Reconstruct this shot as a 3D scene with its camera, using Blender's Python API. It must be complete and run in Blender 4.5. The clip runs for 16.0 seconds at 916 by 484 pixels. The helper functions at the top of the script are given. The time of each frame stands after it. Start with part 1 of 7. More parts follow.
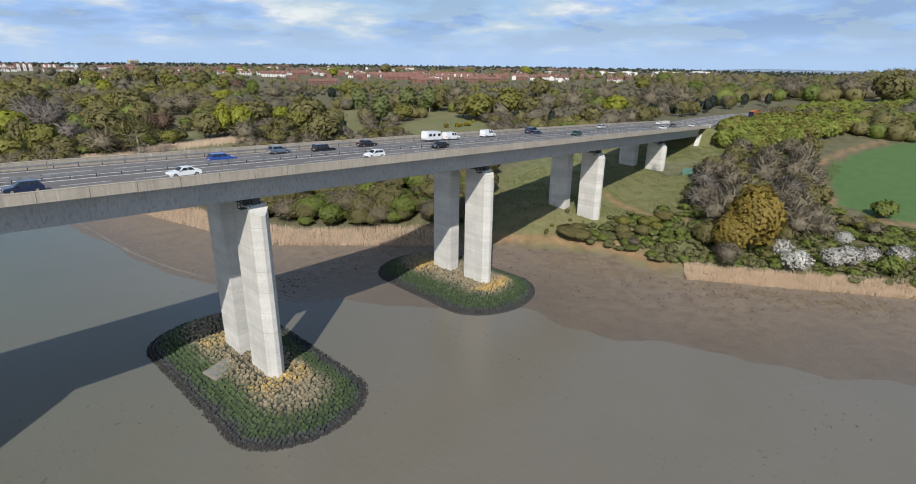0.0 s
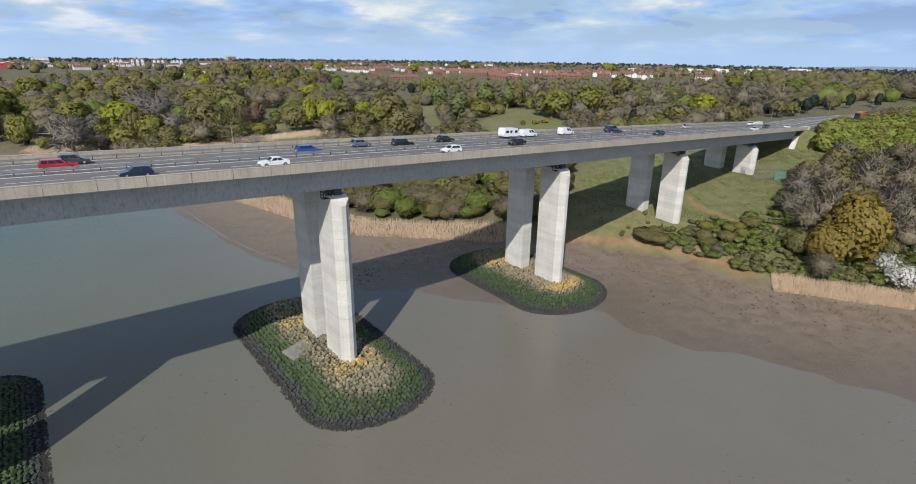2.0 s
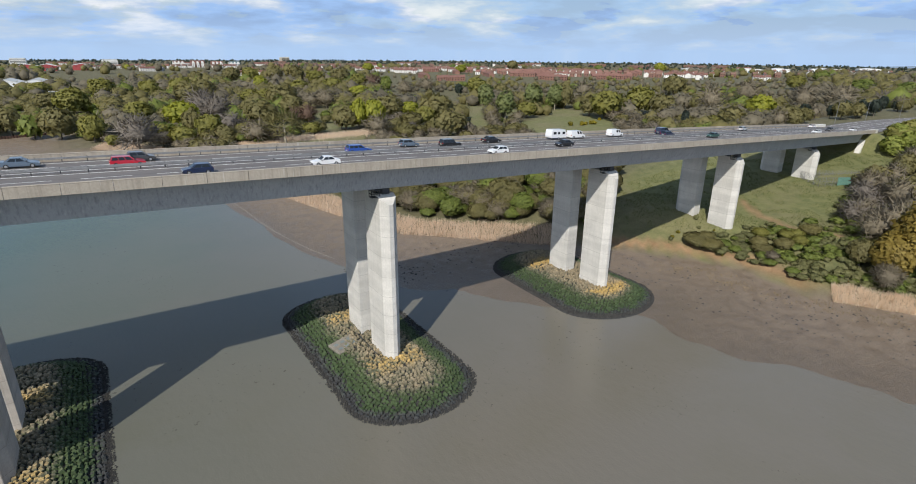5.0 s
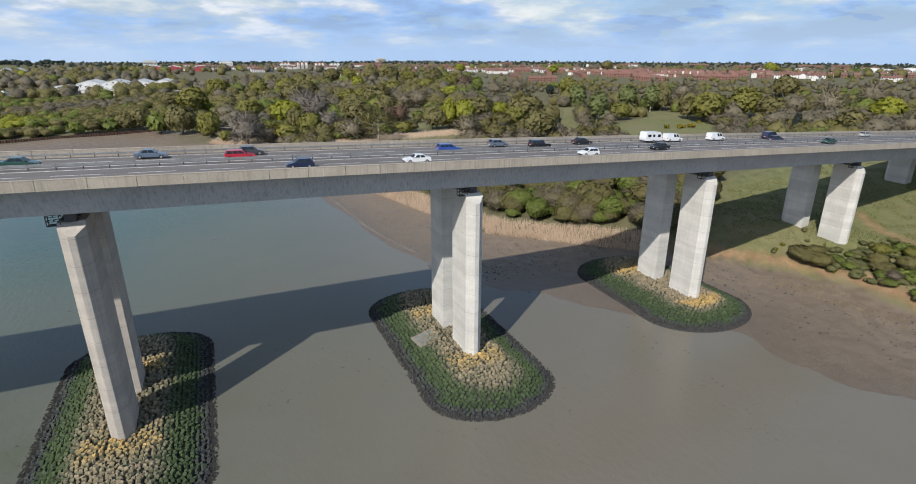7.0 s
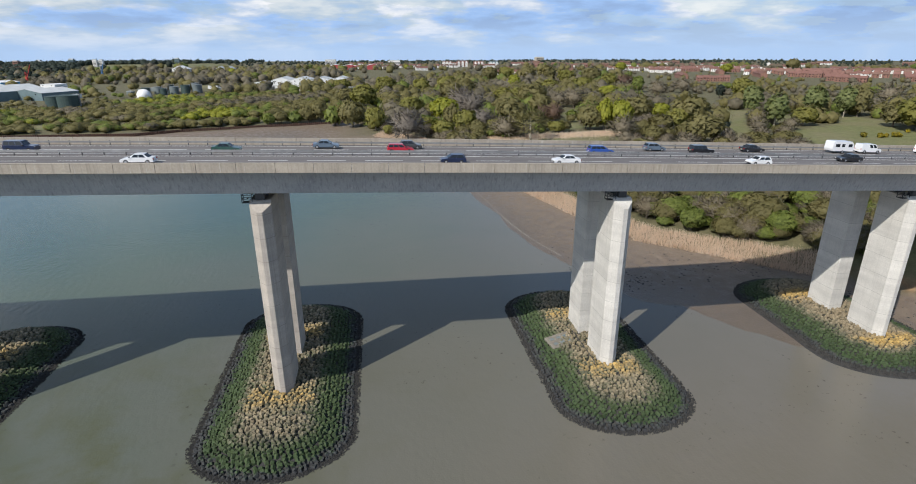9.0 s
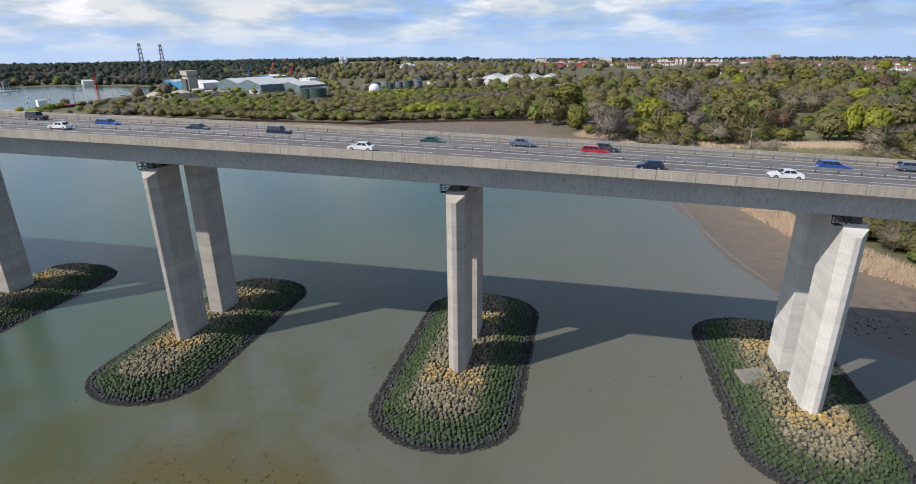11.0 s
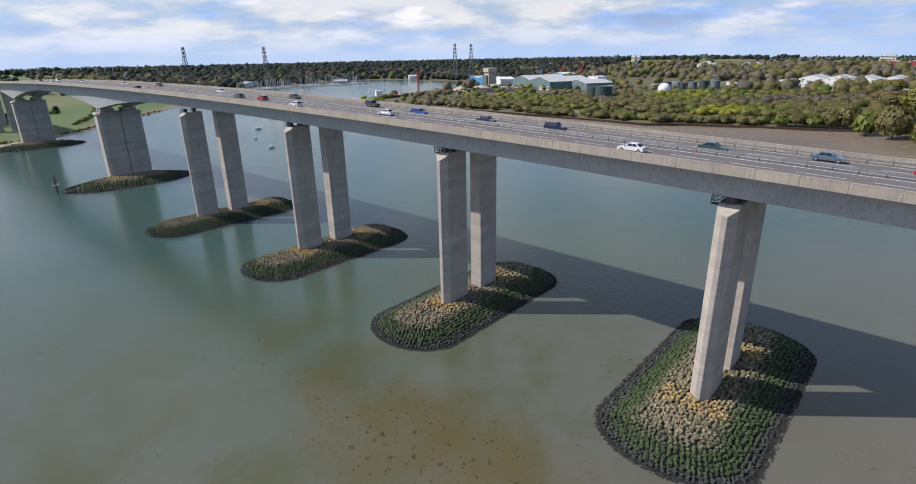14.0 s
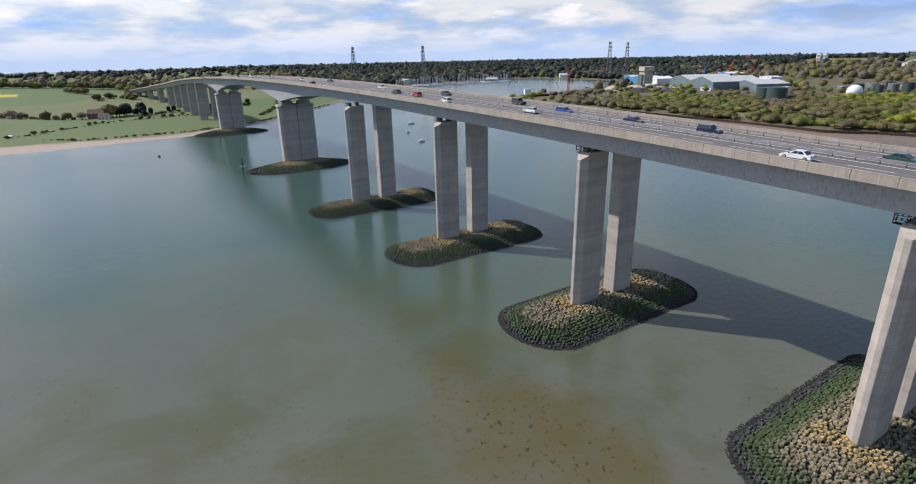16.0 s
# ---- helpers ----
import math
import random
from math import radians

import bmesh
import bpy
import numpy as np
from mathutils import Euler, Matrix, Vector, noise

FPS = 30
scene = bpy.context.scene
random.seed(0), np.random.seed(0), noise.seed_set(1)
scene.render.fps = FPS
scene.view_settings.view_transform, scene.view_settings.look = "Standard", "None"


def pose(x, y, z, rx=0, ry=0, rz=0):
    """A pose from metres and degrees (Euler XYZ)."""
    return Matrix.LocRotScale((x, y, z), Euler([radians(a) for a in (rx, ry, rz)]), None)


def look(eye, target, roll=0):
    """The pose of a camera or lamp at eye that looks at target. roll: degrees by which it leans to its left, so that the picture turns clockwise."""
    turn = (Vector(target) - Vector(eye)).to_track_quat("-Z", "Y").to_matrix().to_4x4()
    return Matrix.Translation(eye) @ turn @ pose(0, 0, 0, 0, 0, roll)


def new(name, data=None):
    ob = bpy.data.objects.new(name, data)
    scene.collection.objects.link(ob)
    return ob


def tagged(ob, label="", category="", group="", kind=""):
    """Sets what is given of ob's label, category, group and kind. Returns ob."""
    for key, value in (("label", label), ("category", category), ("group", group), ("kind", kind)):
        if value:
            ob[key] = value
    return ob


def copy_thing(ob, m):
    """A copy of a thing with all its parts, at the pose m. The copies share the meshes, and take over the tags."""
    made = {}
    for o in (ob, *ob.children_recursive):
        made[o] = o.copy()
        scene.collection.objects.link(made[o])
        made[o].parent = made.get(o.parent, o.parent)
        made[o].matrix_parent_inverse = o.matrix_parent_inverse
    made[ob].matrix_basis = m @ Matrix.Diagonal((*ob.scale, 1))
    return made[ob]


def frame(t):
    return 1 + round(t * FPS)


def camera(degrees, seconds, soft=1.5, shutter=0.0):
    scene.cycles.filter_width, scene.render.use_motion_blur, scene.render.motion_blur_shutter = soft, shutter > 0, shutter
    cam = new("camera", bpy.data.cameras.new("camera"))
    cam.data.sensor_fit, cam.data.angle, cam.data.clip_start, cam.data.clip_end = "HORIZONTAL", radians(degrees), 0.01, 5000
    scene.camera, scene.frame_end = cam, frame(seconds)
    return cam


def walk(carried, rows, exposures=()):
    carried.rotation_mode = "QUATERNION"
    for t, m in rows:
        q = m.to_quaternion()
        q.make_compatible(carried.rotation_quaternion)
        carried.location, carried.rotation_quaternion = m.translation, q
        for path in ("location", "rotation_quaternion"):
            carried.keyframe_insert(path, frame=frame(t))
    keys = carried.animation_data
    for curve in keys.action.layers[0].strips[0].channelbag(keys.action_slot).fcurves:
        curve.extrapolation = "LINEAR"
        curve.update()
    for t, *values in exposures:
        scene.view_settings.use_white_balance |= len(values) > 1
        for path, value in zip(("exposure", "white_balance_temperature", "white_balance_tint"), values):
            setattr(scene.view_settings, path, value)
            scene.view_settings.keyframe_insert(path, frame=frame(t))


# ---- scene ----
cam = camera(80.9, 16.0, soft=1.0)
PATH = [
    (0, (-37.0, -80.164, 57.682), (-35.626, -78.865, 57.029), 0.8),
    (0.5, (-37.144, -80.208, 57.693), (-35.816, -78.866, 57.035), 0.8),
    (1, (-37.309, -80.258, 57.703), (-36.031, -78.869, 57.042), 0.8),
    (1.5, (-37.431, -80.297, 57.711), (-36.206, -78.863, 57.046), 0.8),
    (2, (-37.533, -80.332, 57.72), (-36.356, -78.859, 57.052), 0.8),
    (2.5, (-37.651, -80.369, 57.728), (-36.513, -78.866, 57.059), 0.7),
    (3, (-37.727, -80.392, 57.735), (-36.619, -78.867, 57.065), 0.6),
    (3.5, (-37.815, -80.419, 57.738), (-36.734, -78.874, 57.07), 0.6),
    (5.8, (-38.149, -80.625, 57.93), (-37.162, -79.02, 57.259), 0.3),
    (6, (-38.205, -80.663, 57.93), (-37.247, -79.04, 57.26), 0.3),
    (6.5, (-38.421, -80.806, 57.895), (-37.546, -79.137, 57.226), 0.3),
    (7, (-38.535, -80.9, 57.875), (-37.758, -79.182, 57.207), 0.1),
    (7.5, (-38.663, -81.003, 57.876), (-37.979, -79.245, 57.21), 0.0),
    (8, (-38.697, -81.15, 57.947), (-38.119, -79.355, 57.28), -0.1),
    (8.5, (-38.723, -81.427, 58.062), (-38.276, -79.596, 57.393), -0.2),
    (9, (-38.718, -81.759, 58.165), (-38.445, -79.895, 57.493), -0.3),
    (9.2, (-38.665, -81.854, 58.187), (-38.47, -79.981, 57.515), -0.3),
    (11.3, (-37.584, -82.652, 58.764), (-38.103, -80.843, 58.088), -0.8),
    (11.5, (-37.473, -82.735, 58.782), (-38.062, -80.947, 58.106), -0.9),
    (12, (-37.176, -82.938, 58.836), (-37.932, -81.214, 58.162), -0.9),
    (12.5, (-36.855, -83.09, 58.901), (-37.767, -81.442, 58.229), -0.9),
    (13, (-36.545, -83.21, 58.949), (-37.586, -81.64, 58.278), -1.0),
    (13.5, (-36.214, -83.313, 58.95), (-37.369, -81.823, 58.281), -1.0),
    (14, (-35.842, -83.453, 58.922), (-37.1, -82.048, 58.255), -1.1),
    (14.5, (-35.295, -83.631, 58.944), (-36.664, -82.334, 58.279), -1.2),
    (15, (-34.802, -83.834, 58.964), (-36.259, -82.636, 58.299), -1.2),
    (15.5, (-34.411, -83.997, 58.951), (-35.938, -82.89, 58.287), -1.3),
    (16, (-34.046, -84.104, 58.951), (-35.632, -83.081, 58.289), -1.3),
]
walk(cam, [(t, look(eye, target, roll)) for t, eye, target, roll in PATH],
     exposures=[(0.0, 0.0, 6500, 10), (9.0, 0.02, 6500, 11), (13.0, 0.03, 6500, 15), (16.0, 0.04, 6500, 17)])

# ---- light ----
SUN = Vector((-0.868, -0.695, 1.0)).normalized()
world = bpy.data.worlds.new("sky")
scene.world = world
world.use_nodes = True
wn, wl = world.node_tree.nodes, world.node_tree.links
wn.clear()
w_out = wn.new("ShaderNodeOutputWorld")
w_sky = wn.new("ShaderNodeTexSky")
w_sky.sky_type = "NISHITA"
w_sky.sun_disc = False
w_sky.sun_elevation = math.asin(SUN.z)
w_sky.sun_rotation = math.atan2(SUN.x, SUN.y) % (2 * math.pi)
w_sky.air_density, w_sky.dust_density, w_sky.ozone_density = 1.0, 0.25, 3.0
w_bg = wn.new("ShaderNodeBackground")
w_bg.inputs["Strength"].default_value = 0.085
wl.new(w_sky.outputs[0], w_bg.inputs[0])
# broken cumulus under a high thin veil, laid out on a flat cloud ceiling
w_tc = wn.new("ShaderNodeTexCoord")
w_sep = wn.new("ShaderNodeSeparateXYZ")
wl.new(w_tc.outputs["Generated"], w_sep.inputs[0])


def wmath(op, a, b=None, c=None):
    n = wn.new("ShaderNodeMath")
    n.operation = op
    for k, v in enumerate((a, b, c)):
        if v is None:
            continue
        if isinstance(v, (int, float)):
            n.inputs[k].default_value = v
        else:
            wl.new(v, n.inputs[k])
    return n.outputs[0]


w_up = wmath("MAXIMUM", w_sep.outputs[2], 0.0)
w_comb = wn.new("ShaderNodeCombineXYZ")
w_ceil = wmath("ADD", w_up, 0.20)
wl.new(wmath("DIVIDE", w_sep.outputs[0], w_ceil), w_comb.inputs[0])
wl.new(wmath("DIVIDE", w_sep.outputs[1], w_ceil), w_comb.inputs[1])


def wnoise(scale, detail, rough, off):
    m = wn.new("ShaderNodeMapping")
    m.inputs["Location"].default_value = off
    wl.new(w_comb.outputs[0], m.inputs[0])
    n = wn.new("ShaderNodeTexNoise")
    n.inputs["Scale"].default_value, n.inputs["Detail"].default_value, n.inputs["Roughness"].default_value = scale, detail, rough
    wl.new(m.outputs[0], n.inputs["Vector"])
    return n.outputs[0]


def wramp(v, stops):
    r = wn.new("ShaderNodeValToRGB")
    e = r.color_ramp.elements
    e[0].position, e[0].color = stops[0][0], (*stops[0][1], 1)
    e[1].position, e[1].color = stops[-1][0], (*stops[-1][1], 1)
    for p, c in stops[1:-1]:
        x = e.new(p)
        x.color = (*c, 1)
    wl.new(v, r.inputs[0])
    return r.outputs[0]


w_big = wnoise(0.80, 8.0, 0.56, (3.1, 1.7, 0.0))
w_small = wnoise(2.1, 8.0, 0.55, (8.2, 4.4, 1.0))
w_puff = wmath("ADD", wmath("MULTIPLY", w_big, 0.6), wmath("MULTIPLY", w_small, 0.4))
w_mask = wramp(w_puff, [(0.485, (0, 0, 0)), (0.535, (1, 1, 1))])
w_veil = wmath("MULTIPLY_ADD", w_big, 0.75, 0.05)
w_low = wramp(w_up, [(0.0, (1, 1, 1)), (0.06, (0.70, 0.70, 0.70)), (0.30, (0.25, 0.25, 0.25)), (0.6, (0, 0, 0))])
w_open = wramp(w_up, [(0.30, (1, 1, 1)), (0.75, (0.35, 0.35, 0.35))])
w_fac = wmath("MULTIPLY", wmath("MAXIMUM", wmath("MAXIMUM", w_mask, w_veil), w_low), w_open)
w_tone = wramp(wmath("MULTIPLY_ADD", w_sep.outputs[0], -0.10, wnoise(1.7, 8.0, 0.55, (1.3, 7.7, 0.12))), [(0.36, (0.31, 0.46, 0.73)), (0.46, (0.37, 0.57, 0.92)), (0.53, (0.54, 0.66, 0.84)), (0.59, (0.78, 0.84, 0.92)), (0.66, (0.97, 0.98, 1.0))])
w_haze = wn.new("ShaderNodeMix")
w_haze.data_type = "RGBA"
wl.new(wramp(w_up, [(0.0, (0.85, 0.85, 0.85)), (0.055, (0.0, 0.0, 0.0))]), w_haze.inputs[0])
wl.new(w_tone, w_haze.inputs[6])
w_haze.inputs[7].default_value = (0.47, 0.65, 0.92, 1)
w_tone = w_haze.outputs[2]
w_cloud = wn.new("ShaderNodeBackground")
# cloud grows brighter towards the sun
w_near = wmath("MAXIMUM", wmath("MULTIPLY_ADD", w_sep.outputs[0], -0.78, wmath("MULTIPLY", w_sep.outputs[1], -0.625)), 0.0)
wl.new(wmath("MULTIPLY_ADD", wmath("MULTIPLY", wmath("MULTIPLY", w_near, w_near), w_up), 2.4, 0.97), w_cloud.inputs["Strength"])
wl.new(w_tone, w_cloud.inputs[0])
w_mix = wn.new("ShaderNodeMixShader")
wl.new(w_fac, w_mix.inputs[0])
wl.new(w_bg.outputs[0], w_mix.inputs[1])
wl.new(w_cloud.outputs[0], w_mix.inputs[2])
wl.new(w_mix.outputs[0], w_out.inputs[0])

sun_data = bpy.data.lights.new("sun", "SUN")
sun_data.energy, sun_data.angle, sun_data.color = 4.5, radians(0.53), (1.0, 0.955, 0.88)
sun = new("sun", sun_data)
sun.matrix_world = look(SUN * 500, (0, 0, 0))

# ---- materials ----


def nodes_of(name):
    m = bpy.data.materials.new(name)
    m.use_nodes = True
    t = m.node_tree
    return m, t.nodes, t.links, t.nodes["Principled BSDF"]


class Net:
    """Short hand for building node graphs."""

    def __init__(self, name):
        self.m, self.n, self.l, self.p = nodes_of(name)
        self.tc = self.n.new("ShaderNodeTexCoord")
        self.geo = self.n.new("ShaderNodeNewGeometry")

    def put(self, v, sock):
        if isinstance(v, (int, float)):
            sock.default_value = v
        elif isinstance(v, tuple):
            sock.default_value = (*v, 1) if len(v) == 3 and sock.type == "RGBA" else v
        else:
            self.l.new(v, sock)

    def math(self, op, a, b=None, c=None, clamp=False):
        n = self.n.new("ShaderNodeMath")
        n.operation, n.use_clamp = op, clamp
        for k, v in enumerate((a, b, c)):
            if v is not None:
                self.put(v, n.inputs[k])
        return n.outputs[0]

    def coords(self, space="world", scale=(1, 1, 1)):
        src = self.geo.outputs["Position"] if space == "world" else self.tc.outputs["Object"]
        m = self.n.new("ShaderNodeMapping")
        m.inputs["Scale"].default_value = scale
        self.l.new(src, m.inputs[0])
        return m.outputs[0]

    def noise(self, vec, scale, detail=4.0, rough=0.55, dist=0.0):
        n = self.n.new("ShaderNodeTexNoise")
        n.inputs["Scale"].default_value, n.inputs["Detail"].default_value = scale, detail
        n.inputs["Roughness"].default_value, n.inputs["Distortion"].default_value = rough, dist
        self.l.new(vec, n.inputs["Vector"])
        return n.outputs[0]

    def ramp(self, v, stops):
        r = self.n.new("ShaderNodeValToRGB")
        e = r.color_ramp.elements
        def col(c):
            return (*c, 1) if isinstance(c, tuple) else (c, c, c, 1)
        e[0].position, e[0].color = stops[0][0], col(stops[0][1])
        e[1].position, e[1].color = stops[-1][0], col(stops[-1][1])
        for p, c in stops[1:-1]:
            x = e.new(p)
            x.color = col(c)
        self.put(v, r.inputs[0])
        return r.outputs[0]

    def mix(self, f, a, b, kind="MIX"):
        n = self.n.new("ShaderNodeMix")
        n.data_type, n.blend_type = "RGBA", kind
        self.put(f, n.inputs[0])
        self.put(a, n.inputs[6])
        self.put(b, n.inputs[7])
        return n.outputs[2]

    def sep(self, v):
        n = self.n.new("ShaderNodeSeparateXYZ")
        self.l.new(v, n.inputs[0])
        return n.outputs

    def attr(self, name):
        n = self.n.new("ShaderNodeAttribute")
        n.attribute_name = name
        return n.outputs["Fac"]

    def rnd(self):
        return self.n.new("ShaderNodeObjectInfo").outputs["Random"]

    def island(self):
        return self.geo.outputs["Random Per Island"]

    def bump(self, h, strength=0.4, dist=0.05):
        b = self.n.new("ShaderNodeBump")
        b.inputs["Strength"].default_value, b.inputs["Distance"].default_value = strength, dist
        self.l.new(h, b.inputs["Height"])
        self.l.new(b.outputs[0], self.p.inputs["Normal"])

    def done(self, col, rough=0.8, metal=0.0, spec=None):
        self.put(col, self.p.inputs["Base Color"])
        self.put(rough, self.p.inputs["Roughness"])
        self.p.inputs["Metallic"].default_value = metal
        if spec is not None:
            self.p.inputs["Specular IOR Level"].default_value = spec
        return self.m


def simple(name, a, b, scale=0.5, rough=0.75, metal=0.0, fine=8.0, space="obj", bump=0.2, vary=0.0):
    k = Net(name)
    v = k.coords(space)
    n1, n2 = k.noise(v, scale, 4), k.noise(v, fine, 5)
    f = k.math("ADD", k.math("MULTIPLY", n1, 0.65), k.math("MULTIPLY", n2, 0.35))
    c = k.mix(k.ramp(f, [(0.34, 0.0), (0.66, 1.0)]), a, b)
    if vary:
        c = k.mix(vary, c, k.ramp(k.rnd(), [(0.0, (0.25, 0.25, 0.25)), (1.0, (0.75, 0.75, 0.75))]), "OVERLAY")
    k.bump(n2, bump, 0.03)
    return k.done(c, rough, metal)


def concrete(name, light, dark, streak=0.5, lifts=0.0, rough=0.85):
    """Weathered structural concrete: cloudy mottling, run-off streaks, faint casting lifts."""
    k = Net(name)
    v = k.coords("world")
    cloud = k.noise(v, 0.22, 5, 0.6)
    grain = k.noise(v, 3.5, 6, 0.65)
    run = k.noise(k.coords("world", (2.6, 2.6, 0.05)), 1.1, 5, 0.62)
    f = k.math("ADD", k.math("MULTIPLY", cloud, 0.55), k.math("MULTIPLY", grain, 0.45))
    c = k.mix(k.ramp(f, [(0.36, 0.0), (0.64, 1.0)]), dark, light)
    s = k.math("MULTIPLY", k.ramp(run, [(0.50, 0.0), (0.72, 1.0)]), streak)
    c = k.mix(s, c, tuple(x * 0.55 for x in dark))
    pale = k.noise(k.coords("world", (2.2, 2.2, 0.09)), 1.7, 3, 0.5)
    c = k.mix(k.math("MULTIPLY", k.ramp(pale, [(0.62, 0.0), (0.72, 1.0)]), 0.35), c, (0.62, 0.61, 0.58))
    if lifts:
        band = k.noise(k.coords("world", (0.02, 0.02, 0.42)), 1.0, 2, 0.5)
        c = k.mix(k.math("MULTIPLY", k.ramp(band, [(0.40, 0.0), (0.60, 1.0)]), lifts), c, tuple(x * 0.72 for x in dark))
        z = k.sep(k.geo.outputs["Position"])[2]
        j = k.math("FRACT", k.math("MULTIPLY", z, 0.26))
        c = k.mix(k.math("MULTIPLY", k.math("LESS_THAN", j, 0.022), 0.5), c, tuple(x * 0.5 for x in dark))
    k.bump(grain, 0.25, 0.02)
    return k.done(c, rough)


M_DECK = concrete("girder concrete", (0.43, 0.435, 0.435), (0.335, 0.345, 0.355), 0.65)
M_PARAPET = concrete("parapet concrete", (0.42, 0.372, 0.305), (0.30, 0.265, 0.218), 0.45)
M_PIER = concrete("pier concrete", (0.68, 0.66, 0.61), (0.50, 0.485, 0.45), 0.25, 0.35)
M_PIERDARK = concrete("darker brown pier concrete", (0.50, 0.452, 0.398), (0.37, 0.336, 0.298), 0.4, 0.35)
M_STEEL = simple("galvanised steel", (0.17, 0.175, 0.18), (0.25, 0.255, 0.26), 1.0, 0.65, 0.25)
M_DARKSTEEL = simple("dark painted steel", (0.03, 0.035, 0.04), (0.07, 0.07, 0.075), 1.0, 0.55, 0.3)
M_RUBBER = simple("black rubber", (0.015, 0.015, 0.016), (0.03, 0.03, 0.03), 3.0, 0.8)


def asphalt():
    k = Net("worn asphalt")
    v = k.coords("world")
    grain, patch = k.noise(v, 6.0, 6, 0.7), k.noise(k.coords("world", (0.03, 0.5, 1)), 1.0, 4, 0.6)
    tyre = k.noise(k.coords("world", (0.004, 1.1, 0)), 1.0, 2, 0.5)
    f = k.math("ADD", k.math("MULTIPLY", patch, 0.6), k.math("MULTIPLY", grain, 0.4))
    c = k.mix(k.ramp(f, [(0.35, 0.0), (0.65, 1.0)]), (0.122, 0.113, 0.107), (0.184, 0.170, 0.160))
    c = k.mix(k.math("MULTIPLY", k.ramp(tyre, [(0.45, 0.0), (0.6, 1.0)]), 0.4), c, (0.09, 0.088, 0.088))
    k.bump(grain, 0.3, 0.01)
    return k.done(c, 0.75)


M_ROAD = asphalt()
M_PAINT = simple("worn white road paint", (0.62, 0.62, 0.60), (0.80, 0.80, 0.78), 0.4, 0.6, 0.0, 5.0, "world")


def water():
    """Silty tidal water: brown over the flats, green in the channel."""
    k = Net("silty river water")
    v = k.coords("world")
    x, y, _ = k.sep(k.geo.outputs["Position"])[:3]
    warp = k.noise(v, 0.012, 4, 0.6)
    along = k.math("ADD", k.math("MULTIPLY_ADD", y, -0.55, x), k.math("MULTIPLY", k.math("SUBTRACT", warp, 0.5), 140.0))
    f = k.math("MULTIPLY_ADD", along, 1 / 230.0, 0.86, clamp=True)
    c = k.ramp(f, [(0.0, (0.042, 0.088, 0.078)), (0.24, (0.072, 0.104, 0.078)), (0.60, (0.122, 0.124, 0.100)), (1.0, (0.158, 0.144, 0.118))])
    blot = k.noise(v, 0.042, 7, 0.66, 0.3)
    shoal = k.ramp(k.math("MULTIPLY_ADD", y, 0.01, 0.4), [(0.35, 1.0), (0.75, 0.0)])
    shoal = k.math("MULTIPLY", shoal, k.ramp(k.math("MULTIPLY", x, -0.004), [(0.12, 0.12), (0.32, 1.0), (0.5, 0.9), (0.7, 0.2)]))
    c = k.mix(k.math("MULTIPLY", k.math("MULTIPLY", k.ramp(blot, [(0.44, 0.0), (0.60, 1.0)]), shoal), 0.6), c, (0.078, 0.080, 0.026))
    fleck = k.noise(v, 0.9, 3, 0.6)
    near = k.ramp(k.noise(v, 0.035, 3, 0.5), [(0.52, 0.0), (0.60, 1.0)])
    c = k.mix(k.math("MULTIPLY", k.math("MULTIPLY", k.ramp(fleck, [(0.64, 0.0), (0.70, 1.0)]), near), 0.6), c, (0.035, 0.03, 0.02))
    # a bank of silt and weed just under the surface
    px_, py_ = k.math("MULTIPLY", k.math("ADD", x, 84.0), 1 / 34.0), k.math("MULTIPLY", k.math("ADD", y, 36.0), 1 / 17.0)
    ring = k.math("ADD", k.math("MULTIPLY", px_, px_), k.math("MULTIPLY", py_, py_))
    bank = k.ramp(k.math("ADD", ring, k.math("MULTIPLY", k.math("SUBTRACT", k.noise(v, 0.09, 5, 0.65), 0.5), 2.4)), [(0.1, 1.0), (1.0, 0.0)])
    c = k.mix(k.math("MULTIPLY", bank, 0.55), c, (0.112, 0.086, 0.030))
    spot = k.ramp(k.noise(v, 0.75, 3, 0.6), [(0.60, 0.0), (0.66, 1.0)])
    c = k.mix(k.math("MULTIPLY", k.math("MULTIPLY", spot, bank), 0.7), c, (0.03, 0.026, 0.018))
    calm = k.ramp(k.noise(v, 0.008, 3, 0.5), [(0.40, 0.35), (0.58, 1.0)])
    wave = k.math("ADD", k.noise(k.coords("world", (1.0, 0.55, 1)), 0.85, 3, 0.55), k.math("MULTIPLY", k.noise(v, 3.2, 2, 0.5), 0.35))
    k.bump(k.math("MULTIPLY", wave, calm), 0.30, 0.28)
    k.p.inputs["IOR"].default_value = 1.33
    return k.done(c, 0.17)


M_WATER = water()


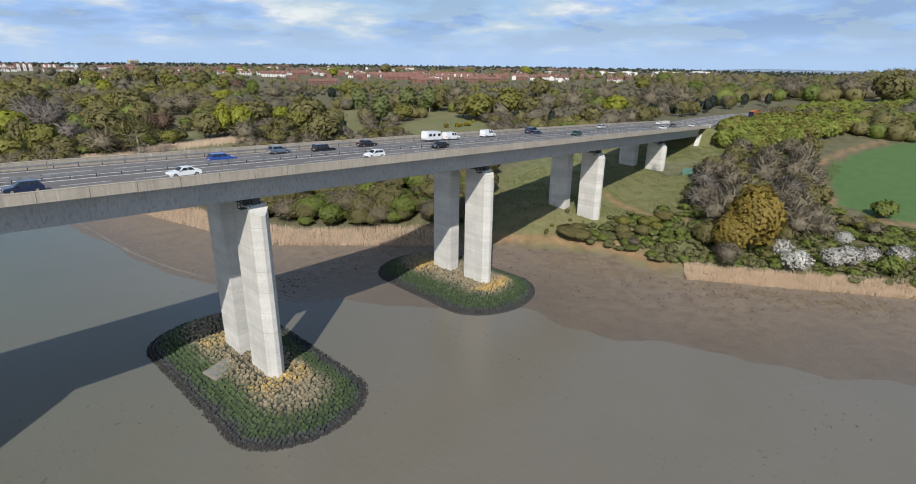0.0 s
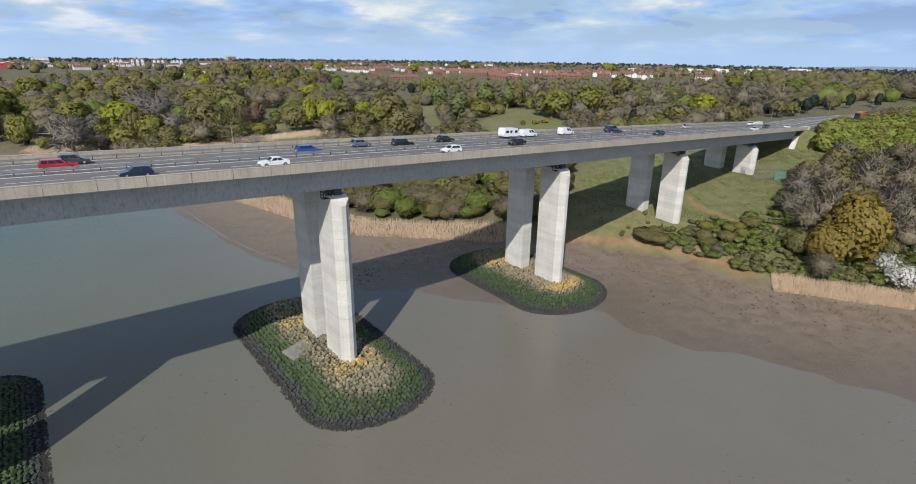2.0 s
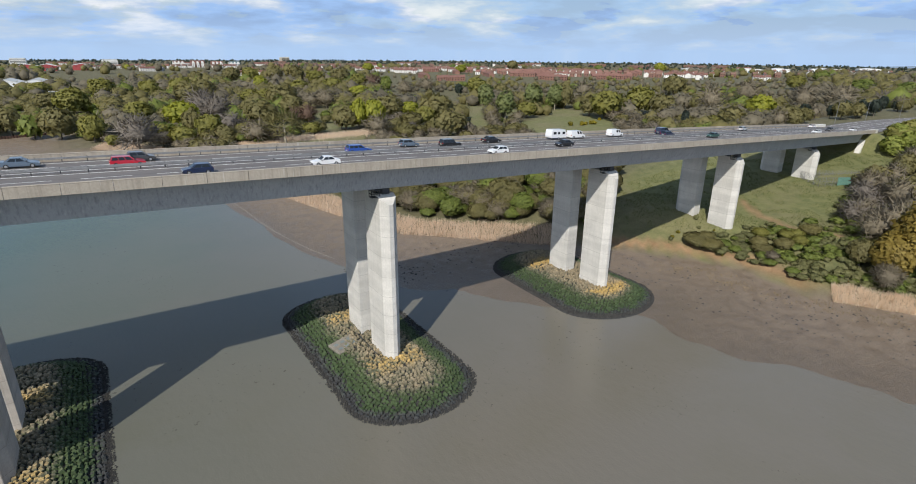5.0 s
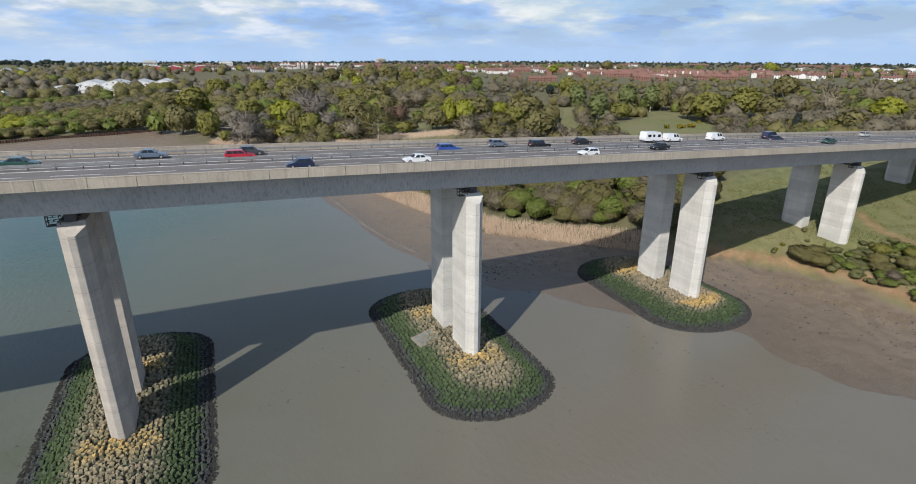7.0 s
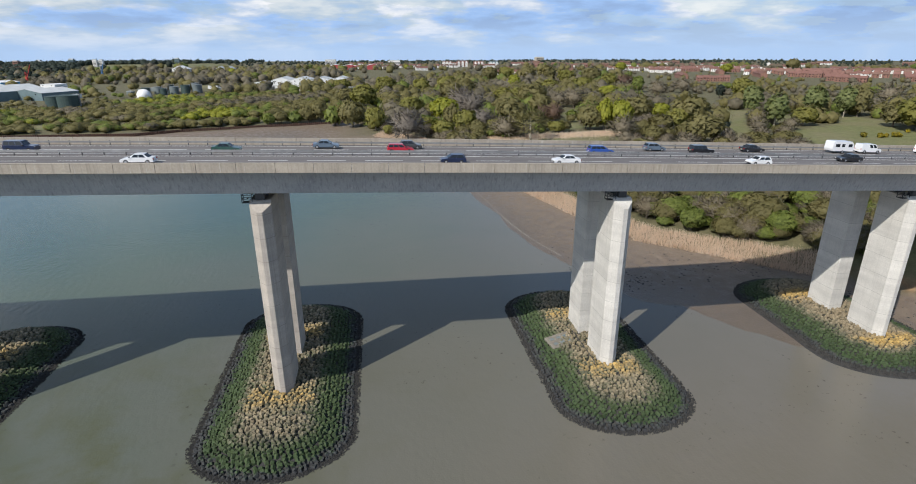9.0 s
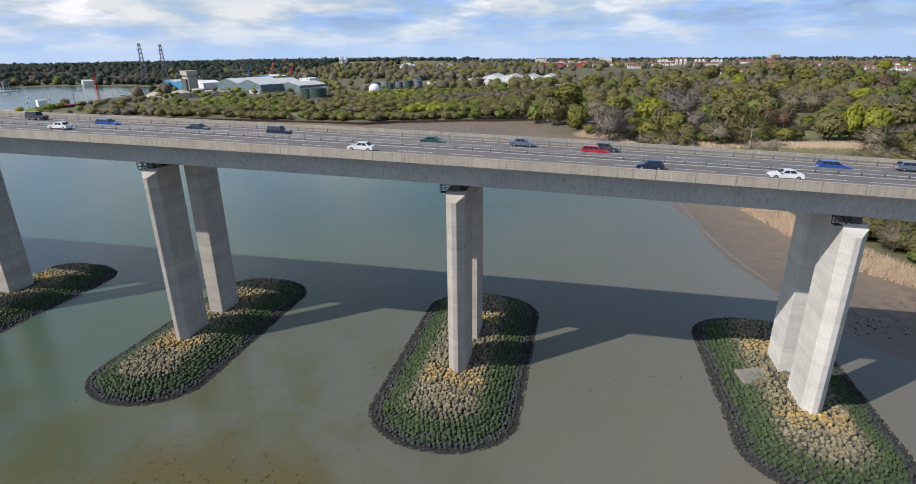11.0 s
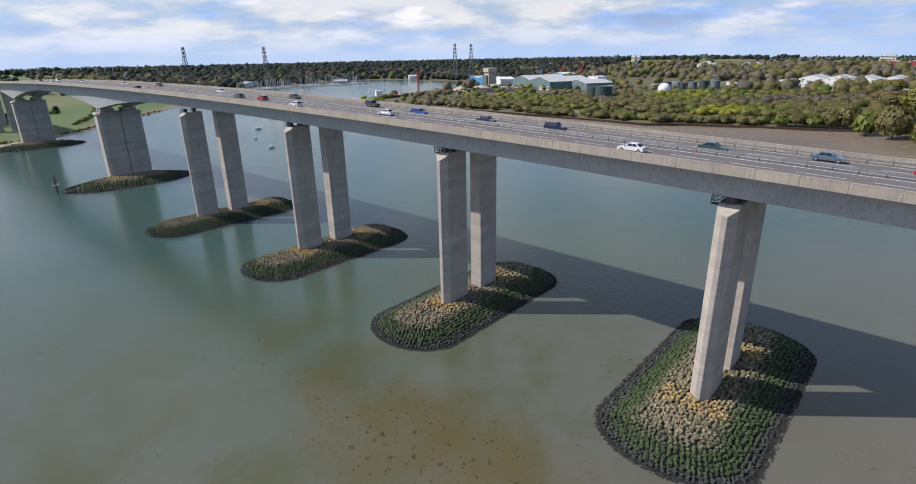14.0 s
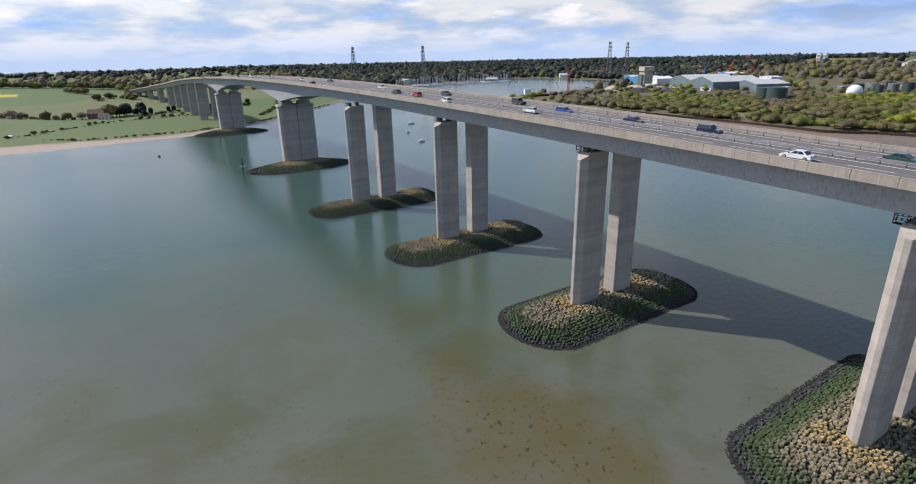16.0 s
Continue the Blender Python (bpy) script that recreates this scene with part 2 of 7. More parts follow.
def ground():
    """One sheet: silt, wet mud, shingle, turf, meadow, scrub floor, crop; sorted by cover attributes."""
    k = Net("ground")
    v = k.coords("world")
    n0, n1, n2 = k.noise(v, 0.03, 5, 0.6), k.noise(v, 0.28, 6, 0.62), k.noise(v, 2.6, 5, 0.65)
    f = k.math("ADD", k.math("MULTIPLY", n1, 0.6), k.math("MULTIPLY", n2, 0.4))
    turf = k.mix(k.ramp(f, [(0.36, 0.0), (0.64, 1.0)]), (0.094, 0.108, 0.034), (0.188, 0.186, 0.074))
    dry = k.mix(k.ramp(n2, [(0.35, 0.0), (0.65, 1.0)]), (0.15, 0.12, 0.065), (0.24, 0.20, 0.12))
    turf = k.mix(k.math("MULTIPLY", k.ramp(n0, [(0.44, 0.0), (0.62, 1.0)]), 0.55), turf, dry)
    scrub = k.mix(k.ramp(f, [(0.38, 0.0), (0.62, 1.0)]), (0.072, 0.070, 0.032), (0.150, 0.134, 0.070))
    c = k.mix(k.attr("scrub"), turf, scrub)
    crop = k.mix(k.ramp(f, [(0.3, 0.0), (0.7, 1.0)]), (0.050, 0.106, 0.026), (0.082, 0.148, 0.040))
    c = k.mix(k.attr("crop"), c, crop)
    rape = k.mix(k.ramp(n2, [(0.4, 0.0), (0.6, 1.0)]), (0.45, 0.40, 0.02), (0.60, 0.55, 0.03))
    c = k.mix(k.attr("rape"), c, rape)
    earth = k.mix(k.ramp(f, [(0.36, 0.0), (0.66, 1.0)]), (0.20, 0.115, 0.055), (0.34, 0.22, 0.12))
    c = k.mix(k.attr("earth"), c, earth)
    sand = k.mix(k.ramp(f, [(0.36, 0.0), (0.66, 1.0)]), (0.31, 0.25, 0.20), (0.43, 0.36, 0.30))
    c = k.mix(k.attr("sand"), c, sand)
    mud = k.mix(k.ramp(f, [(0.34, 0.0), (0.66, 1.0)]), (0.140, 0.106, 0.076), (0.240, 0.188, 0.138))
    tuft = k.math("MULTIPLY", k.ramp(n1, [(0.58, 0.0), (0.66, 1.0)]), k.ramp(n2, [(0.44, 0.0), (0.56, 1.0)]))
    mud = k.mix(k.math("MULTIPLY", tuft, 0.5), mud, (0.085, 0.072, 0.045))
    low = k.ramp(k.sep(k.geo.outputs["Position"])[2], [(0.05, 1.0), (0.42, 0.0)])
    mud = k.mix(k.math("MULTIPLY", low, 0.55), mud, (0.095, 0.078, 0.058))
    c = k.mix(k.attr("mud"), c, mud)
    k.bump(k.math("ADD", n2, k.math("MULTIPLY", n1, 2.0)), 0.5, 0.25)
    wet = k.math("MULTIPLY", k.attr("mud"), k.math("MAXIMUM", low, k.ramp(n1, [(0.40, 1.0), (0.60, 0.35)])))
    return k.done(c, k.math("MULTIPLY_ADD", wet, -0.55, 0.92))


M_GROUND = ground()


def stone():
    """Armour stone: orange lichen by the pillars' ends, bare stone, green weed, black tide line."""
    k = Net("armour stone")
    v = k.coords("world")
    _, y, z = k.sep(k.geo.outputs["Position"])[:3]
    n1, n2, n3 = k.noise(v, 0.32, 4, 0.6), k.noise(v, 3.0, 5, 0.65), k.noise(v, 0.95, 3, 0.6)
    h = k.math("ADD", z, k.math("MULTIPLY", k.math("SUBTRACT", n1, 0.5), 1.3))
    h = k.math("ADD", h, k.math("MULTIPLY", k.math("SUBTRACT", n3, 0.5), 1.1))
    c = k.ramp(k.math("MULTIPLY", h, 0.25), [(0.05, (0.026, 0.028, 0.032)), (0.15, (0.040, 0.046, 0.044)), (0.22, (0.032, 0.060, 0.018)),
                                             (0.54, (0.050, 0.078, 0.026)), (0.66, (0.130, 0.124, 0.078)), (0.80, (0.26, 0.216, 0.145)), (0.95, (0.34, 0.278, 0.180))])
    ends = k.math("MINIMUM", k.math("ABSOLUTE", k.math("ADD", y, 0.8)), k.math("ABSOLUTE", k.math("SUBTRACT", y, 21.5)))
    lich = k.math("MULTIPLY", k.ramp(k.math("MULTIPLY_ADD", ends, 0.16, k.math("MULTIPLY", k.math("SUBTRACT", n1, 0.5), 1.4)), [(0.15, 1.0), (0.65, 0.08)]), k.ramp(k.math("MULTIPLY", h, 0.25), [(0.66, 0.0), (0.78, 1.0)]))
    c = k.mix(k.math("MULTIPLY", lich, 0.8), c, (0.50, 0.325, 0.085))
    c = k.mix(k.math("MULTIPLY", k.ramp(n2, [(0.35, 1.0), (0.60, 0.0)]), 0.4), c, (0.04, 0.036, 0.03))
    c = k.mix(0.6, c, k.ramp(k.math("ADD", k.math("MULTIPLY", k.rnd(), 0.5), k.math("MULTIPLY", k.island(), 0.5)), [(0.1, (0.28, 0.28, 0.28)), (0.9, (0.74, 0.74, 0.74))]), "OVERLAY")
    k.bump(n2, 0.5, 0.08)
    return k.done(c, 0.85)


M_STONE = stone()
M_RUBBLE = simple("dark rubble", (0.020, 0.020, 0.020), (0.055, 0.053, 0.048), 1.2, 0.9, 0.0, 5.0, "world", 0.6)


def leaf(name, a, b, glow=0.42):
    k = Net(name)
    v = k.coords("obj")
    n1 = k.noise(v, 0.35, 3, 0.6)
    n0 = k.noise(v, 0.06, 2, 0.5)
    f = k.math("ADD", k.math("MULTIPLY", k.island(), 0.38), k.math("ADD", k.math("MULTIPLY", n1, 0.30), k.math("MULTIPLY", n0, 0.32)))
    c = k.mix(k.ramp(f, [(0.28, 0.0), (0.72, 1.0)]), a, b)
    c = k.mix(0.35, c, k.ramp(k.rnd(), [(0.0, (0.42, 0.40, 0.42)), (0.5, (0.56, 0.55, 0.54)), (1.0, (0.70, 0.66, 0.58))]), "OVERLAY")
    m = k.done(c, 0.7)
    if glow:
        tr = k.n.new("ShaderNodeBsdfTranslucent")
        mx = k.n.new("ShaderNodeMixShader")
        mx.inputs[0].default_value = glow
        k.l.new(c, tr.inputs[0])
        k.l.new(k.p.outputs[0], mx.inputs[1])
        k.l.new(tr.outputs[0], mx.inputs[2])
        k.l.new(mx.outputs[0], k.n["Material Output"].inputs[0])
    return m


LEAF = {
    "fresh": leaf("fresh green leaves", (0.105, 0.145, 0.026), (0.215, 0.250, 0.052)),
    "lime": leaf("lime yellow spring leaves", (0.205, 0.225, 0.022), (0.345, 0.350, 0.040)),
    "olive": leaf("olive opening buds", (0.135, 0.126, 0.044), (0.220, 0.196, 0.076)),
    "spring": leaf("bright spring leaves", (0.200, 0.240, 0.040), (0.340, 0.375, 0.080)),
    "moss": leaf("yellow-olive opening leaves", (0.150, 0.152, 0.030), (0.250, 0.240, 0.058)),
    "birch": leaf("pale birch leaves", (0.120, 0.155, 0.050), (0.220, 0.245, 0.090)),
    "twig": leaf("bare brown twigs", (0.160, 0.138, 0.096), (0.250, 0.216, 0.152), 0.3),
    "grey": leaf("grey willow twigs", (0.150, 0.132, 0.112), (0.225, 0.200, 0.172), 0.3),
    "rust": leaf("reddish bare twigs", (0.110, 0.070, 0.050), (0.175, 0.112, 0.080), 0.3),
    # also the far hills: their haze and cloud shadow are in this colour
    "dark": leaf("evergreen needles and cloud-shadowed hills", (0.022, 0.036, 0.026), (0.050, 0.068, 0.048)),
    "bronze": leaf("bronze oak leaves", (0.170, 0.125, 0.022), (0.290, 0.225, 0.050)),
    "bush": leaf("bramble leaves", (0.105, 0.118, 0.042), (0.205, 0.200, 0.088)),
    "gorse": leaf("gorse in yellow flower", (0.06, 0.075, 0.012), (0.36, 0.28, 0.01)),
    "blossom": leaf("white blackthorn blossom", (0.52, 0.51, 0.47), (0.78, 0.77, 0.73)),
    "reed": leaf("straw coloured reed", (0.56, 0.425, 0.31), (0.78, 0.63, 0.49), 0.35),
    "grass": leaf("rough grass", (0.075, 0.100, 0.025), (0.190, 0.195, 0.075), 0.2),
    "tuft": leaf("salt marsh tufts", (0.15, 0.115, 0.062), (0.25, 0.195, 0.110), 0.0),
}
M_BARK = simple("bark", (0.085, 0.068, 0.050), (0.150, 0.125, 0.095), 1.5, 0.9, 0.0, 9.0)
M_PALEBARK = simple("pale bark", (0.25, 0.22, 0.17), (0.38, 0.34, 0.27), 1.5, 0.9, 0.0, 9.0)

# ---- helpers for building ----


def mesh_of(name, verts, faces, mat, smooth=False):
    me = bpy.data.meshes.new(name)
    me.from_pydata([tuple(p) for p in verts] if not isinstance(verts, np.ndarray) else verts.tolist(), [], faces if isinstance(faces, list) else faces.tolist())
    me.materials.append(mat)
    if smooth:
        me.polygons.foreach_set("use_smooth", [True] * len(me.polygons))
    me.update()
    return me


def leafy(name, verts, tris, normals, mat):
    """Mesh of loose triangles shaded by the crown's own roundness."""
    me = bpy.data.meshes.new(name)
    n, m = len(verts), len(tris)
    me.vertices.add(n)
    me.vertices.foreach_set("co", np.asarray(verts, np.float32).ravel())
    me.loops.add(m * 3)
    me.loops.foreach_set("vertex_index", np.asarray(tris, np.int32).ravel())
    me.polygons.add(m)
    me.polygons.foreach_set("loop_start", np.arange(0, m * 3, 3, dtype=np.int32))
    me.polygons.foreach_set("use_smooth", np.ones(m, bool))
    me.materials.append(mat)
    me.update(calc_edges=True)
    me.validate()
    me.normals_split_custom_set_from_vertices(np.asarray(normals, np.float32).tolist())
    return me


def solid(name, verts, faces, mat, parent=None, label="", smooth=False):
    ob = new(name, mesh_of(name, verts, faces, mat, smooth))
    if parent is not None:
        ob.parent = parent
    if label:
        ob["label"] = label
    return ob


def part(name, bm, mat, parent, label="", smooth=False):
    me = bpy.data.meshes.new(name)
    bm.to_mesh(me)
    bm.free()
    me.materials.append(mat)
    if smooth:
        me.polygons.foreach_set("use_smooth", [True] * len(me.polygons))
    ob = new(name, me)
    ob.parent = parent
    if label:
        ob["label"] = label
    return ob


def empty(name, m=None):
    ob = new(name)
    if m is not None:
        ob.matrix_world = m
    return ob


def box_bm(x0, x1, y0, y1, z0, z1, bevel=0.0, bm=None):
    b = bmesh.new()
    bmesh.ops.create_cube(b, size=1)
    for v in b.verts:
        v.co = Vector(((x0 + x1) / 2 + v.co.x * (x1 - x0), (y0 + y1) / 2 + v.co.y * (y1 - y0), (z0 + z1) / 2 + v.co.z * (z1 - z0)))
    if bevel:
        bmesh.ops.bevel(b, geom=b.edges[:], offset=bevel, segments=1, affect="EDGES")
    if bm is None:
        return b
    tmp = bpy.data.meshes.new("tmp")
    b.to_mesh(tmp)
    b.free()
    bm.from_mesh(tmp)
    bpy.data.meshes.remove(tmp)
    return bm


def tube(path, radii, sides=6):
    """A tapered tube along a path: vertices and faces."""
    vs, fs = [], []
    for i, (p, r) in enumerate(zip(path, radii)):
        p = Vector(p)
        d = (Vector(path[min(i + 1, len(path) - 1)]) - Vector(path[max(i - 1, 0)])).normalized()
        u = d.orthogonal().normalized()
        w = d.cross(u)
        for s in range(sides):
            a = 2 * math.pi * s / sides
            vs.append(p + u * math.cos(a) * r + w * math.sin(a) * r)
    for i in range(len(path) - 1):
        for s in range(sides):
            a, b = i * sides + s, i * sides + (s + 1) % sides
            fs.append((a, b, b + sides, a + sides))
    return vs, fs


def join(chunks):
    vs, fs = [], []
    for v, f in chunks:
        n = len(vs)
        vs.extend(v)
        fs.extend(tuple(i + n for i in q) for q in f)
    return vs, fs


def boxvf(x0, x1, y0, y1, z0, z1):
    v = [(x, y, z) for z in (z0, z1) for y in (y0, y1) for x in (x0, x1)]
    return v, [(0, 2, 3, 1), (4, 5, 7, 6), (0, 1, 5, 4), (2, 6, 7, 3), (0, 4, 6, 2), (1, 3, 7, 5)]


# ---- the lie of the land ----
RIVER = [(320, -1500), (260, -500), (200, -190), (136, -78), (120, -52), (104, -26), (108, -10), (102, 7), (88, 24), (63, 52), (42, 73), (26, 132), (8, 210),
         (-20, 290), (-41, 312), (-52, 350), (-65, 390), (-120, 378), (-187, 360), (-214, 344), (-306, 350), (-420, 356), (-560, 362), (-629, 372), (-638, 489),
         (-668, 543), (-705, 690), (-720, 798), (-850, 816), (-1055, 812), (-1103, 672), (-1040, 539), (-1053, 416), (-900, 300), (-720, 160), (-637, 80),
         (-586, 43), (-532, -22), (-529, -57), (-540, -114), (-545, -149), (-600, -320), (-760, -800), (-900, -1500)]


def bend(x):
    """How far the bridge's line swings sideways along its length."""
    x = np.asarray(x, float)
    r = np.where(x > 0, 0.00026 * np.minimum(x, 240) ** 2, 0.0)
    r = r + np.where(x > 240, 0.1248 * (x - 240) - 0.00115 * (x - 240) ** 2, 0.0)
    return r - np.where(x < -800, 0.00045 * (x + 800) ** 2, 0.0)


def crest(x):
    """Top of the pillars along the bridge."""
    x = np.asarray(x, float)
    return 34.5 - 0.040 * x - 0.00006 * x * x


def road_z(x):
    x = np.asarray(x, float)
    return np.where(x < 240, crest(x) + 5.45, crest(240) + 5.45 - 0.02 * (np.minimum(x, 400) - 240))


def shore(x, y):
    """Signed distance to the river's edge: positive on land."""
    x, y = np.asarray(x, float), np.asarray(y, float)
    best = np.full(x.shape, 1e9)
    inside = np.zeros(x.shape, bool)
    for (ax, ay), (bx, by) in zip(RIVER, RIVER[1:] + RIVER[:1]):
        dx, dy = bx - ax, by - ay
        t = np.clip(((x - ax) * dx + (y - ay) * dy) / (dx * dx + dy * dy), 0, 1)
        best = np.minimum(best, (x - ax - t * dx) ** 2 + (y - ay - t * dy) ** 2)
        if by != ay:
            hit = ((ay > y) != (by > y)) & (x < ax + (y - ay) / (by - ay) * dx)
            inside ^= hit
    d = np.sqrt(best)
    return np.where(inside, -d, d)


def step(a, b, v):
    t = np.clip((v - a) / (b - a), 0, 1)
    return t * t * (3 - 2 * t)


def wob(x, y, s, k=0.0):
    """A cheap rolling pattern between about -1 and 1."""
    x, y = x / s + k, y / s - k * 1.7
    return (np.sin(1.3 * x + 2.1 * np.sin(0.7 * y + k)) + np.sin(1.7 * y + 1.9 * np.sin(0.9 * x - k)) + 0.5 * np.sin(3.1 * x - 2.3 * y)) / 2.5


def height(x, y):
    x, y = np.asarray(x, float), np.asarray(y, float)
    d = shore(x, y) + 1.6 * wob(x, y, 7.0) * step(-60, -10, -np.abs(x - 60)) + 0.8 * wob(x, y, 2.6, 1.3)
    east = step(40, 95, x) * step(120, 55, y)
    west = step(-430, -540, x)
    wide = 9 + 26 * step(-470, -500, x) * step(-40, -150, y) + 33 * step(-30, 30, x) * step(300, 240, y) + 70 * step(-330, -230, x) * step(240, 300, y)
    low = np.maximum(0.55 * (1 + d / wide) + 0.05 * wob(x, y, 11.0, 2.0), -2.0)
    l = np.maximum(d, 0)
    he = 0.6 + 2.0 * step(0, 3.5, l) + 6.0 * step(2, 22, l) + 0.115 * np.maximum(l - 20, 0)
    he = np.minimum(he, 23 + 0.01 * l)
    hn = 0.6 + 1.6 * step(0, 8, l) + 0.021 * np.minimum(l, 700) + 1.2 * wob(x, y, 60.0) * step(10, 60, l)
    hw = 0.6 + 0.6 * step(0, 6, l) + 0.040 * np.clip(l - np.where(y > 200, 10, 230), 0, 650) + 1.0 * wob(x, y, 90.0, 0.6) * step(100, 300, l)
    up = he * east + (1 - east) * (hw * west + hn * (1 - west))
    far = np.hypot(x + 40, y)
    up = up + (13.0 - up) * step(1500, 2600, far) + 2.5 * wob(x, y, 420.0, 0.3) * step(1400, 2400, far)
    up = up - 0.035 * np.maximum(far - 2700, 0)
    h = np.where(d > 0, up, low)
    # the road's bank beyond the bridge
    off = np.abs(y - bend(x) - 9.4)
    bank = road_z(x) - 0.25 - 0.55 * np.maximum(off - 15, 0)
    h = np.where((x > 226) & (x < 900), np.where(off < 15, bank, np.maximum(h, bank)), h)
    return h


def grade(lo, hi, fine_lo, fine_hi, fine, grow=1.09):
    """Coordinates that are close together between fine_lo and fine_hi and spread out beyond."""
    mid = list(np.arange(fine_lo, fine_hi, fine))
    out, s, v = [], fine, mid[-1]
    while v < hi:
        s *= grow
        v += s
        out.append(v)
    pre, s, v = [], fine, mid[0]
    while v > lo:
        s *= grow
        v -= s
        pre.append(v)
    return np.array(pre[::-1] + mid + out)


gx = np.concatenate([grade(-4600, -20, -640, -500, 5.0, 1.07)[:-1], grade(0, 4600, 0, 260, 2.6, 1.055)])
gx = np.unique(np.round(gx, 2))
gx = gx[np.concatenate([[True], np.diff(gx) > 1.2])]
gy = grade(-1400, 4600, -120, 150, 2.6, 1.05)
GX, GY = np.meshgrid(gx, gy)
GZ = height(GX, GY)
nx, ny = len(gx), len(gy)
ii = (np.arange(ny - 1)[:, None] * nx + np.arange(nx - 1)[None, :]).ravel()
quads = np.stack([ii, ii + 1, ii + 1 + nx, ii + nx], 1)
ground_ob = tagged(solid("ground", np.stack([GX.ravel(), GY.ravel(), GZ.ravel()], 1), quads, M_GROUND, smooth=True),
                   "rough grassland, mudflats and fields along the estuary", "ground", kind="structure")


def inside(poly, x, y):
    r = np.zeros(np.shape(x), bool)
    for (ax, ay), (bx, by) in zip(poly, poly[1:] + poly[:1]):
        if by != ay:
            r ^= ((ay > y) != (by > y)) & (x < ax + (y - ay) / (by - ay) * (bx - ax))
    return r


def near_line(line, x, y):
    best = np.full(np.shape(x), 1e9)
    for (ax, ay), (bx, by) in zip(line, line[1:]):
        dx, dy = bx - ax, by - ay
        t = np.clip(((x - ax) * dx + (y - ay) * dy) / (dx * dx + dy * dy), 0, 1)
        best = np.minimum(best, np.hypot(x - ax - t * dx, y - ay - t * dy))
    return best


FIELD = [(177, -53), (222, -40), (259, -46), (330, -76), (420, -130), (380, -260), (230, -210), (176, -78)]
BRUSH = [(105, 3), (122, 0), (134, -7), (140, -14), (160, -9), (184, -6), (222, -6), (246, -32), (222, -36), (176, -50), (163, -58), (170, -80), (150, -92), (140, -82), (127, -57), (115, -35), (107, -22), (107, -8)]
RAPE = [(-1180, -225), (-1080, -165), (-1075, -240), (-1200, -330)]
MEADOWS = [[(255, 358), (259, 337), (188, 212), (169, 211), (202, 273)], [(217, 215), (320, 293), (325, 260), (287, 199), (224, 173), (197, 186)], [(74, 522), (99, 535), (80, 472), (64, 477)], [(123, 393), (142, 378), (117, 328), (107, 340)], [(150, 118), (205, 190), (262, 172), (225, 118)], [(14, 212), (36, 262), (124, 262), (92, 205)], [(205, 235), (262, 255), (300, 210), (262, 172), (215, 185)], [(232, 300), (262, 380), (285, 300), (262, 262)], [(40, 330), (95, 345), (130, 300), (90, 285)],
           [(-340, 365), (-120, 395), (-140, 420), (-360, 395)], [(-290, 720), (-90, 760), (-70, 830), (-330, 800)], [(-700, 1300), (-250, 1500), (-300, 1750), (-800, 1600)]]
PATHS = [[(140, 13), (133, 3), (130, -9), (132, -21), (140, -30)], [(150, -44), (165, -56), (175, -73), (192, -104)], [(178, -51), (216, -36), (250, -39), (285, -50)]]
gd = shore(GX, GY)
cover = {}
cover["mud"] = step(1.5, -1.5, gd + 1.5 * wob(GX, GY, 5.0))
cover["crop"] = np.maximum(inside(FIELD, GX, GY) * 1.0, step(-535, -560, GX) * step(330, 250, GY) * step(3, 8, gd) * np.clip(0.62 + 0.14 * step(-900, -760, GX) + 0.25 * np.sign(wob(GX, GY, 150.0, 1.0)) * step(-740, -800, GX), 0.15, 1))
cover["rape"] = inside(RAPE, GX, GY) * 1.0
cover["earth"] = np.maximum(step(0.5, 2.0, gd) * step(6.5, 3.5, gd) * step(72, 90, GX) * step(40, 24, GY) * step(-34, -18, GY),
                            0.85 * np.max([step(2.1, 0.5, near_line(l, GX, GY)) for l in PATHS], axis=0))
cover["sand"] = np.maximum(step(-46, -38, gd) * step(6, 2, gd) * step(-440, -480, GX) * step(40, 0, GY), 0.9 * step(6, 3, near_line([(40, 268), (75, 262), (118, 262)], GX, GY)))
cover["mud"] = cover["mud"] * (1 - cover["sand"] * step(-400, -440, GX))
meadow = np.max([inside(p, GX, GY) * 1.0 for p in MEADOWS], axis=0)
openland = np.maximum.reduce([meadow, step(-480, -540, GX) * step(420, 300, GY), step(80, 110, GX) * step(72, 48, GY) * step(-36, -20, GY) * step(260, 220, GX)])
cover["scrub"] = np.clip(1 - openland, 0, 1)
for key, val in cover.items():
    at = ground_ob.data.attributes.new(key, "FLOAT", "POINT")
    at.data.foreach_set("value", np.asarray(val, np.float32).ravel())

wv = [(-4600, -1400, 0), (4600, -1400, 0), (4600, 1200, 0), (-4600, 1200, 0)]
tagged(solid("water", wv, [(0, 1, 2, 3)], M_WATER), "calm silty tidal river water", "water", kind="structure")

# ---- the bridge ----
SPAN = 59.0
PIERS = [(176.5 + 1.8, "land"), (119.8, "land"), (60.8, "river"), (1.9, "river"), (-57.2, "river"), (-116.0, "river"), (-175.4, "river"), (-236.4, "river")]
MAIN = [-346.0, -529.0]
BACK = [-638.0 - SPAN * k for k in range(8)]
X_END, X_FAR = 229.0, -1075.0


def soffit(x):
    """Underside of the box girders, deepened over the two main piers."""
    x = np.asarray(x, float)
    z = crest(x) + 1.25
    for m in MAIN:
        u = np.clip(np.abs(x - m) / 84.0, 0, 1)
        z = z - 6.6 * (1 - u) ** 2
    return z


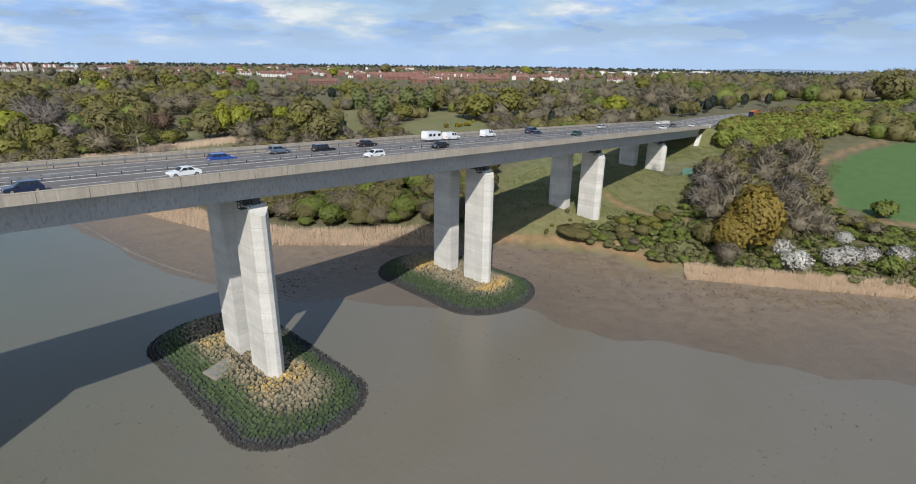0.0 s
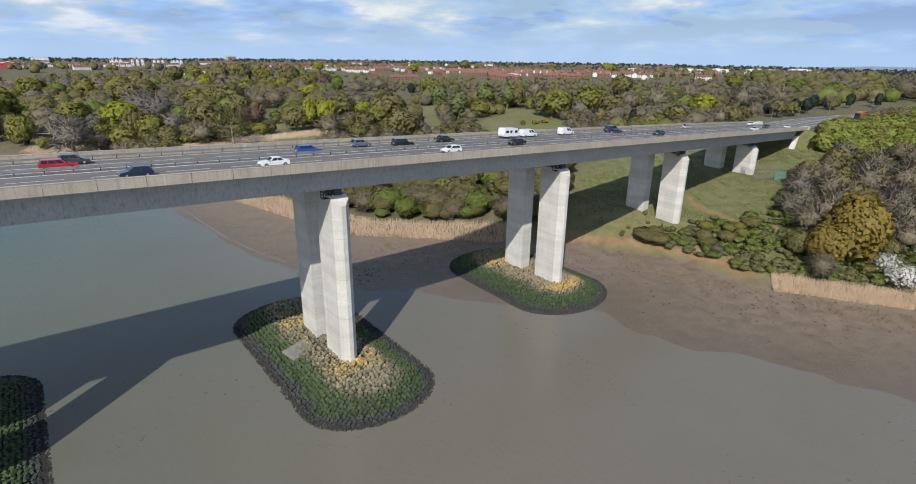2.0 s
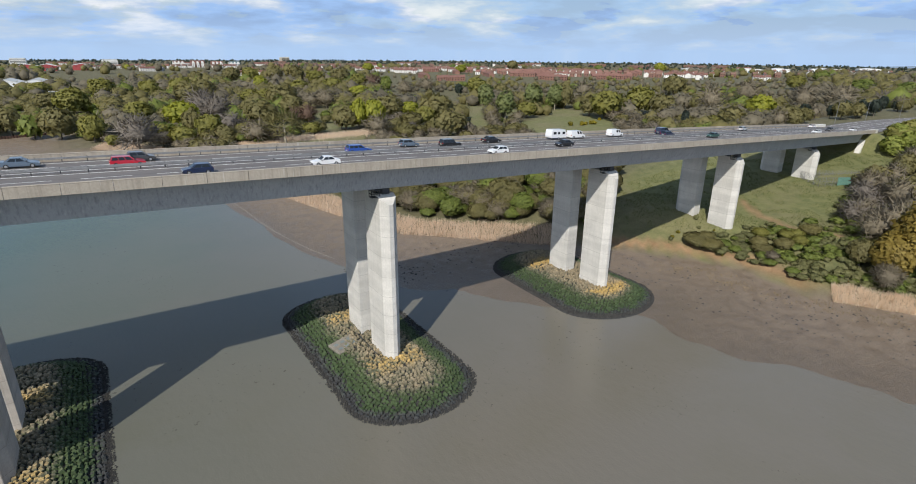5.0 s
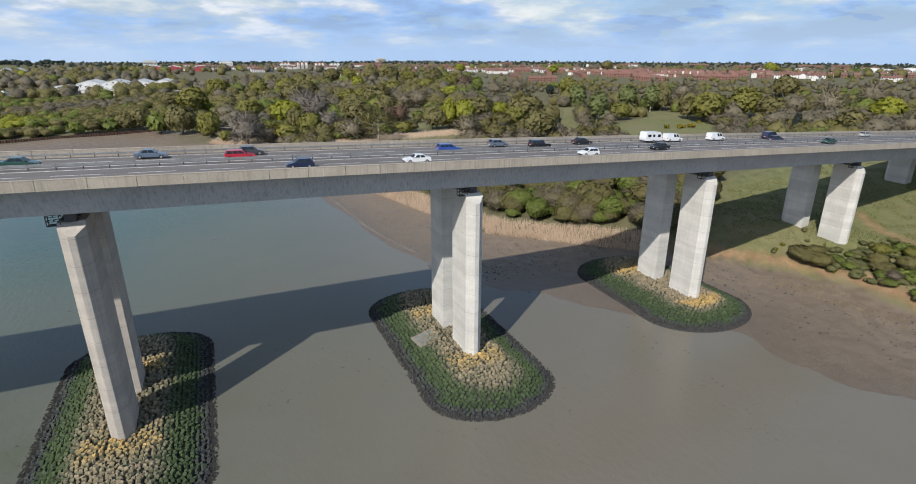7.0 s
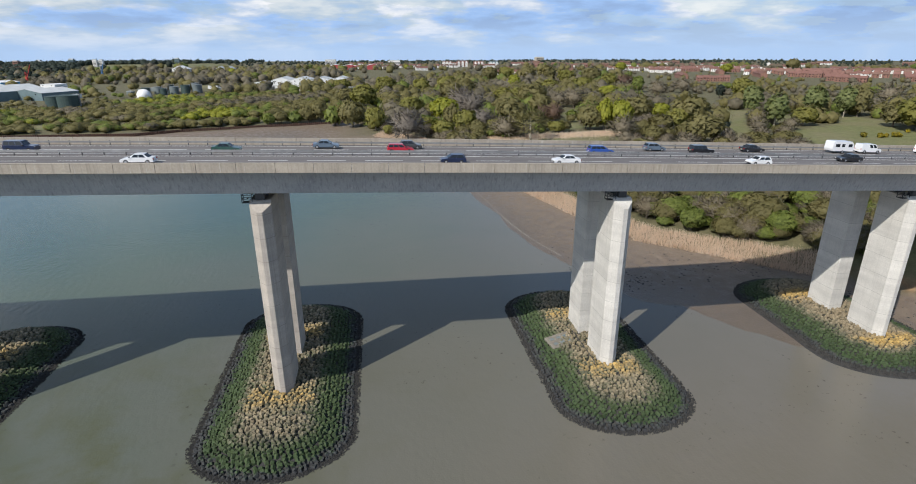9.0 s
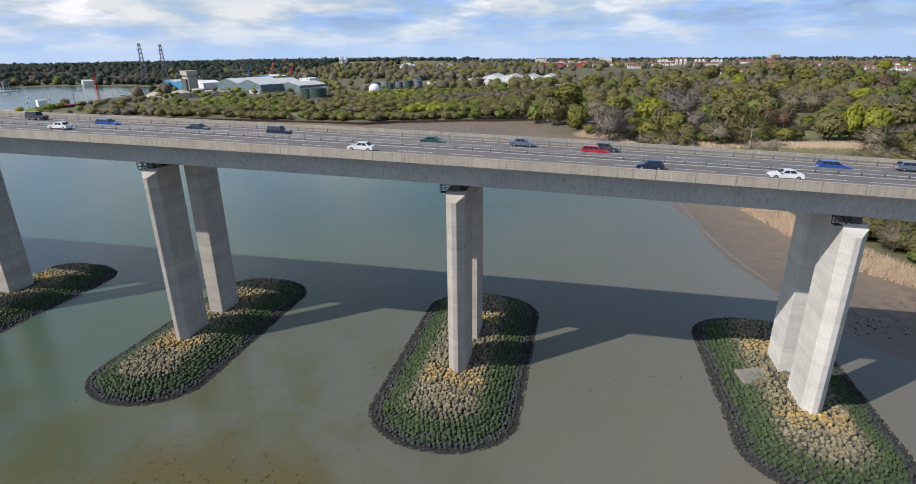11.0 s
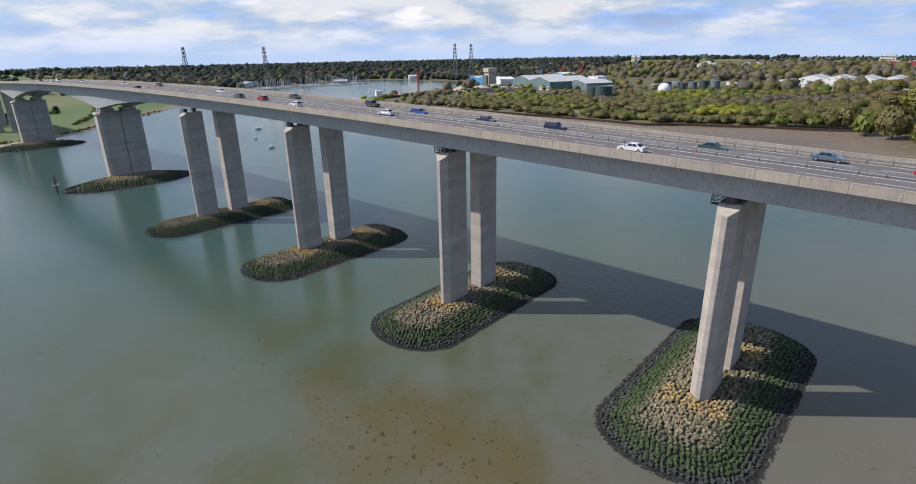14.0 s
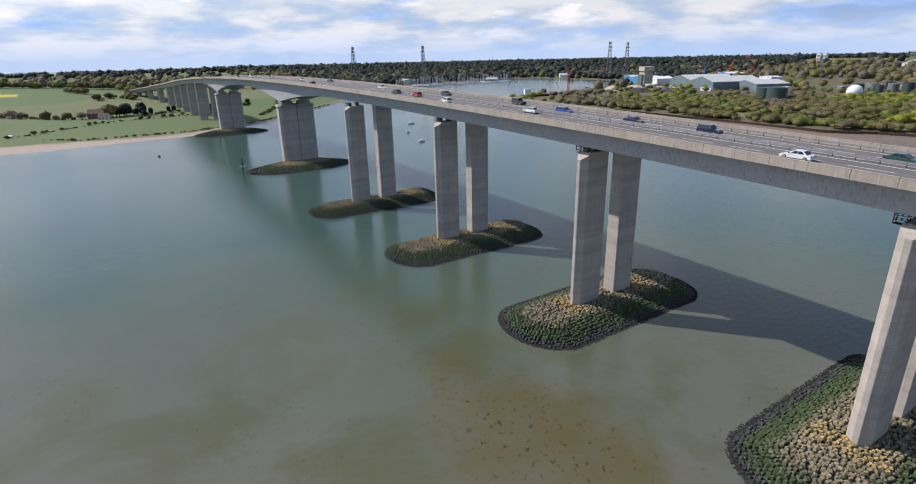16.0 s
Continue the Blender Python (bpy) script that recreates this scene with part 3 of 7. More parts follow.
def sweep(name, section, xs, mat, parent, label="", close=True, smooth=False):
    """section(x) gives (y, z) pairs; swept along the bridge's line."""
    vs, fs = [], []
    k = len(section(0.0))
    for x in xs:
        b = float(bend(x))
        vs.extend((x, y + b, z) for y, z in section(x))
    for i in range(len(xs) - 1):
        for s in range(k if close else k - 1):
            a, c = i * k + s, i * k + (s + 1) % k
            fs.append((a, c, c + k, a + k))
    if close:
        fs.append(tuple(range(k))[::-1])
        fs.append(tuple((len(xs) - 1) * k + s for s in range(k)))
    return solid(name, vs, fs, mat, parent, label, smooth)


stations = sorted(set([X_END] + list(np.arange(-1075, 229, 4.0))))
bridge = tagged(empty("bridge", pose(0, 0, 0)), "long grey concrete road bridge with twin box girders", "bridge")


def girder(y0, y1):
    def section(x):
        s, t = float(soffit(x)), float(road_z(x))
        return [(y0, t - 0.02), (y0, t - 0.2), (y0 + 0.35, t - 0.3), (y0 + 2.5, t - 0.8), (y0 + 3.5, s), (y1 - 3.5, s), (y1 - 2.5, t - 0.8), (y1 - 0.35, t - 0.3), (y1, t - 0.2), (y1, t - 0.02)]
    return section


Y0, YM, Y1 = -2.3, 9.4, 20.75
sweep("girder", girder(Y0, YM - 0.06), stations, M_DECK, bridge)
sweep("girder", girder(YM + 0.06, Y1), stations, M_DECK, bridge)
road_x = sorted(set(stations + list(np.arange(233, 900, 6.0))))
for ya, yb in ((Y0 + 0.35, YM - 0.1), (YM + 0.1, Y1 - 0.35)):
    sweep("carriageway", lambda x, a=ya, b=yb: [(a, float(road_z(x))), (a, float(road_z(x)) + 0.06), (b, float(road_z(x)) + 0.06), (b, float(road_z(x)))], road_x, M_ROAD, bridge)


def stripe(y, x0, x1, w=0.18):
    n = max(2, int((x1 - x0) / 6) + 1)
    sweep("line_marking", lambda x: [(y - w / 2, float(road_z(x)) + 0.066), (y + w / 2, float(road_z(x)) + 0.066)], list(np.linspace(x0, x1, n)), M_PAINT, bridge, close=False)


LANES = {"near": (1.6, 5.3, 9.1), "far": (11.6, 15.2, 18.8)}
for side in LANES.values():
    stripe(side[0], -1070, 800, 0.28)
    stripe(side[2], -1070, 800, 0.28)
    for x in np.arange(-500, 420, 9.0):
        stripe(side[1], x, x + 6.0, 0.2)


def panel_mesh(h0, h1, lip):
    b = bmesh.new()
    L = SPAN / 11 - 0.05
    box_bm(-L / 2, L / 2, -0.17, 0.17, h0, h1 - 0.12, 0.0, b)
    box_bm(-L / 2, L / 2, -0.17 - lip, 0.17 + lip, h1 - 0.12, h1, 0.03, b)
    me = bpy.data.meshes.new("parapet_panel")
    b.to_mesh(me)
    b.free()
    me.materials.append(M_PARAPET)
    return me


PANEL = panel_mesh(-0.22, 1.22, 0.03)


def along(x, y, dz=0.0):
    """A pose on the deck, turned and pitched along the bridge's line."""
    e = 2.0
    bx = float(bend(x + e) - bend(x - e)) / (2 * e)
    sz = float(road_z(x + e) - road_z(x - e)) / (2 * e)
    return pose(x, y + float(bend(x)), float(road_z(x)) + dz, 0, -math.degrees(math.atan(sz)), math.degrees(math.atan(bx)))


PX = np.arange(-1070, X_END, SPAN / 11)
for yy in (Y0 - 0.171, Y1 + 0.171):
    for x in PX:
        if x > -560:
            ob = new("parapet_panel", PANEL)
            ob.parent = bridge
            ob.matrix_world = along(float(x), yy)
    sweep("parapet", lambda x, y=yy: [(y - 0.17, float(road_z(x)) - 0.22), (y - 0.17, float(road_z(x)) + 1.22), (y + 0.17, float(road_z(x)) + 1.22), (y + 0.17, float(road_z(x)) - 0.22)],
          list(np.arange(-1072, -560, 8.0)), M_PARAPET, bridge)

# crash barriers: W-beam on posts
for yy in (YM + 0.55, YM + 1.35, Y1 - 1.15):
    rail = lambda x, y=yy: [(y - 0.04, float(road_z(x)) + 0.50), (y - 0.07, float(road_z(x)) + 0.60), (y - 0.03, float(road_z(x)) + 0.66), (y - 0.07, float(road_z(x)) + 0.72), (y - 0.04, float(road_z(x)) + 0.82), (y, float(road_z(x)) + 0.66)]
    sweep("guard_rail", rail, list(np.arange(-1070, 230, 6.0)), M_STEEL, bridge)
POST = mesh_of("rail_post", *boxvf(-0.06, 0.06, -0.05, 0.05, 0.0, 0.86), M_DARKSTEEL)
rest = []
for yy in (YM + 0.55, Y1 - 1.15):
    for x in np.arange(-520, 226, 3.2):
        if -260 < x < 200:
            ob = new("rail_post", POST)
            ob.parent = bridge
            ob.matrix_world = along(float(x), yy + 0.06, 0.05)
        else:
            m = along(float(x), yy + 0.06, 0.05)
            v, f = boxvf(-0.06, 0.06, -0.05, 0.05, 0.0, 0.86)
            rest.append(([m @ Vector(p) for p in v], f))
tagged(solid("rail_posts", *join(rest), M_DARKSTEEL, bridge), kind="stuff")

# ---- piers ----


def pillar(y0, y1, z0, z1, parent, mat, front=-1):
    """Upright slab: blunt wedge with a sloping cap at its outer end, flat with sharp corners at the inner end."""
    hw, nose, sh, cut, slope = 1.62, 0.42, 1.3, 2.05, 0.74
    L = y1 - y0
    out = [(-hw, sh), (-nose, 0.0), (nose, 0.0), (hw, sh)]
    flip = front > 0
    b = bmesh.new()

    def put(x, u, z):
        return b.verts.new((x, y1 - u if flip else y0 + u, z))

    plan = [(-hw, L)] + out + [(hw, L)]
    lo = [put(x, u, z0) for x, u in plan]
    capped = front != 0
    hi = [put(x, u, z1 - (max(cut - u, 0) * slope if capped else 0.0)) for x, u in plan]
    cl, cr = put(-hw, cut, z1), put(hw, cut, z1)
    b.faces.new((lo[0], lo[1], hi[1], cl, hi[0]))
    for i in (1, 2, 3):
        b.faces.new((lo[i], lo[i + 1], hi[i + 1], hi[i]))
    b.faces.new((lo[4], lo[5], hi[5], cr, hi[4]))
    b.faces.new((lo[5], lo[0], hi[0], hi[5]))
    b.faces.new((hi[0], cl, cr, hi[5]))
    b.faces.new((cl, hi[1], hi[2], hi[3], hi[4], cr))
    b.faces.new(lo[::-1])
    bmesh.ops.recalc_face_normals(b, faces=b.faces[:])
    bmesh.ops.bevel(b, geom=[e for e in b.edges if abs(e.verts[0].co.z - e.verts[1].co.z) > 4], offset=0.05, segments=1, affect="EDGES")
    return part("pillar", b, mat, parent)


def cage(parent, z, x0, y0):
    """Little inspection cradle of steel tube hung beside the bearings."""
    ch = []
    for dx in (0, 1.5):
        for dy in (0, 1.1):
            ch.append(boxvf(x0 + dx - 0.05, x0 + dx + 0.05, y0 + dy - 0.05, y0 + dy + 0.05, z - 0.7, z + 0.9))
    for zz in (-0.7, -0.1, 0.5):
        for dy in (0, 1.1):
            ch.append(boxvf(x0, x0 + 1.5, y0 + dy - 0.04, y0 + dy + 0.04, z + zz - 0.04, z + zz + 0.04))
        for dx in (0, 0.75, 1.5):
            ch.append(boxvf(x0 + dx - 0.04, x0 + dx + 0.04, y0, y0 + 1.1, z + zz - 0.04, z + zz + 0.04))
    ch.append(boxvf(x0, x0 + 1.5, y0, y0 + 1.1, z - 0.75, z - 0.68))
    tagged(solid("inspection_cage", *join(ch), M_DARKSTEEL, parent, "dark steel inspection cage"), kind="stuff")


def pier(x, kind):
    b = float(bend(x)) - (4.6 if x < -200 else 0.8 if x < -150 else 0.0)
    base = 0.2 if kind == "river" else float(height(x, b + 9)) - 1.2
    top = float(crest(x))
    p = tagged(empty("bridge_pier", pose(x, b, base)), "pair of tall pale concrete bridge pillars", "bridge pier", group="bridge piers")
    # piers west of x = -20 get the darker, browner concrete
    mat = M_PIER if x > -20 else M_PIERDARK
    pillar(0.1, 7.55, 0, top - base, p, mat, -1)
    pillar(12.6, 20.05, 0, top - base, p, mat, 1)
    s = float(soffit(x)) - base
    for yc in (3.9, 15.4):
        for dy in (-1.5, 1.5):
            bb = box_bm(-0.7, 0.7, yc + dy - 0.55, yc + dy + 0.55, top - base, s + 0.01, 0.05)
            part("bearing", bb, M_DARKSTEEL, p, "dark steel bearing")
    cage(p, top - base + 0.35, -2.7, 1.9)
    return p


for x, kind in PIERS:
    pier(x, kind)


def wall_pier(x, base, name_label):
    p = tagged(empty("main_pier", pose(x, float(bend(x)), base)), name_label, "bridge pier", group="main piers")
    top = float(soffit(x)) - 1.6 - base
    for y0, y1 in ((-0.6, 9.2), (9.35, 19.2)):
        hw = 3.4
        plan = [(-hw, y0 + 1.2), (-hw + 1.2, y0), (hw - 1.2, y0), (hw, y0 + 1.2), (hw, y1 - 0.2), (hw - 0.3, y1), (-hw + 0.3, y1), (-hw, y1 - 0.2)]
        if y0 > 5:
            plan = [(-hw, y0 + 0.2), (-hw + 0.3, y0), (hw - 0.3, y0), (hw, y0 + 0.2), (hw, y1 - 1.2), (hw - 1.2, y1), (-hw + 1.2, y1), (-hw, y1 - 1.2)]
        n = len(plan)
        vs = [(a, c, 0) for a, c in plan] + [(a, c, top - 1.6) for a, c in plan] + [(a * 1.12, c + (-0.5 if c < y0 + 2 and y0 < 5 else 0.5 if c > y1 - 2 and y0 > 5 else 0), top - 0.9) for a, c in plan] + [(a * 1.12, c, top) for a, c in plan]
        fs = [(j * n + i, j * n + (i + 1) % n, (j + 1) * n + (i + 1) % n, (j + 1) * n + i) for j in range(3) for i in range(n)] + [tuple(range(3 * n, 4 * n)), tuple(range(n))[::-1]]
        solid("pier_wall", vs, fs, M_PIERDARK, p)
        for xx in (-1.9, 1.9):
            bb = box_bm(xx - 0.8, xx + 0.8, y0 + 1.8, y1 - 1.8, top, top + 1.62, 0.1)
            part("bearing_plinth", bb, M_PIERDARK, p)
    return p


for x in MAIN:
    wall_pier(x, -0.5, "massive grey concrete wall pier under the main span")
for x in BACK:
    g = float(height(x, float(bend(x)) + 9)) - 0.8
    t = float(crest(x))
    if t - g > 3:
        p = tagged(empty("bridge_pier", pose(x, float(bend(x)), g)), "pair of grey concrete bridge pillars on the far bank", "bridge pier", group="bridge piers")
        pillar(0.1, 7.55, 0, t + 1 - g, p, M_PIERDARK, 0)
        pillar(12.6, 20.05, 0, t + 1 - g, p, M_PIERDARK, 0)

# abutment
xa, ba = X_END - 3.5, float(bend(X_END))
ab = tagged(empty("abutment", pose(xa, ba, 0)), "sloping pale concrete bridge abutment", "abutment", kind="structure")
za = float(soffit(xa))
for y0, y1 in ((-1.6, 0.4), (18.6, 20.6)):
    v = [(-6.5, y0, za - 9), (10, y0, za - 9), (10, y0, float(road_z(xa)) + 0.6), (2.0, y0, float(road_z(xa)) + 0.6), (-6.5, y1, za - 9), (10, y1, za - 9), (10, y1, float(road_z(xa)) + 0.6), (2.0, y1, float(road_z(xa)) + 0.6)]
    solid("wing_wall", v, [(0, 1, 2, 3), (7, 6, 5, 4), (0, 3, 7, 4), (3, 2, 6, 7), (2, 1, 5, 6), (1, 0, 4, 5)], M_PIER, ab)
solid("abutment_wall", *boxvf(0.5, 3.3, 0.42, 18.58, za - 9, za + 0.0), M_PIER, ab)

# ---- rock islands round the river piers ----


def stone_mesh(seed):
    """Angular armour block: a skewed, tapering wedge with broken corners."""
    rg = random.Random(seed)
    b = bmesh.new()
    bmesh.ops.create_cube(b, size=1)
    tx, ty, sx, sy = rg.uniform(0.4, 0.75), rg.uniform(0.5, 0.85), rg.uniform(-0.16, 0.16), rg.uniform(-0.16, 0.16)
    for v in b.verts:
        k = 1 if v.co.z > 0 else 0
        v.co = Vector((v.co.x * (tx if k else 1.05) + sx * k, v.co.y * (ty if k else 1.0) + sy * k, v.co.z * rg.uniform(0.85, 1.2)))
    e = sorted(b.edges, key=lambda q: -max(v.co.z for v in q.verts))[:3]
    bmesh.ops.bevel(b, geom=e, offset=0.07, segments=1, affect="EDGES")
    me = bpy.data.meshes.new("stone")
    b.to_mesh(me)
    b.free()
    me.materials.append(M_STONE)
    return me


STONES = [stone_mesh(k) for k in range(8)]
CHIP = mesh_of("chip", [(-0.5, -0.5, -0.5), (0.5, -0.45, -0.45), (0.45, 0.5, -0.5), (-0.5, 0.45, -0.45), (-0.25, -0.3, 0.5), (0.3, -0.2, 0.6), (0.2, 0.3, 0.45), (-0.3, 0.25, 0.55)],
               [(0, 3, 2, 1), (4, 5, 6, 7), (0, 1, 5, 4), (1, 2, 6, 5), (2, 3, 7, 6), (3, 0, 4, 7)], M_STONE)
STONE_V = [np.array([v.co[:] for v in me.vertices]) for me in STONES]
STONE_F = [[tuple(q.vertices) for q in me.polygons] for me in STONES]

CHIP_V, CHIP_F = np.array([v.co[:] for v in CHIP.vertices]), [tuple(q.vertices) for q in CHIP.polygons]


def island(xc, half, y0, y1, loose, label, base=0.0, pick=300, shift=0.0, tip=1.0, grid=0.78):
    """Rounded mound of armour stone; its flanks run down to the water."""
    b = float(bend(xc)) + shift
    isl = tagged(empty("rock_island", pose(xc, b, base)), label, "rock island", group="rock islands")
    ya, yb = y0 + half * tip, y1 - half * tip

    def edge(px, py):
        """Distance inwards from the rim."""
        dy = np.where(py < ya, (ya - py) / tip, np.where(py > yb, (py - yb) / tip, 0.0))
        return half - np.hypot(px, dy)

    def rise(e):
        return np.where(e > 0, 0.05 + 2.75 * step(-1.2, half * 0.68, e) - 0.08, 0.12 + 0.18 * e)

    n = 64
    rings = []
    for t in (1.18, 1.1, 1.0, 0.94, 0.8, 0.65, 0.5, 0.35, 0.2):
        ring = []
        for i in range(n):
            a = 2 * math.pi * i / n
            ex, ey = math.cos(a) * half * t, math.sin(a) * half * t * tip
            ey += yb if math.sin(a) > 0 else ya
            ring.append((ex, ey, float(rise(edge(np.array(ex), np.array(ey)))) - (0.22 if t < 0.99 else 0.02)))
        rings.append(ring)
    vs = [p for r in rings for p in r]
    fs = [(j * n + i, j * n + (i + 1) % n, (j + 1) * n + (i + 1) % n, (j + 1) * n + i) for j in range(len(rings) - 1) for i in range(n)] + [tuple((len(rings) - 1) * n + i for i in range(n))]
    solid("rubble_core", vs, fs, M_RUBBLE, isl)
    rg = random.Random(int(xc) + 5000)
    spots = []
    # rows run round the rim, one inside the other
    off, ring = 0.3, 0
    while off < half - 0.4:
        r = half - off
        per = 2 * math.pi * r * (0.5 + 0.5 * tip) + 2 * (yb - ya)
        m = int(per / grid)
        for i in range(m):
            s = (i + 0.5 * (ring % 2)) / m * per
            arc = math.pi * r * (0.5 + 0.5 * tip)
            if s < arc:
                a = math.pi + s / arc * math.pi
                px, py = math.cos(a) * r, ya + math.sin(a) * r * tip
            elif s < arc + (yb - ya):
                px, py = r, ya + (s - arc)
            elif s < 2 * arc + (yb - ya):
                a = (s - arc - (yb - ya)) / arc * math.pi
                px, py = math.cos(a) * r, yb + math.sin(a) * r * tip
            else:
                px, py = -r, yb - (s - 2 * arc - (yb - ya))
            jit = 0.15 if off < half * 0.5 else 0.26
            px += rg.uniform(-jit, jit)
            py += rg.uniform(-jit, jit)
            inpier = abs(px) < 1.3 and (0.8 < py < 7.2 or 13.0 < py < 19.4) if pick >= 0 else False
            if inpier:
                continue
            spots.append((px, py, float(rise(np.array(half - math.hypot(px, max(ya - py, py - yb, 0) / tip))))))
        off += grid * 0.9
        ring += 1
    yy = ya
    while yy < yb:
        px = rg.uniform(-0.4, 0.4)
        if not (pick >= 0 and (0.4 < yy < 7.4 or 12.8 < yy < 19.8)):
            spots.append((px, yy, float(rise(np.array(half - abs(px))))))
        yy += grid * 0.8
    spots.sort(key=lambda p: p[1])
    vs, fs = [], []
    for i, (px, py, pz) in enumerate(spots):
        k = rg.randrange(8)
        e = Euler((rg.uniform(-0.45, 0.45), rg.uniform(-0.45, 0.45), rg.uniform(0, 6.28)))
        s = grid * rg.uniform(0.72, 1.0)
        m = Matrix.LocRotScale((px, py, pz), e, (s, s * rg.uniform(0.8, 1.1), s * rg.uniform(0.7, 1.0)))
        if i < loose:
            ob = new("stone", STONES[k])
            ob.parent = isl
            ob.matrix_basis = m
        else:
            o = len(vs)
            a = np.array(m)
            sv, sf = (STONE_V[k], STONE_F[k]) if loose else (CHIP_V, CHIP_F)
            vs.extend((sv @ a[:3, :3].T + a[:3, 3]).tolist())
            fs.extend(tuple(j + o for j in q) for q in sf)
    if vs:
        tagged(solid("stone_rest", vs, fs, M_STONE, isl), kind="stuff")
    # fringe of small broken stone at the tide line
    vs, fs = [], []
    for i in range(3600 if loose else 900):
        a = rg.uniform(0, 2 * math.pi)
        r = half + rg.uniform(-0.3, 1.15)
        if rg.random() < (yb - ya) * 2 / ((yb - ya) * 2 + 2 * math.pi * half):
            px, py = rg.choice((-1, 1)) * r, rg.uniform(ya, yb)
        else:
            px, py = math.cos(a) * r, math.sin(a) * r * tip + (yb if math.sin(a) > 0 else ya)
        s = rg.uniform(0.14, 0.34)
        c = Vector((px, py, float(rise(np.array(half - r))) - 0.04))
        o = len(vs)
        for d in ((s, 0, 0), (-s * 0.6, s * 0.8, 0), (-s * 0.6, -s * 0.8, 0), (0, 0, s * 1.1)):
            vs.append(c + Vector(d))
        fs.extend([(o, o + 1, o + 3), (o + 1, o + 2, o + 3), (o + 2, o, o + 3)])
    tagged(solid("fringe_gravel", vs, fs, M_RUBBLE, isl), kind="stuff")
    return isl


for xc, half, y0, y1, loose in ((60.9, 12.9, -9.2, 35, 300), (1.6, 11.7, -15.4, 38, 300), (-57.6, 12.1, -17.2, 39.5, 300), (-115.6, 11.2, -17.2, 37.5, 300), (-173.6, 11.4, -18.4, 37.0, 0), (-236.6, 10.8, -21.8, 35.2, 0)):
    island(xc, half, y0, y1, loose, "mound of lichened armour stone with green weed round a pier", 0.25 if xc > 50 else 0.0, tip=0.78)
for xc in MAIN:
    island(xc + 8.0, 15.5, -22, 35, 0, "long pointed mound of brown armour stone round the main pier", pick=-1, tip=1.5, grid=1.3)

# ---- trees and other plants ----


def face_out(tri, nrm):
    """Wind every triangle so that it faces the way its crown does."""
    t = tri.reshape(-1, 3, 3)
    g = np.cross(t[:, 1] - t[:, 0], t[:, 2] - t[:, 0])
    bad = (g * nrm).sum(1) < 0
    t[bad] = t[bad][:, ::-1]
    return t.reshape(-1, 3)


def sprays_at(rg, pos, nrm, size, thin):
    """Little leaf sprays: one triangle per spot, loosely facing outwards, with its normal."""
    n = len(pos)
    a = rg.normal(size=(n, 3))
    d = nrm * 1.0 + rg.normal(size=(n, 3)) * 0.6
    d /= np.linalg.norm(d, axis=1, keepdims=True)
    u = np.cross(d, a)
    u /= np.linalg.norm(u, axis=1, keepdims=True)
    w = np.cross(d, u)
    s = (size * rg.uniform(0.6, 1.35, n))[:, None]
    if thin:
        u = nrm * 0.8 + rg.normal(size=(n, 3)) * 0.55
        u /= np.linalg.norm(u, axis=1, keepdims=True)
        w = np.cross(u, a)
        w /= np.linalg.norm(w, axis=1, keepdims=True)
        tri = np.stack([pos - w * s * 0.10, pos + w * s * 0.10, pos + u * s * 1.5], 1).reshape(-1, 3)
    else:
        tri = np.stack([pos - u * s * 1.2 - w * s * 0.7, pos + u * s * 1.2 - w * s * 0.8, pos + w * s * 1.3 + d * s * 0.3], 1).reshape(-1, 3)
    soft = nrm / np.linalg.norm(nrm, axis=1, keepdims=True) * 0.75 + d * (0.45 if not thin else 0.3) + np.array([0, 0, 0.12])
    soft /= np.linalg.norm(soft, axis=1, keepdims=True)
    return face_out(tri, nrm), np.repeat(soft, 3, axis=0), np.arange(3 * n).reshape(-1, 3)


def ico(level):
    b = bmesh.new()
    bmesh.ops.create_icosphere(b, subdivisions=level, radius=1)
    v = np.array([q.co[:] for q in b.verts])
    f = np.array([[q.index for q in t.verts] for t in b.faces])
    b.free()
    return v, f


ICO, ICO1 = ico(2), ico(1)


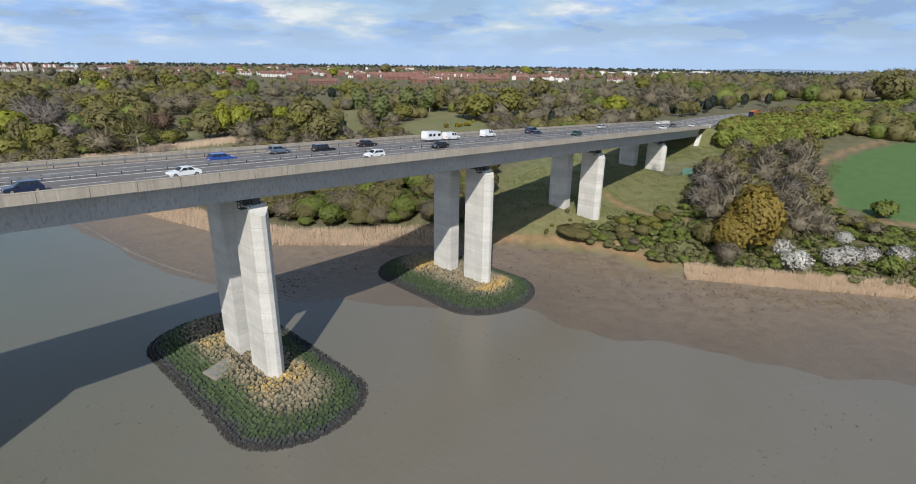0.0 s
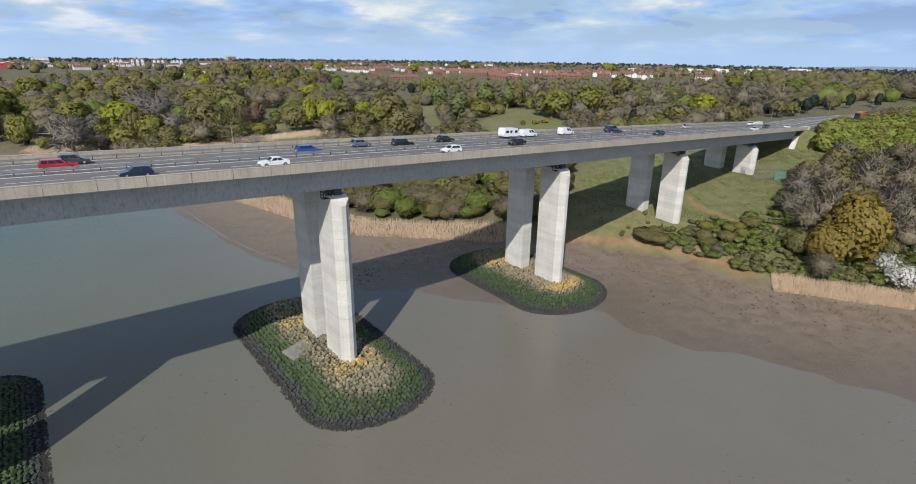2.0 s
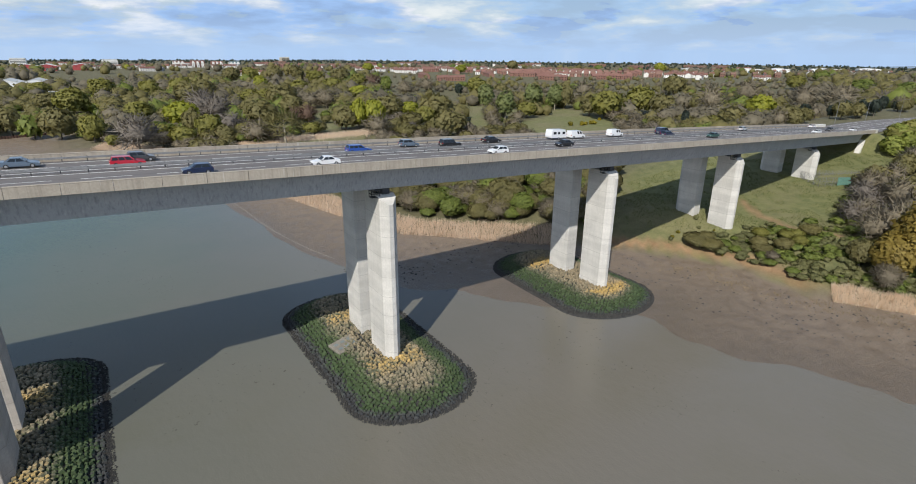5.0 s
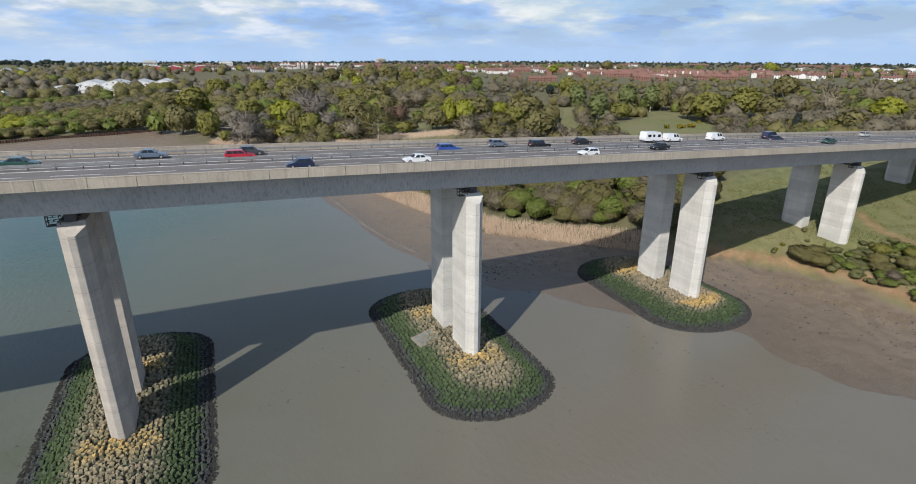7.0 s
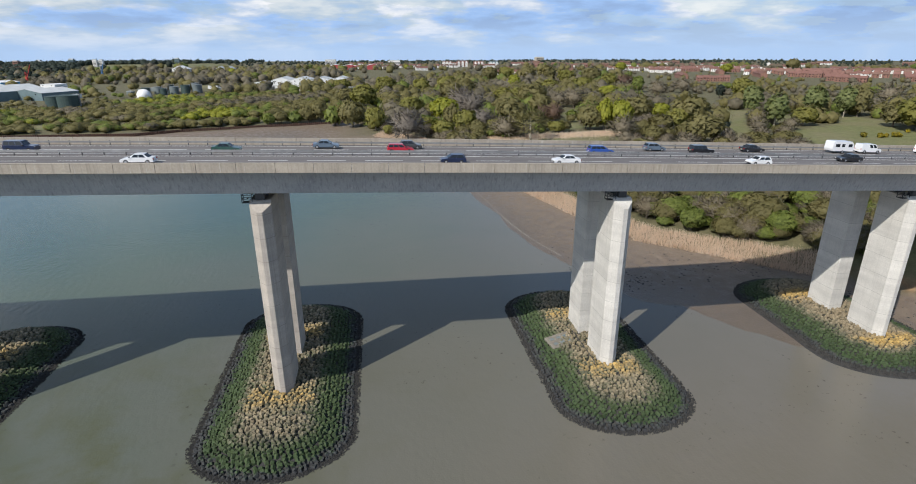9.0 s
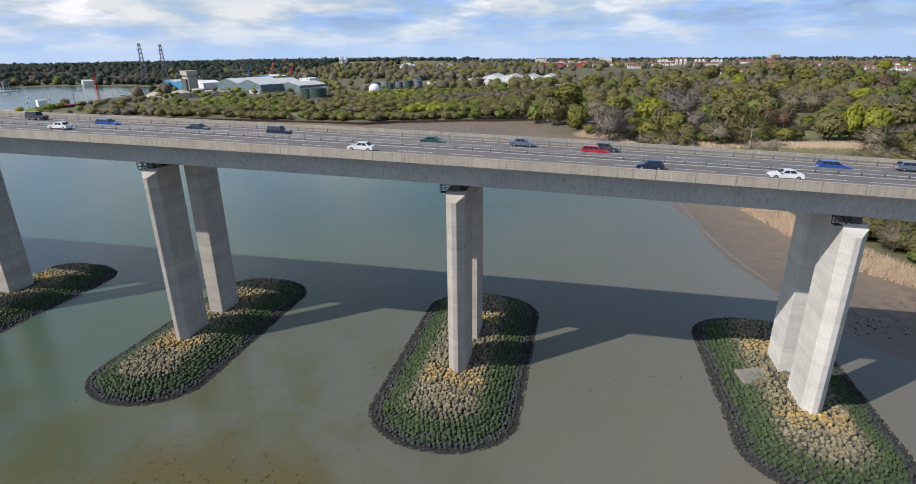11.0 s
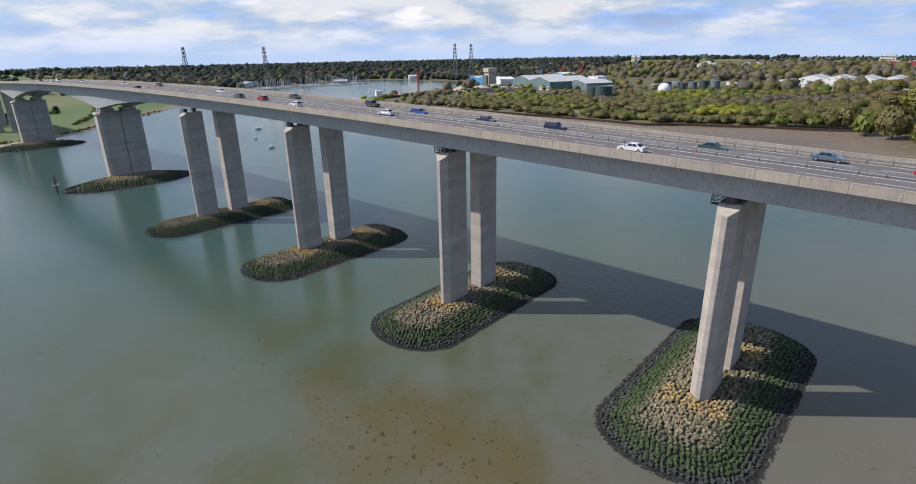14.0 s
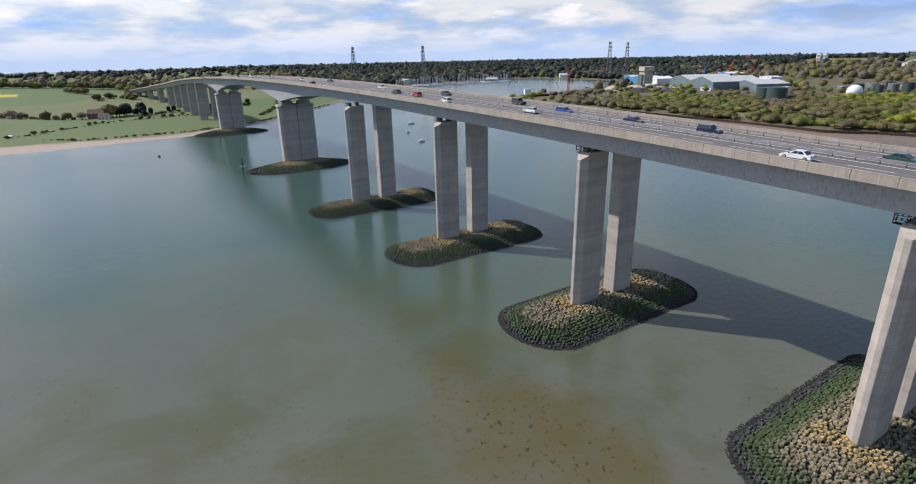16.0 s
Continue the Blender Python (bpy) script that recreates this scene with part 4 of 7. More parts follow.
def crown_mesh(seed, kind, radius, height_, low, count, size, thin=False, spread=1.0):
    """Billowing dome of foliage: a broad crown swelling into many rounded heads, covered in small sprays."""
    rg = np.random.default_rng(seed)
    nb = 22
    heads = rg.normal(size=(nb, 3))
    heads[:, 2] = np.abs(heads[:, 2]) * 0.9 - 0.15
    heads /= np.linalg.norm(heads, axis=1, keepdims=True)
    swell = rg.uniform(0.55, 1.0, nb)
    squash = np.array([rg.uniform(0.85, 1.1), rg.uniform(0.85, 1.1), 1.0])

    def reach(d):
        c = np.clip(d @ heads.T, 0, 1) ** 10 * swell
        return 0.74 + 0.28 * c.max(axis=1)

    mid, half = low + (height_ - low) * 0.42, (height_ - low) * 0.58
    d = rg.normal(size=(count, 3))
    d[:, 2] = np.where(rg.uniform(size=count) < 0.45, np.abs(d[:, 2]), d[:, 2])
    d /= np.linalg.norm(d, axis=1, keepdims=True)

    def skirt(q, p):
        """Let the lower half hang down in full skirts."""
        low_ = q[:, 2] < 0
        flat = np.linalg.norm(q[:, :2], axis=1) + 1e-6
        k = np.where(low_, np.minimum((1 - 0.30 * q[:, 2] ** 2) / flat, 2.6), 1.0)
        p[:, :2] *= k[:, None]
        return p

    shell = rg.uniform(0.55 if thin or height_ < 6 else 0.82, 1.05, count) * reach(d)
    pos = skirt(d, d * shell[:, None] * np.array([radius, radius, half]) * squash)
    d = d * np.where(d[:, 2:3] < 0, np.array([1.0, 1.0, 0.15]), 1.0)
    up_half = pos[:, 2] >= 0
    pos[:, 2] = np.maximum(pos[:, 2] * np.where(up_half, 1.0, 0.72) + mid, 0.1)
    v, nv, f = sprays_at(rg, pos, d, size, thin)
    if kind in ("pale", "blossom", "bush", "hawthorn", "gorse"):
        return keep_crown(v, nv, f, kind)
    # inner mass under the sprays
    iv, jf = ICO
    core = skirt(iv, iv * (reach(iv) * (0.62 if thin else 0.78))[:, None] * np.array([radius, radius, half]) * squash)
    core[:, 2] = np.maximum(core[:, 2] * np.where(iv[:, 2] < 0, 0.72, 1.0) + mid, 0.15)
    return keep_crown(np.concatenate([v, core]), np.concatenate([nv, iv]), np.concatenate([f, jf + len(v)]), kind)


CROWNS = {}


def keep_crown(v, nv, f, kind):
    me = leafy("crown", v, f, nv, LEAF[kind])
    CROWNS[me.name] = (v, nv, f)
    return me


def trunk_mesh(seed, h, r, limbs, reach, mat):
    rg = random.Random(seed)
    ch = []
    lean = (rg.uniform(-0.06, 0.06), rg.uniform(-0.06, 0.06))
    path = [(lean[0] * h * t, lean[1] * h * t, h * t - 0.4 * (t == 0)) for t in (0, 0.25, 0.55, 0.85)]
    ch.append(tube(path, [r * 1.25, r, r * 0.65, r * 0.2], 6))
    for i in range(limbs):
        t = rg.uniform(0.22, 0.7)
        a = rg.uniform(0, 6.28) + i
        p0 = Vector((lean[0] * h * t, lean[1] * h * t, h * t))
        l = reach * rg.uniform(0.7, 1.1)
        p1 = p0 + Vector((math.cos(a) * l * 0.5, math.sin(a) * l * 0.5, l * 0.4))
        p2 = p0 + Vector((math.cos(a + 0.2) * l, math.sin(a + 0.2) * l, l * 0.95))
        ch.append(tube([p0, p1, p2], [r * 0.5, r * 0.32, r * 0.08], 5))
        for s in (-0.6, 0.6):
            p3 = p1 + Vector((math.cos(a + s) * l * 0.6, math.sin(a + s) * l * 0.6, l * 0.5))
            ch.append(tube([p1, p3], [r * 0.25, r * 0.05], 4))
    return mesh_of("trunk", *join(ch), mat)


# kind: crown radius, height, lowest leaves, sprays, spray size, thin twigs, trunk radius, bark, label
SORTS = {
    "fresh": (4.8, 9.5, 1.0, 950, 0.42, False, 0.28, M_BARK, "broadleaf tree in fresh green spring leaf"),
    "lime": (4.9, 9.0, 0.9, 950, 0.42, False, 0.28, M_BARK, "rounded tree in bright yellow-green spring leaf"),
    "olive": (4.9, 9.5, 1.0, 950, 0.42, False, 0.28, M_BARK, "broadleaf tree with olive-brown opening buds"),
    "spring": (4.6, 9.0, 0.6, 950, 0.42, False, 0.24, M_BARK, "young tree in bright spring leaf"),
    "moss": (4.9, 9.5, 0.9, 950, 0.42, False, 0.28, M_BARK, "rounded tree in yellow-olive spring leaf"),
    "pale": (5.6, 8.2, 1.4, 900, 0.95, True, 0.30, M_PALEBARK, "spreading bare tree with pale limbs"),
    "birch": (3.5, 12.5, 1.6, 1000, 0.36, False, 0.20, M_PALEBARK, "slender birch in pale green spring leaf"),
    "twig": (4.6, 9.5, 0.8, 900, 0.95, True, 0.30, M_BARK, "bare brown twiggy tree without leaves"),
    "grey": (4.2, 8.0, 0.6, 900, 0.95, True, 0.20, M_BARK, "bare grey willow tree without leaves"),
    "rust": (3.6, 6.5, 0.8, 800, 0.80, True, 0.20, M_BARK, "reddish brown bare tree"),
    "dark": (2.6, 10.0, 0.8, 800, 0.30, False, 0.22, M_BARK, "dark green evergreen tree"),
    "bronze": (8.2, 18.5, 1.0, 4200, 0.42, False, 0.55, M_BARK, "large oak in bronze-yellow young leaf"),
    "bush": (2.3, 3.2, 0.05, 760, 0.34, False, 0.10, M_BARK, "low dark green bramble bush"),
    "gorse": (1.5, 2.0, 0.1, 240, 0.34, False, 0.08, M_BARK, "gorse bush with yellow flowers"),
    "blossom": (3.4, 5.6, 0.3, 1700, 0.13, False, 0.14, M_BARK, "blackthorn bush covered in white blossom"),
    "hawthorn": (3.4, 4.8, 0.2, 900, 0.38, False, 0.16, M_BARK, "dense green hawthorn bush"),
}
LEAF["hawthorn"], LEAF["pale"] = LEAF["fresh"], LEAF["olive"]
BUILT = {}
for n_sort, (sort, (cr, ch_, lowz, cnt, sz, thin, tr, bark, lab)) in enumerate(SORTS.items()):
    BUILT[sort] = []
    for k in range(3 if sort not in ("bronze",) else 2):
        tm = trunk_mesh(n_sort * 10 + k, ch_ * (0.95 if thin else 0.8), tr, 3 if ch_ < 5 else (16 if sort == "pale" else 9 if thin else 6), cr * 0.8, bark)
        cm = crown_mesh(n_sort * 10 + k, sort, cr, ch_, lowz, int(cnt * 2.2) if not thin else cnt * 3, sz * 0.8, thin)
        lm = crown_mesh(n_sort * 10 + k, sort, cr, ch_, lowz, int(cnt * (0.22 if ch_ < 5 else 0.44 if not thin else 0.55)), sz * (1.6 if ch_ < 5 else 1.35), thin)
        sm = mesh_of("stem", *tube([(0, 0, -0.4), (0.1, 0, ch_ * 0.3), (0, 0.1, ch_ * 0.7)], [tr * 1.2, tr * 0.8, tr * 0.2], 5), bark)
        BUILT[sort].append((tm, cm, lm, sm))


ALL = []


def plant(sort, x, y, s=1.0, turn=0.0, wide=1.0):
    ALL.append((sort, float(x), float(y), s, turn, wide))


# trees that stand out
for sort, x, y, s in (("bronze", 127, -41, 1.1), ("bronze", 122, -37, 0.72), ("blossom", 126, -53, 1.3), ("blossom", 130, -48, 1.05), ("blossom", 134, -60, 1.05), ("blossom", 138, -63, 1.1), ("blossom", 142, -67, 0.9),
                      ("blossom", 147, -73, 1.0), ("blossom", 153, -79, 1.1), ("blossom", 145, -60, 0.8), ("hawthorn", 141, -72, 1.1), ("hawthorn", 176, -65, 1.15), ("hawthorn", 150, -84, 1.1),
                      ("twig", 175, -29, 1.35), ("twig", 186, -36, 1.3), ("twig", 163, -22, 1.15), ("twig", 146, -38, 1.1), ("twig", 152, -30, 1.2), ("twig", 140, -30, 1.2), ("grey", 168, -40, 1.2), ("twig", 156, -45, 1.0),
                      ("twig", 132, -28, 1.1), ("olive", 122, -30, 0.8), ("twig", 196, -24, 1.2), ("grey", 183, -24, 1.1), ("twig", 117, -38, 0.8), ("twig", 205, -35, 1.1), ("olive", 136, -47, 0.6)):
    plant(sort, x, y, s, x * 1.3)


def stand(sort, *spots):
    """Well-grown trees at their places: x, y, height, crown radius."""
    cr, ch = SORTS[sort][0], SORTS[sort][1]
    for x, y, h, r in spots:
        TREES.append((x, y, r))
        h = max(h, r * 1.25)
        plant(sort, x, y, h / ch, x * 1.3 + y, wide=min(r / cr / (h / ch), 1.4))


TREES = []
stand("lime", (16, 371, 20.7, 13.7), (143, 638, 19.3, 9.7), (208, 483, 15.4, 11.55), (117, 279, 21.9, 6.4), (128, 276, 21.5, 8.6), (184, 328, 12.7, 9.525), (399, 149, 20.2, 11.9), (1011, 703, 22.2, 14), (584, 847, 17.7, 13.275), (433, 952, 19.3, 12.4))
stand("moss", (22, 295, 17.4, 8.8), (5, 283, 12.6, 9.45), (50, 617, 22.3, 14), (90, 467, 17.3, 12.975), (104, 454, 19.5, 12.1), (171, 573, 17.9, 13.425), (214, 579, 19.2, 14), (238, 708, 20.8, 14), (255, 595, 20, 13.6), (164, 266, 16.5, 8.8), (256, 261, 13.8, 10.35), (299, 216, 24, 14), (348, 223, 24, 14), (169, 797, 24, 14), (337, 446, 22, 14), (-40, 327, 19.1, 8.1), (-51, 488, 24, 14), (-82, 677, 16.4, 12.3))
stand("moss", (-31, 307, 8.4, 4.7), (-26, 612, 23.6, 13.6), (-8, 407, 18.9, 12.3), (17, 604, 21.1, 11.2), (700, 268, 18.5, 13.875))
stand("olive", (16, 321, 18.5, 6.7), (40, 495, 24, 14), (61, 549, 24, 14), (28, 278, 10.8, 8), (107, 428, 24, 14), (67, 343, 18.4, 13.2), (71, 391, 14.9, 11.175), (102, 382, 17.6, 10.6), (269, 689, 24, 14), (108, 281, 16, 8.6), (155, 309, 20.8, 11.9), (150, 261, 12.5, 9.375), (130, 232, 9.7, 7.275), (150, 212, 18.3, 12.6), (176, 271, 24, 14), (324, 288, 23.5, 8.5), (303, 237, 16.9, 9.2), (347, 200, 20, 10.4))
stand("olive", (338, 135, 15.3, 10.4), (780, 928, 24, 14), (511, 308, 24, 14), (97, 822, 15.5, 11.625), (140, 786, 24, 14), (199, 776, 24, 14), (228, 763, 24, 14), (333, 397, 17.1, 9.9), (-58, 357, 22.5, 11.1), (-70, 539, 15.5, 11.625), (-19, 544, 9.2, 6.9), (-86, 390, 18.3, 9.3), (-96, 389, 14.6, 7.8), (-117, 386, 9.7, 7.275), (442, 160, 14, 10.5), (535, -22, 24, 14))
stand("grey", (37, 411, 23.8, 14), (45, 390, 19.1, 13.1), (41, 326, 14.2, 10.2), (-19, 281, 21.6, 12), (539, 117, 18, 8))
stand("fresh", (60, 416, 10.9, 6.9), (70, 416, 7.5, 5.625), (266, 537, 20.3, 8.3), (705, 154, 17.7, 12.7), (901, 328, 19.7, 12.3), (723, 204, 18.4, 13.3))
stand("rust", (99, 333, 15.4, 8.1), (93, 340, 13, 7.2), (270, 581, 19, 11.9))
stand("pale", (57, 253, 19.5, 13.4))
stand("twig", (43, 262, 11.3, 11.6), (145, 416, 12.6, 14), (132, 421, 11.4, 11.6), (115, 244, 10.7, 11.8), (205, 214, 9.1, 7.3), (265, 486, 16.1, 14), (308, 510, 15.5, 14), (388, 327, 20.1, 14), (403, 193, 24, 14), (487, 210, 24, 14), (475, 153, 24, 14), (492, 132, 24, 14), (543, 7, 20, 14), (500, 42, 15.6, 14))
stand("hawthorn", (120, 351, 6.8, 5), (-73, 373, 16.6, 9), (-106, 387, 9.7, 7.275), (-126, 383, 8.6, 6.45))
stand("dark", (320, 457, 15.4, 6.3), (194, 255, 6.5, 2.2), (307, 151, 13.7, 3.2), (509, 116, 7.9, 5.925), (450, 120, 10.8, 6.9))
stand("birch", (255, 316, 24, 9.2), (233, 260, 24, 8.6), (299, 303, 24, 12.8), (313, 289, 24, 7.8))

for x, y in ((126, -53), (130, -48), (134, -60), (138, -63), (142, -67), (147, -73), (153, -79)):
    plant("grey", x, y, 0.62, x)

# hedges, the sea wall and copses on the west bank
def hedge_line(line, gap, sorts, lo, hi, seed, wide=1.3):
    rg = random.Random(seed)
    for (ax, ay), (bx, by) in zip(line, line[1:]):
        n = max(int(math.hypot(bx - ax, by - ay) / gap), 1)
        for i in range(n):
            if rg.random() < 0.12:
                continue
            u = (i + rg.random()) / n
            plant(rg.choice(sorts), ax + (bx - ax) * u + rg.uniform(-1.5, 1.5), ay + (by - ay) * u + rg.uniform(-1.5, 1.5), rg.uniform(lo, hi), rg.uniform(0, 6.3), wide)


hedge_line([(-640, -200), (-603, -154), (-618, -132), (-645, -112), (-674, -87), (-687, -62), (-692, -43), (-702, -14), (-730, 40)], 3.2, ("bush", "bush", "olive"), 0.25, 0.45, 1)
hedge_line([(-840, -190), (-793, -148), (-750, -119), (-735, -95)], 4.5, ("hawthorn", "bush", "olive", "twig"), 0.5, 1.1, 2)
hedge_line([(-720, -48), (-752, -22), (-770, 20), (-790, 90)], 4.5, ("hawthorn", "bush", "dark"), 0.6, 1.0, 3)
hedge_line([(-572, -124), (-548, -100), (-545, -60), (-545, -20), (-560, 8), (-590, 48), (-640, 90), (-720, 165)], 2.8, ("bush", "bush", "hawthorn"), 0.22, 0.45, 4)
hedge_line([(-990, -85), (-1046, -57), (-990, -36), (-1100, -40)], 6.0, ("bush", "hawthorn", "olive"), 0.6, 1.1, 5)
hedge_line([(-1165, -123), (-1120, -95)], 4.0, ("olive", "twig", "fresh"), 0.7, 1.1, 6)
hedge_line([(-1310, -330), (-1300, -219), (-1262, -133), (-1210, -46), (-1120, -22)], 5.0, ("fresh", "olive", "birch", "lime"), 0.8, 1.3, 7)
hedge_line([(-640, 60), (-720, 100), (-840, 135)], 4.0, ("bush", "hawthorn"), 0.5, 0.9, 8)
for k in range(14):
    rg_c = random.Random(200 + k)
    plant(rg_c.choice(("dark", "olive", "dark", "dark")), -746 + rg_c.uniform(-10, 10), -58 + rg_c.uniform(-17, 17), rg_c.uniform(0.9, 1.5), k, 1.6)

rg_t = random.Random(77)


def clear_of(x, y):
    """True where the plan keeps the land open."""
    if any(inside(p, np.array(x), np.array(y)) for p in MEADOWS):
        return True
    off = y - float(bend(x)) - 9.4
    if 80 < x < 232 and -19 < off < 24:
        return True
    if x >= 226 and abs(off) < 19:
        return True
    if inside(FIELD, np.array(x), np.array(y)):
        return True
    return False


# bank beside the bridge: a thicket of bramble and thorn, with bare trees behind it
n_brush = 0
while n_brush < 2300:
    x, y = rg_t.uniform(105, 248), rg_t.uniform(-93, 4)
    if not inside(BRUSH, np.array(x), np.array(y)) or float(shore(np.array(x), np.array(y))) < 2.5:
        n_brush += 0.02
        continue
    n_brush += 1
    if np.min([near_line(l, np.array(x), np.array(y)) for l in PATHS]) < 2.6:
        continue
    c = float(wob(np.array(x), np.array(y), 11.0, 0.8)) + rg_t.uniform(-0.5, 0.5)
    if x > 140 and y > -56 and rg_t.random() < 0.05:
        plant(rg_t.choice(("twig", "twig", "grey", "olive")), x, y, rg_t.uniform(0.55, 1.0), rg_t.uniform(0, 6.3), wide=1.2)
    elif c > 0.85:
        plant(rg_t.choice(("olive", "hawthorn", "moss", "twig")), x, y, rg_t.uniform(0.25, 0.45), rg_t.uniform(0, 6.3), wide=1.5)
    else:
        plant(rg_t.choice(("bush", "bush", "bush", "bush", "hawthorn")), x, y, rg_t.uniform(0.2, 0.48), rg_t.uniform(0, 6.3), wide=1.5)
for i in range(90):
    x, y = rg_t.uniform(100, 128), rg_t.uniform(-10, 12)
    if float(shore(np.array(x), np.array(y))) > 2.5 and y < 10 - (x - 104) * 0.5:
        plant(rg_t.choice(("bush", "bush", "hawthorn", "olive")), x, y, rg_t.uniform(0.16, 0.42), rg_t.uniform(0, 6.3), wide=1.8)
for i in range(26):
    x, y = rg_t.uniform(104, 118), rg_t.uniform(-14, 16)
    if float(shore(np.array(x), np.array(y))) > 2.5:
        plant(rg_t.choice(("bush", "gorse", "bush")), x, y, rg_t.uniform(0.25, 0.5), rg_t.uniform(0, 6.3))
# thorn and willow behind the reeds
for i in range(760):
    t = rg_t.uniform(0, 1) ** 1.5
    pts = [(96, 34), (72, 60), (52, 82), (38, 132), (22, 205), (0, 275)]
    k = min(int(t * 5), 4)
    u = t * 5 - k
    bx, by = pts[k][0] * (1 - u) + pts[k + 1][0] * u, pts[k][1] * (1 - u) + pts[k + 1][1] * u
    q = rg_t.uniform(-3, 55)
    x, y = bx + q * 0.75, by + q * 0.6
    if float(shore(np.array(x), np.array(y))) < 6.5 or clear_of(x, y):
        continue
    sort = rg_t.choice(("olive", "twig", "fresh", "olive", "hawthorn", "hawthorn", "bush", "twig"))
    plant(sort, x, y, rg_t.uniform(0.5, 0.95), rg_t.uniform(0, 6.3), wide=1.25)
# gorse on the heath
for x0, y0 in ((300, 200), (318, 190), (330, 185), (270, 205)):
    for i in range(5):
        plant("gorse", x0 + rg_t.gauss(0, 6), y0 + rg_t.gauss(0, 5), rg_t.uniform(0.8, 1.5), rg_t.uniform(0, 6.3))
# lime-green belt beside the road on the east bank
for i in range(560):
    x = rg_t.uniform(224, 470)
    y = float(bend(x)) + 9.4 - rg_t.uniform(18, 40 + 0.16 * (x - 224) * 2)
    if inside(FIELD, np.array(x), np.array(y)) or near_line(PATHS[2], np.array(x), np.array(y)) < 5:
        continue
    c = float(wob(np.array(x), np.array(y), 24.0, 0.2)) + rg_t.uniform(-0.3, 0.3)
    plant(rg_t.choice(("spring", "spring", "spring", "moss")) if c > -0.5 else rg_t.choice(("twig", "olive", "rust")), x, y, rg_t.uniform(0.5, 0.95), rg_t.uniform(0, 6.3), wide=1.2)
for i in range(26):
    x = rg_t.uniform(232, 420)
    plant(rg_t.choice(("dark", "olive", "dark", "twig")), x, float(bend(x)) + 9.4 + rg_t.uniform(20, 34), rg_t.uniform(0.7, 1.1), rg_t.uniform(0, 6.3))

# scrub and young growth between the big trees
tr_xy = np.array([(q[0], q[1]) for q in TREES], float)
tr_r = np.array([q[2] for q in TREES], float)
yy = 140.0
while yy < 440:
    xx = -50.0
    while xx < 480:
        x, y = xx + rg_t.uniform(-4, 4), yy + rg_t.uniform(-4, 4)
        xx += 9.4
        dcam = math.hypot(x + 37, y + 80)
        if dcam > 440 or float(shore(np.array(x), np.array(y))) < 9 or clear_of(x, y) or (30 < x < 125 and 252 < y < 274):
            continue
        if (np.hypot(tr_xy[:, 0] - x, tr_xy[:, 1] - y) < tr_r * 0.75).any() or rg_t.random() < 0.08:
            continue
        c = float(wob(np.array(x), np.array(y), 38.0, 0.4)) + rg_t.uniform(-0.5, 0.5)
        if c > 0.75:
            sort = rg_t.choice(("moss", "fresh", "olive"))
        elif c > 0.1:
            sort = rg_t.choice(("olive", "twig", "olive", "hawthorn"))
        elif c > -0.5:
            sort = rg_t.choice(("twig", "olive", "twig"))
        else:
            sort = rg_t.choice(("grey", "twig", "twig", "rust"))
        plant(sort, x, y, rg_t.uniform(0.45, 0.95), rg_t.uniform(0, 6.3), wide=rg_t.uniform(1.2, 1.7))
    yy += 9.4

# the nearest stand as things of their own, the rest as one thicket a sort
ALL.sort(key=lambda q: (q[1] - 60) ** 2 + (q[2] - 20) ** 2)
single = {"tree": 0, "bush": 0}
crowd = {}
zs = height(np.array([q[1] for q in ALL]), np.array([q[2] for q in ALL]))
for (sort, x, y, s, turn, wide), z in zip(ALL, zs):
    tm, cm, lm, sm = BUILT[sort][int(abs(x * 7 + y * 3)) % len(BUILT[sort])]
    nm = "bush" if SORTS[sort][1] < 5.5 else "tree"
    m = Matrix.LocRotScale((x, y, float(z)), Euler((0, 0, turn)), (s * wide, s * wide, s))
    single[nm] += 1
    if single[nm] > (240 if nm == "tree" else 180):
        crowd.setdefault(sort, []).append((sm, lm, m))
        continue
    ob = tagged(empty(nm), SORTS[sort][8], nm, group="bushes" if nm == "bush" else "trees")
    ob.matrix_world = m
    for pn, me in (("trunk", tm), ("crown", cm)):
        p = new(pn, me)
        p.parent = ob


def melt(items):
    vs, fs, o = [], [], 0
    for me, m in items:
        co = np.empty(len(me.vertices) * 3)
        me.vertices.foreach_get("co", co)
        a = np.array(m)
        vs.append(co.reshape(-1, 3) @ a[:3, :3].T + a[:3, 3])
        fs.extend(tuple(i + o for i in q.vertices) for q in me.polygons)
        o += len(me.vertices)
    return np.concatenate(vs), fs


def melt_crowns(items, mat):
    vs, ns, fs, o = [], [], [], 0
    for me, m in items:
        v, nv, f = CROWNS[me.name]
        a = np.array(m)
        q = nv @ np.array(m.to_quaternion().to_matrix()).T
        vs.append(v @ a[:3, :3].T + a[:3, 3])
        ns.append(q)
        fs.append(f + o)
        o += len(v)
    return leafy("woodland", np.concatenate(vs), np.concatenate(fs), np.concatenate(ns), mat)


for sort, items in crowd.items():
    tagged(new("woodland", melt_crowns([(c, m) for t, c, m in items], LEAF[sort])), "stand of " + SORTS[sort][8].split(" in ")[0].split(" with")[0] + "s", "woodland", kind="stuff")
    tagged(solid("woodland_stems", *melt([(t, m) for t, c, m in items]), SORTS[sort][7]), "stems and limbs of a dense wood", "woodland", kind="stuff")

